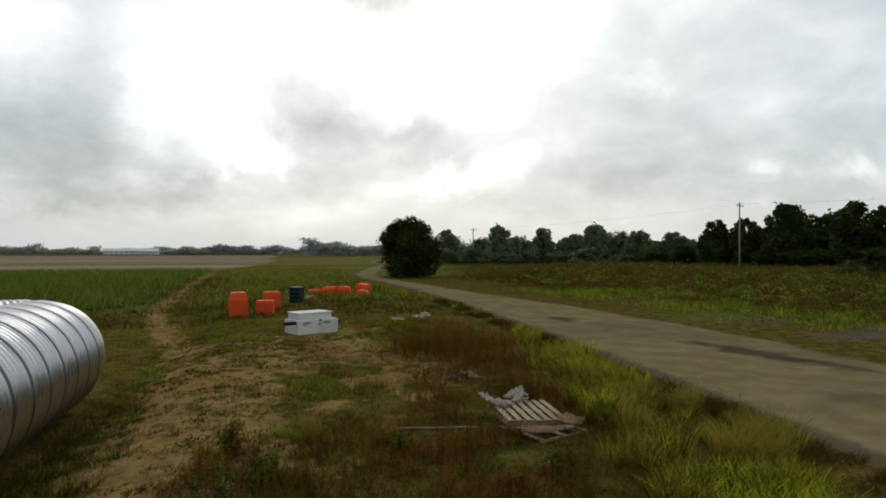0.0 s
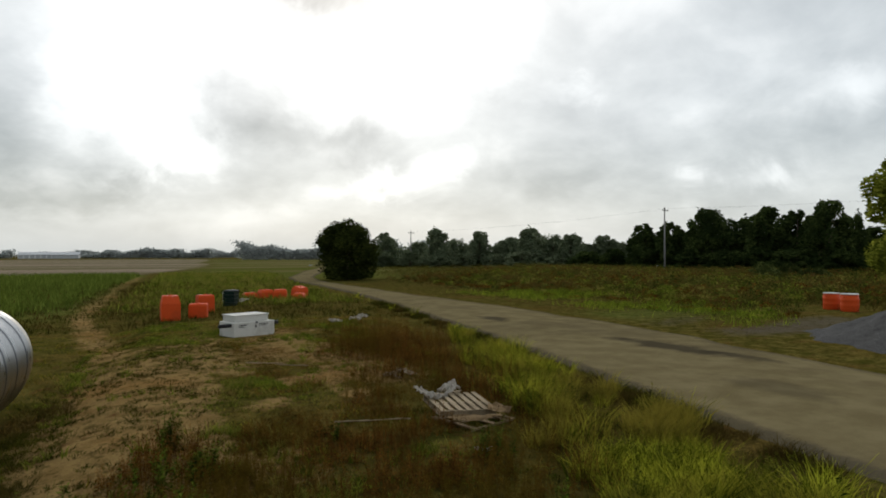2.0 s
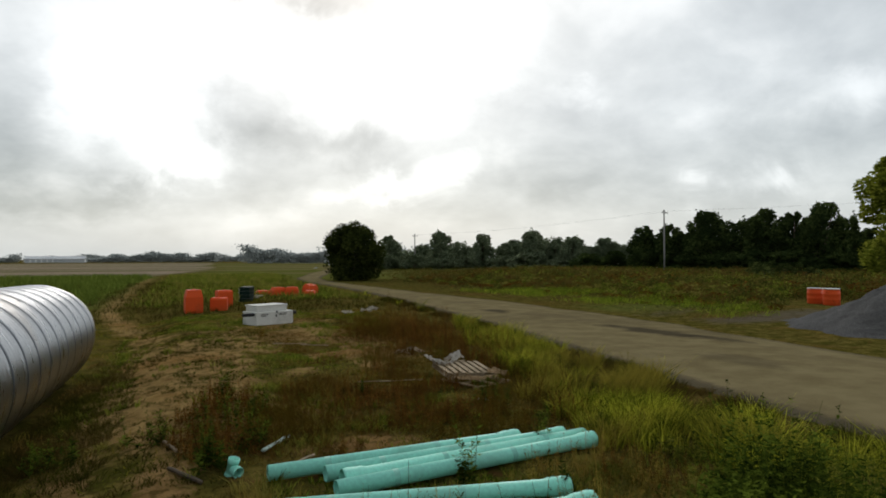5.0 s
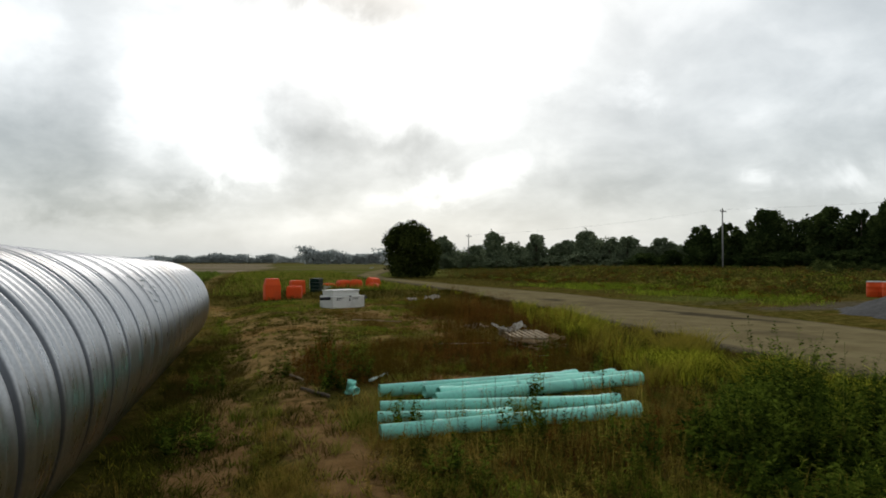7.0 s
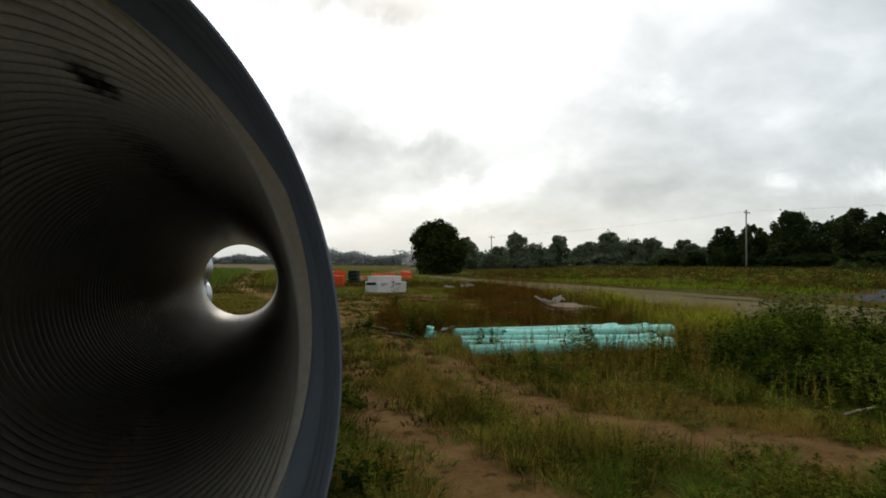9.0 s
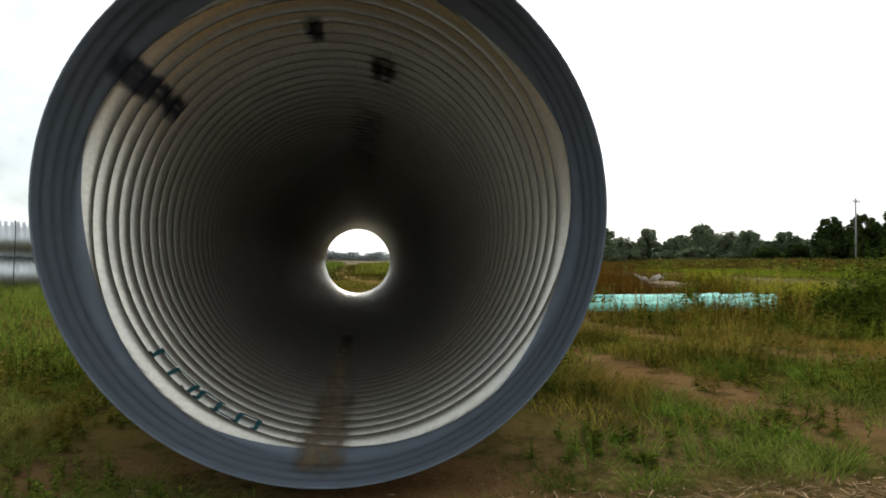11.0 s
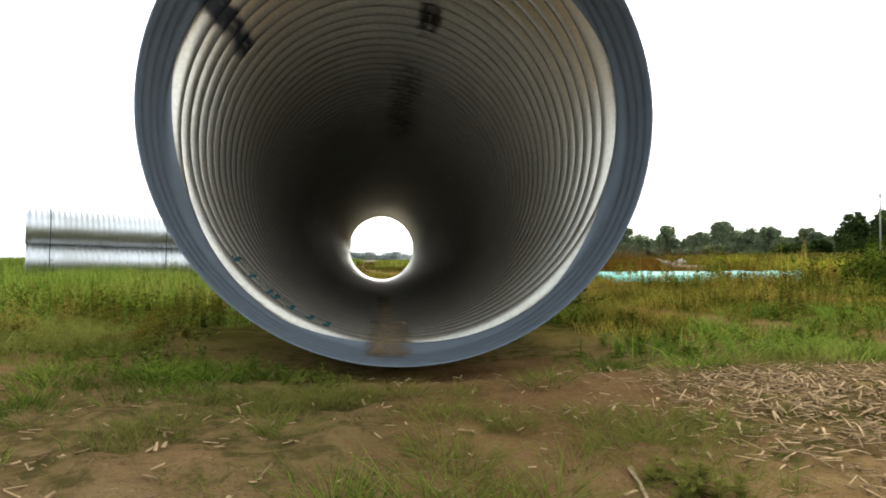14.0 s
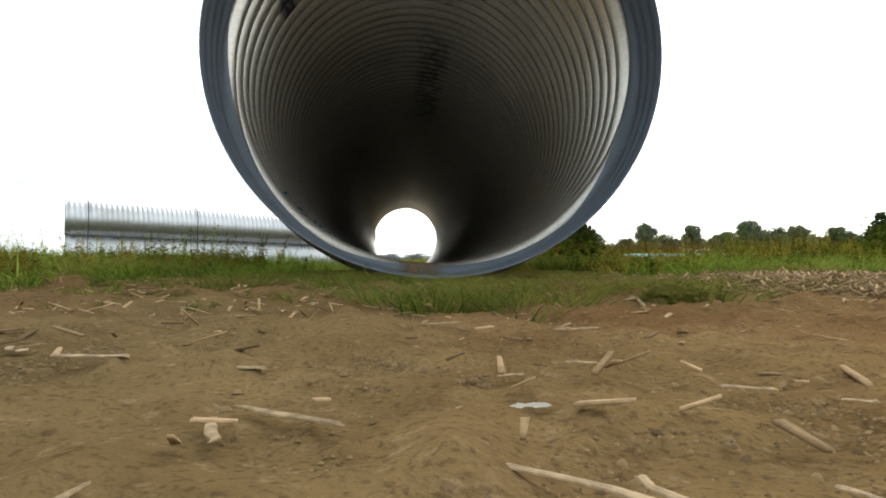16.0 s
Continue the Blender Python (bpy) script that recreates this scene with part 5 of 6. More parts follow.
for i, (x, y, h, wide) in enumerate(EDGE_TREES):
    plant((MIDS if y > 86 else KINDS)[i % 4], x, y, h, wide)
for i in range(34):                                 # lower growth that fills the wood behind them
    t = i / 33
    x, y = np.interp(t, [0, 0.35, 0.6, 1], [36, 62, 74, 82]), np.interp(t, [0, 0.35, 0.6, 1], [134, 112, 92, 50])
    plant((MIDS if y > 90 else KINDS)[i % 4], x + TREE_RNG.uniform(-3, 3) + 4, y + TREE_RNG.uniform(-3, 3), TREE_RNG.uniform(4.2, 5.6) * (1.0 if y > 90 else 1.15), TREE_RNG.uniform(5.5, 7.5))
for i in range(16):                                 # undergrowth along the foot of the wood
    t = i / 15
    plant(KINDS[i % 5] if t > 0.45 else MIDS[i % 4], np.interp(t, [0, 0.4, 0.6, 1], [38, 61, 62, 69]) + TREE_RNG.uniform(-1, 1), np.interp(t, [0, 0.4, 0.6, 1], [118, 92, 72, 48]), TREE_RNG.uniform(2.4, 3.8), TREE_RNG.uniform(4.5, 7))
for kind in KINDS + MIDS:                           # the patterns themselves stand in the wood too
    i = (KINDS + MIDS).index(kind)
    kind.matrix_world = ground_pose(88.0 - i * 3.0, 62.0 + i * 6.5, 0, 0.15) @ Matrix.Diagonal((0.7, 0.7, 0.62, 1))
SHRUB = tree(9, 1.7, 2.6, 2200, 0.09, LEAF_SHRUB, "low olive-green shrub in tall weeds", "bush", "bushes", 0.05, 26, 0.02)
SHRUB.matrix_world = ground_pose(48.2, 40.7)
for x, y, k in ((50.4, 40.0, 0.9), (47.8, 36.0, 0.85), (50.2, 37.0, 0.7), (46.4, 38.6, 0.8)):
    copy_thing(SHRUB, ground_pose(x, y, 70 * k)).scale = (k, k, k)


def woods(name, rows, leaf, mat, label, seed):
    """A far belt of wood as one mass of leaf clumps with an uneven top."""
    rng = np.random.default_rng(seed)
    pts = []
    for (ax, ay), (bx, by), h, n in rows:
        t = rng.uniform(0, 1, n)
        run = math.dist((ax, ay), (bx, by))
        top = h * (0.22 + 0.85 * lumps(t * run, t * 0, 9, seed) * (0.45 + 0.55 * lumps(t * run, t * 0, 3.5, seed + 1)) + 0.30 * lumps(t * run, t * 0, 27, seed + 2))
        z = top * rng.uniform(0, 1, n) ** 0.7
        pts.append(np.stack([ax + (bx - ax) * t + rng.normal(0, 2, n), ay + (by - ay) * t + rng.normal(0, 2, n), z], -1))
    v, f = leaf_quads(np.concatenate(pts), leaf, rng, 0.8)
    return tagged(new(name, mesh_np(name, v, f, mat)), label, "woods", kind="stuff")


woods("far_woods", [((-260, 545), (-112, 508), 7.5, 9000), ((-66, 496), (16, 470), 8.5, 9000), ((-112, 530), (-60, 515), 7.0, 2500), ((8, 560), (50, 540), 9.0, 2500)], 0.9, LEAF_FAR_HAZE, "grey-green belt of woods beyond the fields, paled for haze", 3)
woods("far_woods", [((26, 318), (38, 306), 9.5, 2500), ((38, 306), (62, 300), 7.0, 3500), ((62, 300), (100, 230), 8.0, 5000), ((52, 170), (34, 140), 5.0, 1500)], 0.7, LEAF_FAR_HAZE, "grey-green belt of woods beyond the fields, paled for haze", 8)


# ---- grass, weeds and crops ----
def blades(x, y, high, wide, lean, rng, mat, name, label, z=None, aim=None, bends=((0.0, 1.0), (0.55, 0.8), (1.0, 0.12))):
    """Bent grass blades of two quads each."""
    n = len(x)
    z = land(x, y) if z is None else z
    a, b = rng.uniform(0, 2 * np.pi, n) if aim is None else aim, rng.uniform(0, 2 * np.pi, n)
    dx, dy, sx, sy = np.cos(a) * lean, np.sin(a) * lean, np.cos(b) * wide / 2, np.sin(b) * wide / 2
    rows = []
    for t, k in bends:
        cx, cy, cz = x + dx * t ** 1.8, y + dy * t ** 1.8, z - 0.01 + high * (t - 0.12 * t * t)
        rows += [np.stack([cx - sx * k, cy - sy * k, cz], -1), np.stack([cx + sx * k, cy + sy * k, cz], -1)]
    v = np.stack(rows, 1).reshape(-1, 3)
    o = np.arange(n)[:, None] * 2 * len(bends)
    f = np.concatenate([o + 2 * q + np.array([0, 1, 3, 2]) for q in range(len(bends) - 1)])
    return tagged(new(name, mesh_np(name, v, f, mat)), label, "grass", kind="stuff")


STRAIGHT = ((0.0, 1.0), (1.0, 0.15))


def tufts(cx, cy, each, high, spread, wide, rng, mat, name, label, arch=0.7):
    """Bunches of grass: blades rise from a tight foot and arch outwards."""
    n = len(cx)
    k = np.repeat(np.arange(n), each)
    a = rng.uniform(0, 2 * np.pi, len(k))
    q = spread * np.sqrt(rng.uniform(0, 1, len(k)))
    h = (high if np.ndim(high) == 0 else high[k]) * rng.uniform(0.45, 1.15, len(k))
    return blades(cx[k] + q * np.cos(a), cy[k] + q * np.sin(a), h, wide * rng.uniform(0.6, 1.3, len(k)), h * arch * rng.uniform(0.25, 1.3, len(k)), rng, mat, name, label, aim=a + rng.normal(0, 0.5, len(k)))


def scatter(rng, n, x0, x1, y0, y1, keep):
    x, y = rng.uniform(x0, x1, n), rng.uniform(y0, y1, n)
    m = rng.uniform(0, 1, n) < keep(x, y)
    return x[m], y[m]


def off_pipe(x, y):
    """0 under the pipes, 1 clear of them."""
    main = (np.abs(x) > 0.62) | (y < -0.05) | (y > PIPE_LENGTH + 0.05)
    c, s = math.cos(radians(STACK_TURN)), math.sin(radians(STACK_TURN))
    u = (x - STACK_FROM[0]) * c + (y - STACK_FROM[1]) * s
    v = -(x - STACK_FROM[0]) * s + (y - STACK_FROM[1]) * c
    return main & ~((np.abs(u) < 0.35) & (v > 0) & (v < STACK_LEN))


def turf(x, y):
    """Density of short grass on the site."""
    n = 0.55 * lumps(x, y, 0.9, 61) + 0.45 * lumps(x, y, 0.33, 62)
    d = np.clip(1.25 - 1.5 * bare(x, y), 0, 1) * soft(n, 0.22, 0.62)
    d = d * off_pipe(x, y) * (1 - 0.97 * soft(x, 0.3, 0.7) * soft(-y, 0.0, 0.25))
    return np.where(x > road_left(y) - 0.15, 0, d)


G = np.random.default_rng(11)
x, y = scatter(G, 9000, -5.5, 6.5, -1.15, 1.0, lambda x, y: turf(x, y) * soft(lumps(x, y, 0.5, 101), 0.25, 0.6) * (1 - np.exp(-(x / 0.45) ** 4) * soft(y, -0.45, -0.25)))
k = (0.035 + 0.10 * lumps(x, y, 0.7, 63) * soft(y, -1.0, 0.4)) * (1 - 0.6 * np.exp(-(x / 0.7) ** 2))
tufts(x, y, 24, k * 0.8, 0.05, 0.0026, G, GRASS_LOW, "near_grass", "fine green grass tufts with straw-coloured blades", 1.2)
x, y = scatter(G, 52000, -0.4, 6.5, 1.0, 5.5, turf)
blades(x, y, (0.02 + 0.08 * lumps(x, y, 0.8, 63)) * G.uniform(0.5, 1.3, len(x)), G.uniform(0.003, 0.006, len(x)), 0.08 * G.uniform(0.2, 1.2, len(x)), G, GRASS, "track_grass", "short green and straw grass beside worn tracks")
x, y = scatter(G, 110000, -9, 10.5, 5.5, 27, turf)
blades(x, y, (0.03 + 0.10 * lumps(x, y, 0.8, 63) ** 2) * G.uniform(0.5, 1.4, len(x)), G.uniform(0.010, 0.022, len(x)), 0.09 * G.uniform(0.2, 1.2, len(x)), G, GRASS, "middle_grass", "short patchy green and straw grass", bends=STRAIGHT)
x, y = scatter(G, 60000, -12, 12, 27, 62, turf)
blades(x, y, 0.17 * G.uniform(0.4, 1.4, len(x)), G.uniform(0.02, 0.045, len(x)), 0.15 * G.uniform(0.2, 1.2, len(x)), G, GRASS_DARK, "far_grass", "rough green grass beyond the site", bends=STRAIGHT)


def left_meadow(x, y):
    return np.clip(soft(-x, 1.0, 2.0) * soft(y, -0.2, 0.9) * (0.35 + 0.65 * lumps(x, y, 1.3, 64)) * off_pipe(x, y), 0, 1)


x, y = scatter(G, 90000, -14, -0.9, -0.2, 24, left_meadow)
blades(x, y, (0.08 + 0.14 * lumps(x, y, 1.1, 65)) * (0.6 + 1.1 * soft(y, 1, 6)) * G.uniform(0.5, 1.4, len(x)), G.uniform(0.004, 0.009, len(x)), 0.14 * G.uniform(0.2, 1.2, len(x)), G, GRASS_MEADOW, "meadow_grass", "knee-low green grass beside the big pipe")


def verge(x, y):
    d = road_left(y) - x
    wide = np.clip(0.9 + 0.21 * (21 - y), 0.55, 3.5)
    return soft(d, 0.25, 0.65) * soft(wide - d, -0.1, 0.5) * (0.3 + 0.7 * lumps(x, y, 1.1, 66))


x, y = scatter(G, 36000, 5.5, 13, -3, 50, verge)
blades(x, y, (0.12 + 0.25 * lumps(x, y, 1.3, 67)) * G.uniform(0.5, 1.3, len(x)), G.uniform(0.007, 0.016, len(x)), 0.34 * G.uniform(0.3, 1.3, len(x)), G, GRASS_DARK, "verge_grass", "dark green undergrowth along the lane")


x, y = scatter(G, 13000, 5.5, 13, 1.5, 40, lambda x, y: verge(x, y) * soft(0.6 * lumps(x, y, 0.55, 90) + 0.4 * lumps(x, y, 1.7, 89), 0.42, 0.56))
tufts(x, y, 40, 0.20 + 0.44 * lumps(x, y, 0.7, 91), 0.13, 0.012, G, GRASS_VERGE, "verge_tufts", "tall arching bunches of yellow-green grass along the lane")
EDGE_RNG = np.random.default_rng(66)
x, y = scatter(EDGE_RNG, 16000, 9.3, 13.2, 1.0, 34, lambda x, y: soft(road_left(y) - x, -0.05, 0.12) * soft(x - road_left(y), -0.75, -0.35) * soft(lumps(x, y, 0.6, 170), 0.25, 0.6))
tufts(x, y, 22, 0.07 + 0.17 * lumps(x, y, 0.5, 171), 0.08, 0.010, EDGE_RNG, GRASS_DARK, "lane_edge_grass", "dark ragged grass creeping over the lane's edge", 1.0)
x, y = scatter(G, 620, 0.9, 4.2, 4.5, 21, lambda x, y: 0.3 + 0.7 * bare(x, y))
tufts(x, y, 26, 0.05 + 0.07 * lumps(x, y, 0.6, 102), 0.10, 0.010, G, GRASS_DARK, "lane_tufts", "scattered dark grass tufts on the bare lane", 1.1)
x, y = scatter(G, 5200, 0.7, 8.5, 3, 27, lambda x, y: np.clip(0.2 + soft(lumps(x, y, 1.3, 97), 0.35, 0.7), 0, 1) * off_pipe(x, y) * np.clip(1.25 - bare(x, y), 0.25, 1))
tufts(x, y, 13, 0.03 + 0.09 * lumps(x, y, 0.8, 98) ** 2, 0.075, 0.012, G, GRASS_DARK, "worn_tufts", "small dark grass tufts on worn soil", 1.0)
x, y = scatter(G, 9500, 0.9, 9, 4, 27, lambda x, y: np.clip(1.1 - bare(x, y), 0, 1) * soft(lumps(x, y, 0.9, 96), 0.35, 0.6))
tufts(x, y, 16, 0.05 + 0.16 * lumps(x, y, 1.5, 92) ** 2, 0.06, 0.012, G, GRASS_GREEN, "scrub_tufts", "small green grass bunches on worn ground")

def dry_zone(x, y):
    n = 0.6 * lumps(x, y, 1.7, 68) + 0.4 * lumps(x, y, 0.5, 69)
    d = 0.50 * soft(n, 0.58, 0.74) * soft(x, 3.4, 5.0) * soft(-(x - road_left(y)), 1.4, 2.6) * soft(y, 3.2, 5.0) * soft(-y, -34, -22)
    d = np.maximum(d, 0.8 * np.exp(-((x - 8.2) / 1.1) ** 2 - ((y - 18.5) / 2.2) ** 2))
    d = np.maximum(d, 0.6 * soft(n, 0.35, 0.6) * np.exp(-((x - 6.8) / 1.6) ** 2 - ((y - 9.3) / 1.0) ** 2))
    d = np.maximum(d, 0.9 * np.exp(-((x - 3.4) / 0.8) ** 2 - ((y - 9.2) / 0.8) ** 2))
    d = np.maximum(d, 0.6 * np.exp(-((x - 4.4) / 1.6) ** 2 - ((y - 4.8) / 0.7) ** 2))
    d = np.maximum(d, 0.6 * soft(n, 0.46, 0.66) * np.exp(-((x - 5.6) / 2.2) ** 2 - ((y - 8.9) / 1.0) ** 2))
    d = np.maximum(d, 0.35 * soft(n, 0.48, 0.66) * np.exp(-((x - 4.6) / 1.8) ** 2 - ((y - 10.8) / 1.6) ** 2))
    clear = (x < 6.6) | (x > 7.9) | (y < 9.9) | (y > 12.7)
    on_pvc = (x > 3.1) & (x < 7.0) & (y > 5.9) & (y < 8.0)
    return d * clear * np.where(on_pvc, 0.03, 1.0) * np.clip(1.3 - bare(x, y), 0, 1)


x, y = scatter(G, 260000, 2.8, 11, 3, 34, dry_zone)
blades(x, y, (0.06 + 0.42 * dry_zone(x, y) * lumps(x, y, 0.6, 70)) * G.uniform(0.3, 1.3, len(x)), G.uniform(0.004, 0.011, len(x)), 0.26 * G.uniform(0.2, 1.3, len(x)), G, GRASS_DRY, "dry_weeds", "dry brown weeds and dead stalks", bends=STRAIGHT)


def across(x, y):
    d = x - road_right(y)
    open_ground = rut(x, y, [(17.5, 12.0), (19.5, 14.5), (23.0, 17.0), (29.0, 20.5)], 2.2)
    open_ground = np.maximum(open_ground, rut(x, y, [(24.0, 18.0), (30.5, 22.0)], 1.6))
    return soft(d, 0.2, 1.6) * (0.35 + 0.65 * lumps(x, y, 2.0, 71)) * np.clip(1.15 - 1.5 * open_ground, 0.03, 1) * (np.hypot(x - 23.7, y - 12.8) > 3.6)


x, y = scatter(G, 110000, 14, 46, 6, 62, across)
tall = 0.06 + 0.24 * soft(x - road_right(y), 3, 12) * (0.5 + 0.8 * lumps(x, y, 3.0, 72))
blades(x, y, tall * G.uniform(0.5, 1.4, len(x)), G.uniform(0.012, 0.03, len(x)), 0.25 * G.uniform(0.2, 1.2, len(x)), G, GRASS_DARK, "field_grass", "rough yellow-green grass across the lane", bends=STRAIGHT)
x, y = scatter(G, 24000, 17, 32, 18, 40, lambda x, y: soft(x - road_right(y), 2.0, 4.5) * soft(-(x - road_right(y)), -13, -9) * soft(0.6 * lumps(x, y, 3.0, 93) + 0.4 * lumps(x, y, 0.9, 94), 0.40, 0.58) * (1 - np.clip(1.3 * rut(x, y, [(22.0, 16.0), (30.5, 22.0)], 1.8), 0, 1)))
blades(x, y, 0.28 * G.uniform(0.5, 1.3, len(x)), G.uniform(0.016, 0.03, len(x)), 0.2 * G.uniform(0.2, 1.2, len(x)), G, GRASS_BRIGHT, "bright_grass", "bright green grass band in the field across the lane", bends=STRAIGHT)
x, y = scatter(G, 120000, 20, 90, 16, 120, lambda x, y: soft(x - road_right(y), 4, 13) * (0.25 + 0.75 * lumps(x, y, 4.0, 73)) * (1 - np.clip(1.4 * rut(x, y, [(24.0, 17.0), (31.5, 22.5)], 2.4), 0, 1)))
blades(x, y, (0.2 + 0.55 * lumps(x, y, 3.0, 74)) * soft(x - road_right(y), -4, 25) * 1.25 * G.uniform(0.5, 1.3, len(x)), G.uniform(0.03, 0.07, len(x)), 0.3 * G.uniform(0.2, 1.2, len(x)), G, STRAW, "field_weeds", "tall brown and olive weeds before the wood", bends=STRAIGHT)


def field_clumps(name, n, mat, label, seed, low, high):
    """Mounds of leafy weeds standing in the field across the lane."""
    rng = np.random.default_rng(seed)
    cx, cy = scatter(rng, n, 18, 86, 15, 110, lambda x, y: soft(x - road_right(y), 4.5, 12) * soft(lumps(x, y, 5.0, seed + 1), 0.25, 0.6) * soft(0.95 * x - y, -45, -32) * (1 - np.clip(1.4 * rut(x, y, [(22.0, 15.5), (31.5, 22.5)], 2.6), 0, 1)) * (np.hypot(x - 23.7, y - 12.8) > 5.0))
    far = np.hypot(cx - 3, cy - 3)
    h = rng.uniform(low, high, len(cx)) * soft(cx - road_right(cy), 0.0, 22.0)
    k = np.repeat(np.arange(len(cx)), 54)
    a, q, u = rng.uniform(0, 2 * np.pi, len(k)), np.sqrt(rng.uniform(0, 1, len(k))), rng.uniform(0.05, 1.0, len(k))
    r = (0.35 + 0.55 * h[k]) * q * np.sqrt(1.05 - u * u)
    x, y = cx[k] + r * np.cos(a), cy[k] + r * np.sin(a)
    v, f = leaf_quads(np.stack([x, y, land(x, y) + u * h[k]], -1), 0.085, rng, 0.7)
    return tagged(new(name, mesh_np(name, v, f, mat)), label, "weeds", kind="stuff")


field_clumps("field_weed_clumps", 9000, STRAW, "lumpy olive weeds in the field across the lane", 140, 0.5, 1.15)
field_clumps("field_weed_clumps", 4200, GRASS_DRY, "red-brown weed clumps in the field across the lane", 150, 0.4, 0.95)
field_clumps("field_weed_clumps", 3600, GRASS_GREEN, "green weed clumps in the field across the lane", 160, 0.4, 1.0)
drive = bmesh.new()
for p in ((67.7, 46.3), (69.3, 43.8), (88.0, 55.4), (85.9, 58.6)):
    drive.verts.new((p[0], p[1], float(land(*p)) + 0.03))
drive.faces.new(drive.verts)
bmesh.ops.subdivide_edges(drive, edges=list(drive.edges), cuts=6, use_grid_fill=True)
for q in drive.verts:
    q.co.z = float(land(q.co.x, q.co.y)) + 0.05
tagged(new("gravel_drive", mesh_bm("gravel_drive", drive, PALE_GRAVEL)), "pale gravel drive beyond the field", "drive", kind="structure")


def crop_rows(x, y):
    return soft(-(x + 1.6), 0.0, 1.2) * soft(y - 30 - 0.9 * np.clip(x + 6, 0, 6), 0, 4) * soft(-y, -86, -83)


x, y = scatter(G, 60000, -50, -1.2, 29, 86, crop_rows)
blades(x, y, (0.3 + 0.35 * lumps(x, y, 4.0, 76)) * G.uniform(0.5, 1.4, len(x)), G.uniform(0.04, 0.08, len(x)), 0.35 * G.uniform(0.2, 1.2, len(x)), G, CROP, "field_crop", "strip of knee-high green crop beside the track", bends=STRAIGHT)
x, y = scatter(G, 32000, -0.8, 13, 34, 90, lambda x, y: soft(x, -0.6, 0.6) * soft(road_left(y) - x, 0.3, 2) * (0.3 + 0.7 * lumps(x, y, 3, 75)))
blades(x, y, 0.36 * G.uniform(0.4, 1.3, len(x)), G.uniform(0.03, 0.06, len(x)), 0.25 * G.uniform(0.2, 1.2, len(x)), G, GRASS_GREEN, "rough_pasture", "rough green pasture beyond the barriers", bends=STRAIGHT)


def weed_bed(name, spots, label, seed, leaf=0.016, mat=None, stems=30, slim=0.32):
    """Weeds: upright leaning stems with leaves that grow out of them all the way up."""
    rng = np.random.default_rng(seed)
    foot, top, way, size = [], [], [], []
    for cx, cy, r, h, n in spots:
        for _ in range(n):
            a, q = rng.uniform(0, 2 * math.pi), r * math.sqrt(rng.uniform(0, 1))
            x0, y0 = cx + q * math.cos(a), cy + q * math.sin(a)
            hh = h * rng.uniform(0.5, 1.15) * (1 - 0.35 * (q / r) ** 2) * (0.5 + 0.85 * float(lumps(x0, y0, 0.6, 105)))
            lx, ly = rng.normal(0, 0.16, 2) * hh
            z0 = float(land(x0, y0)) - 0.01
            foot.append((x0, y0, z0))
            top.append((x0 + lx, y0 + ly, z0 + hh))
            size.append(hh)
    foot, top, size = np.array(foot), np.array(top), np.array(size)
    k = np.repeat(np.arange(len(foot)), stems)
    t = rng.uniform(0.08, 1.0, len(k))
    base = foot[k] + (top - foot)[k] * t[:, None]
    a = rng.uniform(0, 2 * np.pi, len(k))
    d = np.stack([np.cos(a), np.sin(a), rng.uniform(-0.15, 0.9, len(k))], -1)
    d /= np.linalg.norm(d, axis=1, keepdims=True)
    long_ = (leaf * 4.5 * rng.uniform(0.5, 1.3, len(k)) * (1.15 - 0.7 * t))[:, None]
    side = np.stack([-np.sin(a), np.cos(a), rng.normal(0, 0.35, len(k))], -1) * long_ * slim * 0.5
    v = np.stack([base, base + d * long_ * 0.45 + side, base + d * long_ - np.array([0, 0, 0.12]) * long_, base + d * long_ * 0.45 - side], 1).reshape(-1, 3)
    f = np.arange(len(v)).reshape(-1, 4)
    a = rng.uniform(0, 2 * np.pi, len(foot))
    w0 = np.stack([np.cos(a), np.sin(a), 0 * a], -1) * 0.0035
    stem = np.stack([foot - w0, foot + w0, top + w0 * 0.3, top - w0 * 0.3], 1).reshape(-1, 3)
    fs = np.arange(len(stem)).reshape(-1, 4) + len(v)
    return tagged(new(name, mesh_np(name, np.concatenate([v, stem]), np.concatenate([f, fs]), mat or WEED)), label, "weeds", kind="stuff")


weed_bed("tall_weeds", [(7.0, 4.4, 1.2, 0.72, 400), (6.2, 3.7, 1.0, 0.55, 240), (6.7, 4.9, 0.45, 1.1, 120), (7.6, 4.0, 0.7, 0.95, 120), (8.0, 3.6, 1.0, 0.6, 140), (8.2, 5.6, 0.7, 0.5, 60), (7.0, 5.1, 0.45, 1.0, 110), (6.0, 4.4, 0.6, 0.7, 120), (6.3, 2.6, 0.8, 0.45, 140)], "dense green broad-leaved weeds by the track", 31, 0.022, None, 40, 0.42)
weed_bed("tall_weeds", [(7.7, 4.7, 1.0, 0.75, 220), (6.4, 4.1, 0.9, 0.65, 150), (8.3, 3.7, 0.9, 0.6, 130), (6.0, 3.0, 0.7, 0.45, 90), (7.2, 5.5, 0.6, 0.55, 80)], "yellow-green seeding weeds among the leafy ones", 73, 0.017, GRASS_GREEN, 34, 0.26)
VERGE_RNG = np.random.default_rng(71)
vx, vy = scatter(VERGE_RNG, 900, 6.0, 12.5, 2.0, 30, lambda x, y: 0.5 * verge(x, y))
weed_bed("verge_weeds", [(a, b, VERGE_RNG.uniform(0.15, 0.35), VERGE_RNG.uniform(0.3, 0.62), 12) for a, b in zip(vx, vy)], "leafy green weeds among the verge grass", 72, 0.018, WEED_LOW, 30, 0.36)
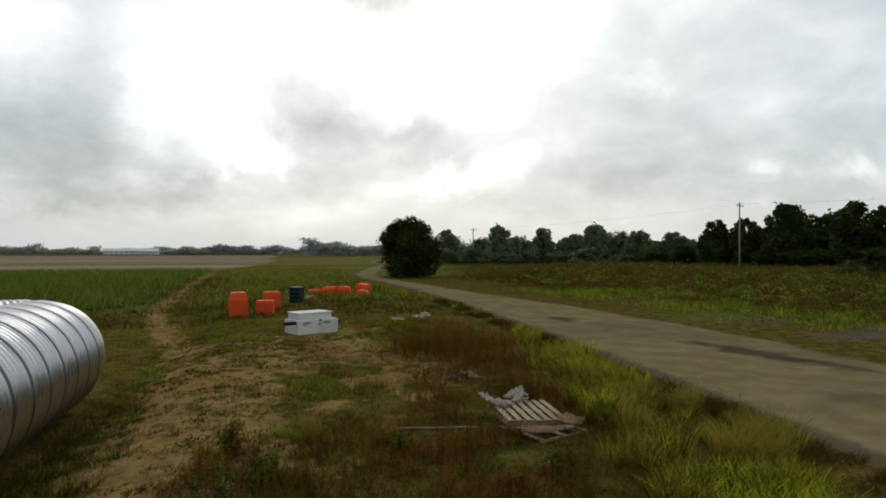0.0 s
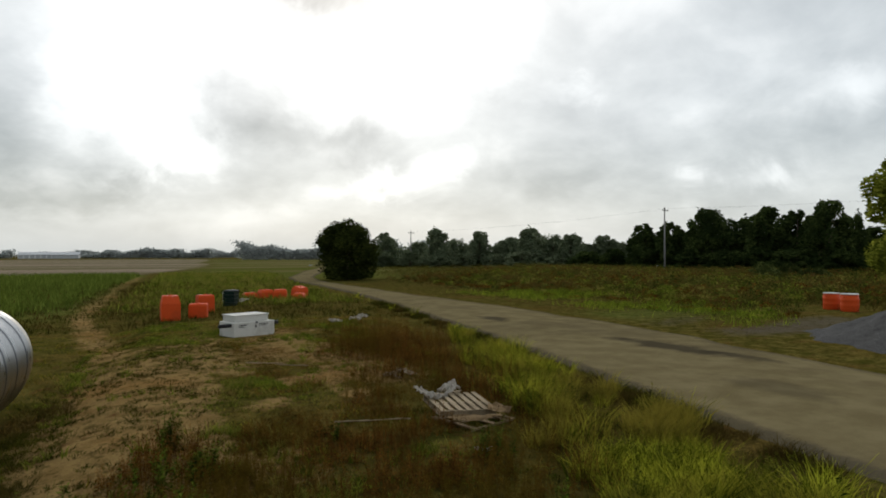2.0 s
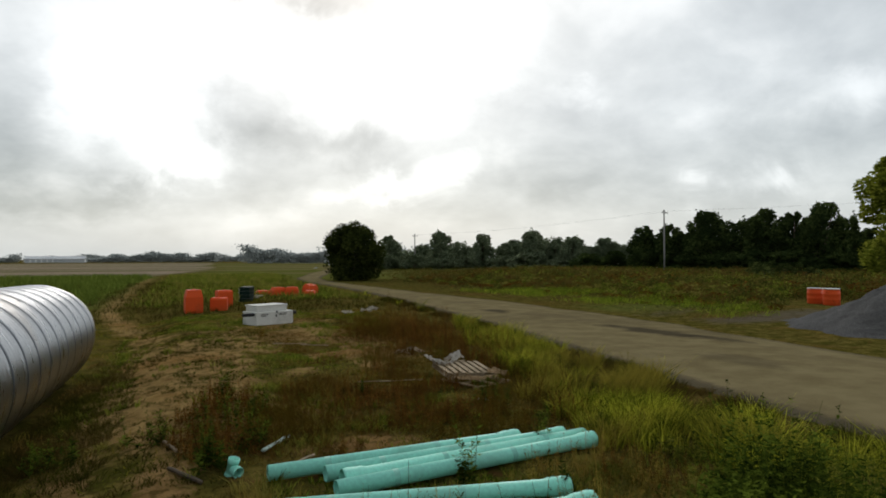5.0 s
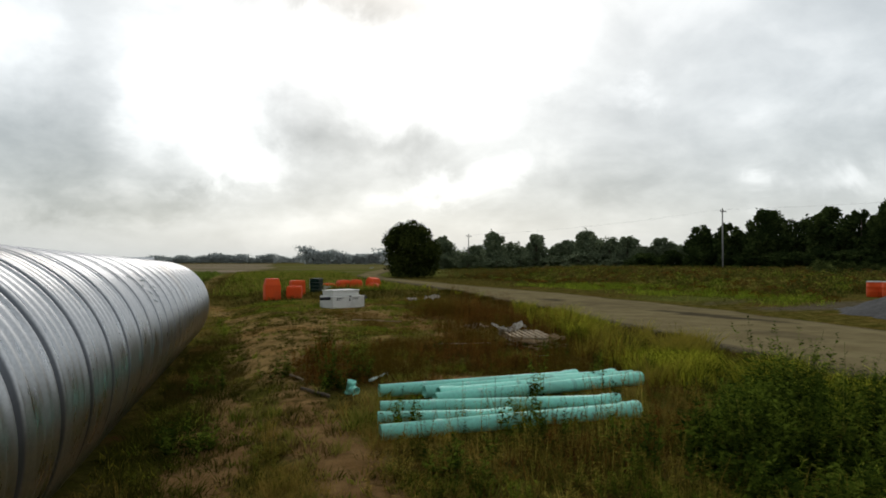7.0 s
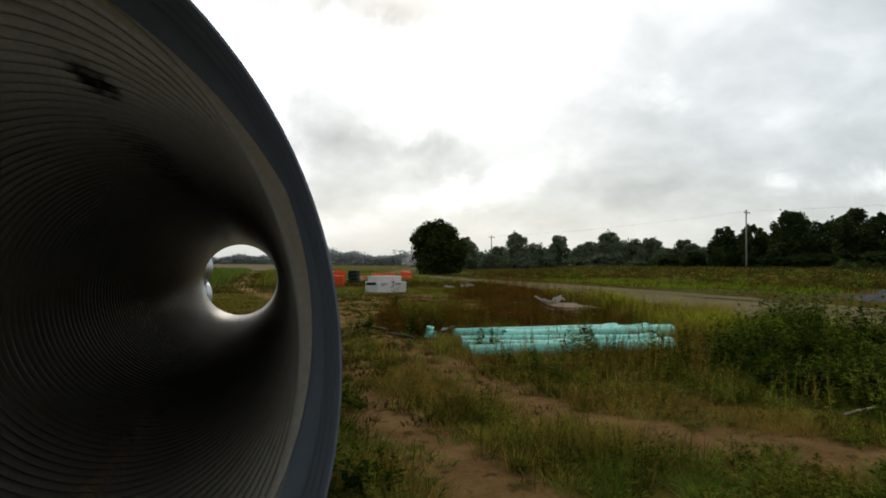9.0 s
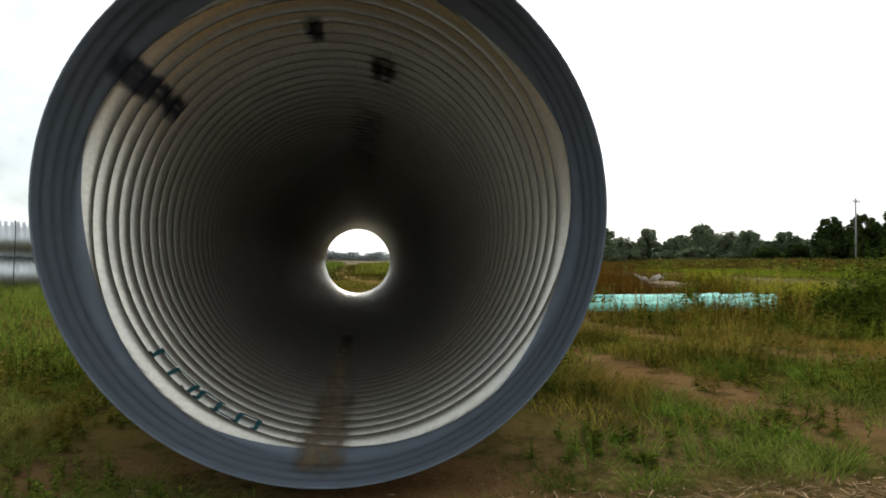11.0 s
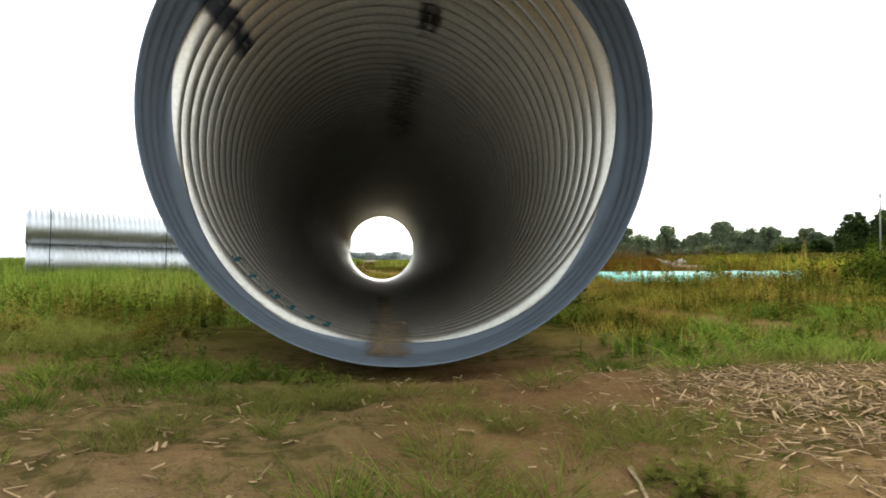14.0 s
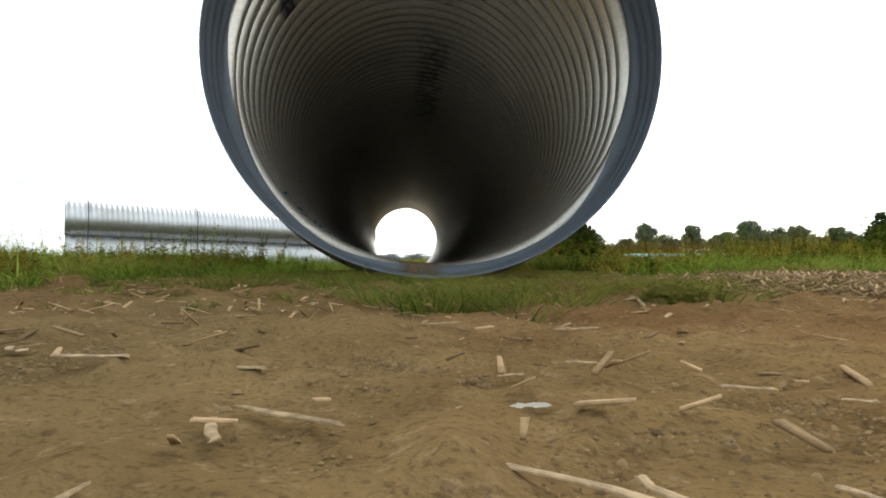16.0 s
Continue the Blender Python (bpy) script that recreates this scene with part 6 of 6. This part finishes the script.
DEAD = [(3.4, 9.2, 0.55, 0.6, 60), (2.95, 8.7, 0.35, 0.45, 30), (4.0, 9.3, 0.4, 0.5, 36), (4.8, 9.2, 0.5, 0.45, 44), (5.6, 9.0, 0.5, 0.5, 50), (6.5, 9.2, 0.6, 0.55, 60), (7.3, 9.6, 0.6, 0.55, 60), (8.2, 18.5, 1.1, 0.75, 120), (7.4, 17.3, 0.7, 0.55, 70), (8.5, 16.2, 0.7, 0.6, 70), (6.3, 13.2, 0.5, 0.35, 40), (5.0, 5.1, 0.6, 0.4, 50), (6.1, 5.2, 0.5, 0.45, 50),
        (8.0, 14.0, 0.6, 0.55, 60), (8.3, 12.6, 0.6, 0.55, 60), (8.2, 10.8, 0.7, 0.5, 60), (5.6, 10.6, 0.6, 0.3, 50), (4.6, 11.6, 0.6, 0.25, 40), (8.9, 20.5, 0.8, 0.6, 70), (7.9, 22.0, 0.6, 0.4, 40), (6.0, 8.3, 0.5, 0.35, 40), (7.4, 8.6, 0.6, 0.5, 60), (4.3, 8.5, 0.3, 0.35, 24), (6.9, 6.4, 0.5, 0.4, 40)]
DEAD = [(x, y, r, h * (1.45 if y > 10 else 1.0), int(n * (1.7 if y > 10 else 1.0))) for x, y, r, h, n in DEAD] + [(7.6, 15.2, 0.7, 0.75, 110), (7.9, 13.2, 0.5, 0.8, 80), (7.6, 19.6, 0.6, 0.7, 80)]
DEAD += [(2.75, 9.35, 0.32, 0.5, 60), (2.95, 10.5, 0.4, 0.5, 70), (3.3, 11.1, 0.45, 0.55, 80), (3.7, 10.1, 0.45, 0.6, 100), (4.25, 9.95, 0.45, 0.55, 90), (4.4, 11.2, 0.5, 0.4, 70), (5.05, 10.5, 0.5, 0.45, 80), (5.9, 10.8, 0.5, 0.45, 80), (5.75, 9.5, 0.5, 0.5, 90), (6.3, 9.2, 0.5, 0.55, 100), (6.35, 8.4, 0.4, 0.45, 70),
         (6.9, 15.0, 0.6, 0.6, 90), (7.1, 18.4, 0.8, 0.75, 130), (8.9, 18.4, 0.8, 0.8, 130), (8.3, 16.8, 0.8, 0.8, 130), (9.4, 16.2, 0.5, 0.6, 70), (9.9, 19.5, 0.6, 0.6, 70), (6.6, 11.0, 0.35, 0.4, 50), (6.2, 12.0, 0.35, 0.35, 40)]
weed_bed("dead_weeds", DEAD, "clumps of dead reddish-brown weeds", 36, 0.013, GRASS_DRY, 40, 0.14)
weed_bed("single_weeds", [(3.42, 6.2, 0.13, 0.62, 9), (5.25, 6.9, 0.12, 0.75, 8), (5.9, 6.4, 0.1, 0.5, 5), (3.35, 8.9, 0.22, 0.65, 12), (2.95, 8.3, 0.2, 0.45, 8), (4.5, 5.6, 0.5, 0.45, 22), (3.6, 5.0, 0.4, 0.35, 14), (6.5, 7.7, 0.15, 0.5, 6), (5.2, 4.6, 0.6, 0.45, 22), (2.2, 9.6, 0.3, 0.45, 9), (3.2, 10.2, 0.5, 0.55, 20), (1.35, 6.5, 0.3, 0.4, 14), (1.3, 4.0, 0.3, 0.35, 14), (1.25, 9.5, 0.35, 0.45, 14), (1.2, 2.0, 0.3, 0.3, 14), (3.18, 11.35, 0.12, 0.75, 14), (3.62, 10.4, 0.16, 0.7, 16), (2.95, 8.35, 0.1, 0.55, 8), (6.9, 9.8, 0.3, 0.4, 16), (5.2, 11.2, 0.25, 0.3, 14)], "green weed stalks standing among the pipes", 32, 0.02, None, 40)
weed_bed("meadow_weeds", [(-3.6, 4.0, 0.8, 0.24, 40), (-5.0, 4.6, 1.0, 0.3, 40), (-7.0, 9.0, 1.4, 0.75, 60), (-4.8, 11.5, 1.2, 0.7, 50), (-9.2, 11.0, 1.4, 0.8, 60), (4.4, 0.9, 0.8, 0.2, 30)], "green leafy weeds at the mouth of the pipe", 33, 0.016)


weed_bed("seeding_grass", [(-3.2, 2.4, 0.8, 0.42, 30), (-4.6, 3.2, 1.0, 0.5, 40), (-6.5, 4.2, 1.2, 0.55, 50), (-2.2, 3.0, 0.6, 0.4, 20), (-8.5, 6.0, 1.4, 0.6, 50)], "thin seeding grass stalks over the meadow", 34, 0.011, GRASS_MEADOW, 26)


# bunches of grass on the yard before the mouth
YARD_TUFTS = [(-0.10, -1.22, 0.15), (0.10, -1.28, 0.17), (0.0, -1.24, 0.17), (0.08, -0.95, 0.13), (0.02, -0.72, 0.10), (0.43, -0.98, 0.12), (0.49, -1.18, 0.14), (0.60, -0.85, 0.13), (0.36, -0.82, 0.10), (0.53, -0.90, 0.12), (0.24, -0.72, 0.09), (0.39, -0.31, 0.09), (-0.63, -1.20, 0.05), (-0.62, -0.70, 0.08), (-0.57, -0.83, 0.08), (-0.31, -0.78, 0.10),
              (-0.45, -0.55, 0.10), (-0.28, -0.52, 0.10), (-0.16, -0.47, 0.09), (-0.06, -0.36, 0.09), (-0.70, -0.45, 0.10), (-0.95, -0.6, 0.08), (0.14, -0.40, 0.06), (-1.3, -0.5, 0.10), (-1.7, -0.7, 0.09), (-1.1, -0.25, 0.12), (-1.24, -0.06, 0.10), (-0.83, -0.18, 0.11), (-0.74, -0.19, 0.12), (-0.53, -0.22, 0.12), (-0.46, -0.06, 0.10), (-0.65, 0.09, 0.12), (-1.15, 0.35, 0.14), (-1.27, 0.52, 0.14),
              (-0.35, -1.02, 0.07), (0.72, -0.9, 0.06), (1.0, -0.75, 0.07), (-0.8, -0.15, 0.10), (0.95, -0.18, 0.10), (1.2, -0.2, 0.10), (1.5, -0.1, 0.11), (0.75, -0.05, 0.09)]
ux, uy, uh = (np.array(q) for q in zip(*YARD_TUFTS))
rep = np.repeat(np.arange(len(ux)), 5)
tufts(ux[rep] + G.normal(0, 0.07, len(rep)), uy[rep] + G.normal(0, 0.05, len(rep)), 56, uh[rep] * np.where(uy[rep] < -0.6, 0.50, 0.66), 0.06, 0.0026, G, GRASS_LOW, "yard_tufts", "low dark green grass bunches on the bare yard", 2.2)
x, y = scatter(G, 2600, -5, 6.5, -0.5, 4.5, lambda x, y: turf(x, y) * (np.abs(x) > 0.9) * soft(lumps(x, y, 0.55, 110), 0.3, 0.6) * (1 - 0.7 * soft(y, 1.5, 3.0)))
tufts(x, y, 60, 0.06 + 0.10 * lumps(x, y, 0.7, 94), 0.09, 0.0032, G, GRASS_MEADOW, "mouth_tufts", "green grass bunches beside the pipe mouth", 1.3)
x, y = scatter(G, 3200, 0.75, 2.1, 1.2, 16.5, lambda x, y: np.clip(1.2 - bare(x, y), 0, 1) * soft(-x, -2.0, -1.0) * soft(-y, -16.4, -14.5) * (0.3 + 0.7 * lumps(x, y, 0.8, 99)))
# from 3 m on, the pipe's shade is put into a darker grass colour
for part_of, mat, label in ((y < 3.0, GRASS_LOW, "low green grass beside the pipe"), (y >= 3.0, GRASS_DARK, "grass along the foot of the pipe, coloured dark for its shade")):
    u, v = x[part_of], y[part_of]
    tufts(u, v, 30, (0.07 + 0.16 * lumps(u, v, 0.9, 100)) * (0.55 + 0.45 * soft(v, 2.0, 6.0)), 0.09, 0.006, G, mat, "pipe_side_grass", label, 1.1)
x, y = scatter(G, 5200, 1.0, 8.5, 0.5, 6.8, lambda x, y: np.clip(1.15 - 1.5 * bare(x, y), 0, 1) * soft(lumps(x, y, 0.75, 111), 0.30, 0.62))
tufts(x, y, 30, 0.035 + 0.14 * lumps(x, y, 0.75, 111) ** 2 * (0.5 + 0.8 * lumps(x, y, 1.9, 95)), 0.085, 0.0042, G, GRASS_GOLD, "golden_tufts", "golden-green grass bunches between the tracks", 0.9)
x, y = scatter(G, 2600, 0.9, 7.5, 0.6, 6.8, lambda x, y: np.clip(1.1 - 1.4 * bare(x, y), 0, 1) * soft(lumps(x, y, 0.9, 112), 0.45, 0.7))
tufts(x, y, 26, 0.05 + 0.12 * lumps(x, y, 0.6, 113), 0.08, 0.005, G, GRASS_LOW, "track_tufts", "low green grass bunches beside the wheel tracks", 1.1)
x, y = scatter(G, 320, 1.0, 7.5, 1.6, 7.2, lambda x, y: np.clip(1.1 - 1.6 * bare(x, y), 0, 1) * soft(lumps(x, y, 1.1, 114), 0.4, 0.65))
tufts(x, y, 26, 0.20 + 0.16 * lumps(x, y, 0.8, 115), 0.05, 0.004, G, GRASS_GOLD, "feathery_grass", "tall feathery yellow-green grass beside the tracks", 0.35)
TRACK_RNG = np.random.default_rng(56)
cx, cy = scatter(TRACK_RNG, 420, 1.0, 7.0, 0.7, 6.6, lambda x, y: np.clip(1.1 - 1.6 * bare(x, y), 0, 1) * 0.5)
weed_bed("track_weeds", [(a, b, TRACK_RNG.uniform(0.08, 0.2), TRACK_RNG.uniform(0.14, 0.34), 7) for a, b in zip(cx, cy)], "low leafy weeds between the wheel tracks", 57, 0.010, WEED_LOW, 26, 0.36)
weed_bed("rank_weeds", [(2.2, 3.9, 0.5, 0.42, 30), (3.6, 4.6, 0.9, 0.5, 70), (4.9, 4.6, 0.9, 0.55, 80), (4.2, 5.6, 0.8, 0.5, 60), (5.6, 5.3, 0.8, 0.6, 70), (6.4, 6.4, 0.8, 0.6, 60), (3.7, 3.4, 0.5, 0.35, 40), (5.2, 3.4, 0.7, 0.4, 50)], "rank golden-brown weeds with seed heads", 58, 0.010, GRASS_GOLD, 36, 0.2)
ax, ay = scatter(TRACK_RNG, 46, -4.5, -0.95, 0.2, 2.8, lambda x, y: 1.0 + 0 * x)
bx, by = scatter(TRACK_RNG, 34, 1.1, 4.5, 0.2, 2.2, lambda x, y: np.clip(1.2 - 1.4 * bare(x, y), 0, 1))
weed_bed("meadow_herbs", [(a, b, TRACK_RNG.uniform(0.10, 0.28), TRACK_RNG.uniform(0.12, 0.24) * (0.7 + 0.25 * b), 12) for a, b in zip(np.concatenate([ax, bx]), np.concatenate([ay, by]))], "leafy herbs among the grass beside the pipe mouth", 60, 0.010, WEED_LOW, 30, 0.4)
weed_bed("mouth_weeds", [(-0.55, -0.12, 0.16, 0.09, 20), (-0.95, 0.15, 0.25, 0.14, 24), (-1.4, 0.3, 0.3, 0.16, 20), (-1.15, 0.9, 0.3, 0.22, 18), (-2.0, 0.6, 0.4, 0.18, 20), (-2.9, 1.2, 0.5, 0.24, 24), (1.0, 0.25, 0.25, 0.12, 12), (1.6, 0.25, 0.35, 0.14, 18), (2.4, 0.6, 0.4, 0.18, 18), (-0.33, -0.22, 0.1, 0.08, 14), (0.48, -1.22, 0.05, 0.12, 9), (0.45, -1.16, 0.04, 0.10, 6)], "leafy green weeds about the pipe mouth", 59, 0.008, GRASS_LOW, 34, 0.34)


SIDE_RNG = np.random.default_rng(91)
sx, sy = scatter(SIDE_RNG, 150, 1.1, 7.0, 0.9, 4.2, lambda x, y: np.clip(1.1 - 1.5 * bare(x, y), 0, 1) * soft(lumps(x, y, 1.2, 92), 0.35, 0.6))
weed_bed("mouth_side_weeds", [(a, b, SIDE_RNG.uniform(0.1, 0.3), SIDE_RNG.uniform(0.20, 0.42), 8) for a, b in zip(sx, sy)], "tall olive seeding weeds beside the pipe mouth", 93, 0.011, GRASS_GREEN, 30, 0.22)
sx, sy = scatter(SIDE_RNG, 170, -7.0, -1.1, 0.8, 4.5, lambda x, y: 0.25 + 0.75 * soft(lumps(x, y, 1.2, 94), 0.35, 0.6))
weed_bed("mouth_side_weeds", [(a, b, SIDE_RNG.uniform(0.1, 0.3), SIDE_RNG.uniform(0.14, 0.34), 8) for a, b in zip(sx, sy)], "leafy green weeds in the meadow beside the pipe", 95, 0.012, GRASS_GREEN, 30, 0.30)
x, y = scatter(G, 260, -2.6, 0.35, -1.0, 0.3, lambda x, y: (0.25 + 0.75 * soft(lumps(x, y, 0.6, 103), 0.4, 0.7)) * (1 - np.exp(-(x / 0.45) ** 4) * soft(y, -0.45, -0.25)))
tufts(x, y, 60, 0.035 + 0.05 * lumps(x, y, 0.5, 104), 0.06, 0.0026, G, GRASS_LOW, "mouth_grass", "fine green tufts on soil before the pipe", 0.9)


# ---- wood chips, sticks and clods on the yard ----
def chips(rng, x, y, long_, wide, name, mat, label, tilt=0.25):
    """Flat splinters of wood lying at all angles."""
    n = len(x)
    a, p = rng.uniform(0, 2 * np.pi, n), rng.normal(0, tilt, n)
    ux, uy, uz = np.cos(a) * np.cos(p), np.sin(a) * np.cos(p), np.sin(p)
    vx, vy = -np.sin(a), np.cos(a)
    th = wide * 0.3
    z = land(x, y) + th * 0.6 + np.abs(uz) * long_ * 0.35 + rng.uniform(0, 0.012, n)
    out_v = []
    for k in (-1, 1):
        for su, sv in ((-1, -1), (1, -0.6), (1, 0.6), (-1, 1)):
            out_v.append(np.stack([x + ux * su * long_ / 2 + vx * sv * wide / 2, y + uy * su * long_ / 2 + vy * sv * wide / 2, z + uz * su * long_ / 2 + k * th / 2], -1))
    v = np.stack(out_v, 1).reshape(-1, 3)
    o = np.arange(n)[:, None] * 8
    f = np.concatenate([o + np.array(q) for q in ([3, 2, 1, 0], [4, 5, 6, 7], [0, 1, 5, 4], [1, 2, 6, 5], [2, 3, 7, 6], [3, 0, 4, 7])])
    return tagged(new(name, mesh_np(name, v, f, mat)), label, "wood chips", kind="stuff")


def mulch(x, y):
    return soft(x, 0.45, 1.15) * soft(-x, -5.5, -3.5) * soft(y, -1.35, -1.0) * soft(-y, 0.12, 0.42) * (0.3 + 0.7 * lumps(x, y, 0.5, 81))


x, y = scatter(G, 42000, 0.3, 5.5, -1.4, 0.5, mulch)
chips(G, x, y, G.uniform(0.015, 0.065, len(x)), G.uniform(0.003, 0.0065, len(x)), "mulch_heap", CHIPS, "spread of pale shredded wood mulch", 0.22)
x, y = scatter(G, 4600, -3.0, 3.0, -2.5, 0.1, lambda x, y: 0.25 + 0.75 * soft(lumps(x, y, 0.7, 82), 0.4, 0.7))
chips(G, x, y, G.uniform(0.008, 0.04, len(x)), G.uniform(0.003, 0.009, len(x)), "scattered_chips", CHIPS, "pale wood splinters scattered on bare soil")


def clods(rng, x, y, r, name, mat, label):
    """Small lumps of soil and stone, half sunk."""
    base = np.array([(1, 0, 0), (0.5, 0.8, 0), (-0.6, 0.75, 0), (-1, 0, 0), (-0.45, -0.85, 0), (0.55, -0.8, 0), (0.4, 0.25, 0.75), (-0.4, 0.3, 0.7), (-0.1, -0.45, 0.8)])
    fs = [(0, 1, 6), (1, 2, 7), (1, 7, 6), (2, 3, 7), (3, 4, 8), (3, 8, 7), (4, 5, 8), (5, 0, 6), (5, 6, 8), (6, 7, 8)]
    n = len(x)
    a = rng.uniform(0, 2 * np.pi, n)
    k = base[None] * rng.uniform(0.7, 1.3, (n, 9, 3)) * r[:, None, None]
    vx = x[:, None] + k[..., 0] * np.cos(a)[:, None] - k[..., 1] * np.sin(a)[:, None]
    vy = y[:, None] + k[..., 0] * np.sin(a)[:, None] + k[..., 1] * np.cos(a)[:, None]
    vz = land(x, y)[:, None] - 0.004 + k[..., 2] * 0.8
    v = np.stack([vx, vy, vz], -1).reshape(-1, 3)
    o = np.arange(n)[:, None] * 9
    f = np.concatenate([o + np.array(q) for q in fs])
    return tagged(new(name, mesh_np(name, v, f, mat, True)), label, "soil", kind="stuff")


x, y = scatter(G, 36000, -3.0, 3.0, -2.45, -0.3, lambda x, y: 0.15 + 0.85 * soft(lumps(x, y, 0.45, 83), 0.45, 0.75))
clods(G, x, y, G.uniform(0.0012, 0.0042, len(x)) * (1 + 1.1 * (G.uniform(0, 1, len(x)) > 0.96)), "soil_crumbs", CRUMBS, "crumbs of dry red-brown soil")
x, y = scatter(G, 42000, -0.9, 0.8, -2.38, -1.35, lambda x, y: 0.15 + 0.85 * soft(lumps(x, y, 0.13, 84), 0.40, 0.75))
clods(G, x, y, G.uniform(0.0006, 0.0020, len(x)) * (1 + 1.2 * (G.uniform(0, 1, len(x)) > 0.97)), "soil_crumbs", CRUMBS, "fine crumbs of brown soil on the bare yard")
x, y = scatter(G, 260, -0.75, -0.42, -2.1, -1.6, lambda x, y: 0.2 + 0.8 * soft(lumps(x, y, 0.1, 85), 0.45, 0.7))
clods(G, x, y, G.uniform(0.002, 0.007, len(x)), "soil_crumbs", CRUMBS, "grey clods of hard soil beside a splinter")

# the splinters and sticks that can be told apart, nearest the last halt
NEAR_STICKS = [(-0.49, -1.86, -0.41, -1.87, 0.0055), (-0.295, -1.93, -0.265, -1.94, 0.005), (-0.262, -2.11, -0.245, -2.16, 0.0045), (-0.255, -2.08, -0.18, -2.135, 0.0040), (0.09, -2.04, 0.125, -2.06, 0.004), (-0.13, -2.13, -0.108, -2.09, 0.002), (-0.10, -2.205, -0.045, -2.255, 0.004),
               (-0.045, -2.225, -0.035, -2.265, 0.006), (-0.285, -2.255, -0.28, -2.205, 0.004), (0.035, -2.24, 0.045, -2.275, 0.0035), (-0.31, -1.71, -0.27, -1.60, 0.006), (0.15, -2.09, 0.17, -2.10, 0.003), (0.005, -1.92, 0.035, -1.93, 0.0045), (-0.07, -1.99, -0.045, -1.98, 0.003),
               (-0.36, -1.40, -0.32, -1.22, 0.010), (0.39, -1.07, 0.35, -1.31, 0.007), (0.30, -1.70, 0.42, -1.66, 0.006), (-0.12, -1.55, -0.05, -1.52, 0.005), (-0.56, -1.81, -0.53, -1.83, 0.007), (0.07, -1.63, 0.14, -1.61, 0.006)]


def splinter(x0, y0, x1, y1, r, seed):
    """A split stick: flat, angular, with ragged ends."""
    rng = random.Random(seed)
    bm = bmesh.new()
    way = Vector((x1 - x0, y1 - y0, 0))
    side = Vector((-way.y, way.x, 0)).normalized()
    rings = []
    for t in (0, 0.08, 0.35, 0.7, 0.93, 1):
        c = Vector((x0, y0, 0)) + way * t + side * rng.uniform(-0.7, 0.7) * r
        z = float(land(c.x, c.y)) + 0.004 + r * rng.uniform(0.0, 0.2)
        k = (rng.uniform(0.05, 0.4) if t in (0, 1) else 1.0) * rng.uniform(0.45, 1.3)
        h = r * 0.42 * (0.2 if t in (0, 1) else rng.uniform(0.7, 1.1))
        rings.append([bm.verts.new((c.x + side.x * r * k * q, c.y + side.y * r * k * q, z + h * u)) for q, u in ((-1, 0), (1, 0), (0.75, 0.9), (-0.2, 1.1), (-0.9, 0.6))])
    for a, b in zip(rings, rings[1:]):
        for i in range(5):
            bm.faces.new((a[i], a[(i + 1) % 5], b[(i + 1) % 5], b[i]))
    bm.faces.new(rings[0][::-1])
    bm.faces.new(rings[-1])
    bmesh.ops.recalc_face_normals(bm, faces=bm.faces)
    ob = new("wood_splinter", mesh_bm("wood_splinter", bm, CHIP))
    return tagged(ob, "pale splinter of wood lying on bare soil", "wood splinter", "wood splinters")


for k, (x0, y0, x1, y1, r) in enumerate(NEAR_STICKS):
    splinter(x0, y0, x1, y1, r * 0.8, k)
more = random.Random(5)
for k in range(30):
    cx, cy, a, l = more.uniform(-1.8, 1.8), more.uniform(-2.2, -0.6), more.uniform(0, math.pi), more.uniform(0.025, 0.08)
    splinter(cx, cy, cx + l * math.cos(a), cy + l * math.sin(a), more.uniform(0.001, 0.0026), 100 + k)
crumpled("plastic_scrap", ground_pose(-0.062, -2.09, 5, -0.002), (0.030, 0.018), 0.004, PLASTIC_FILM, "flat grey-white plastic scrap on bare soil", "rubbish", 61, 12)
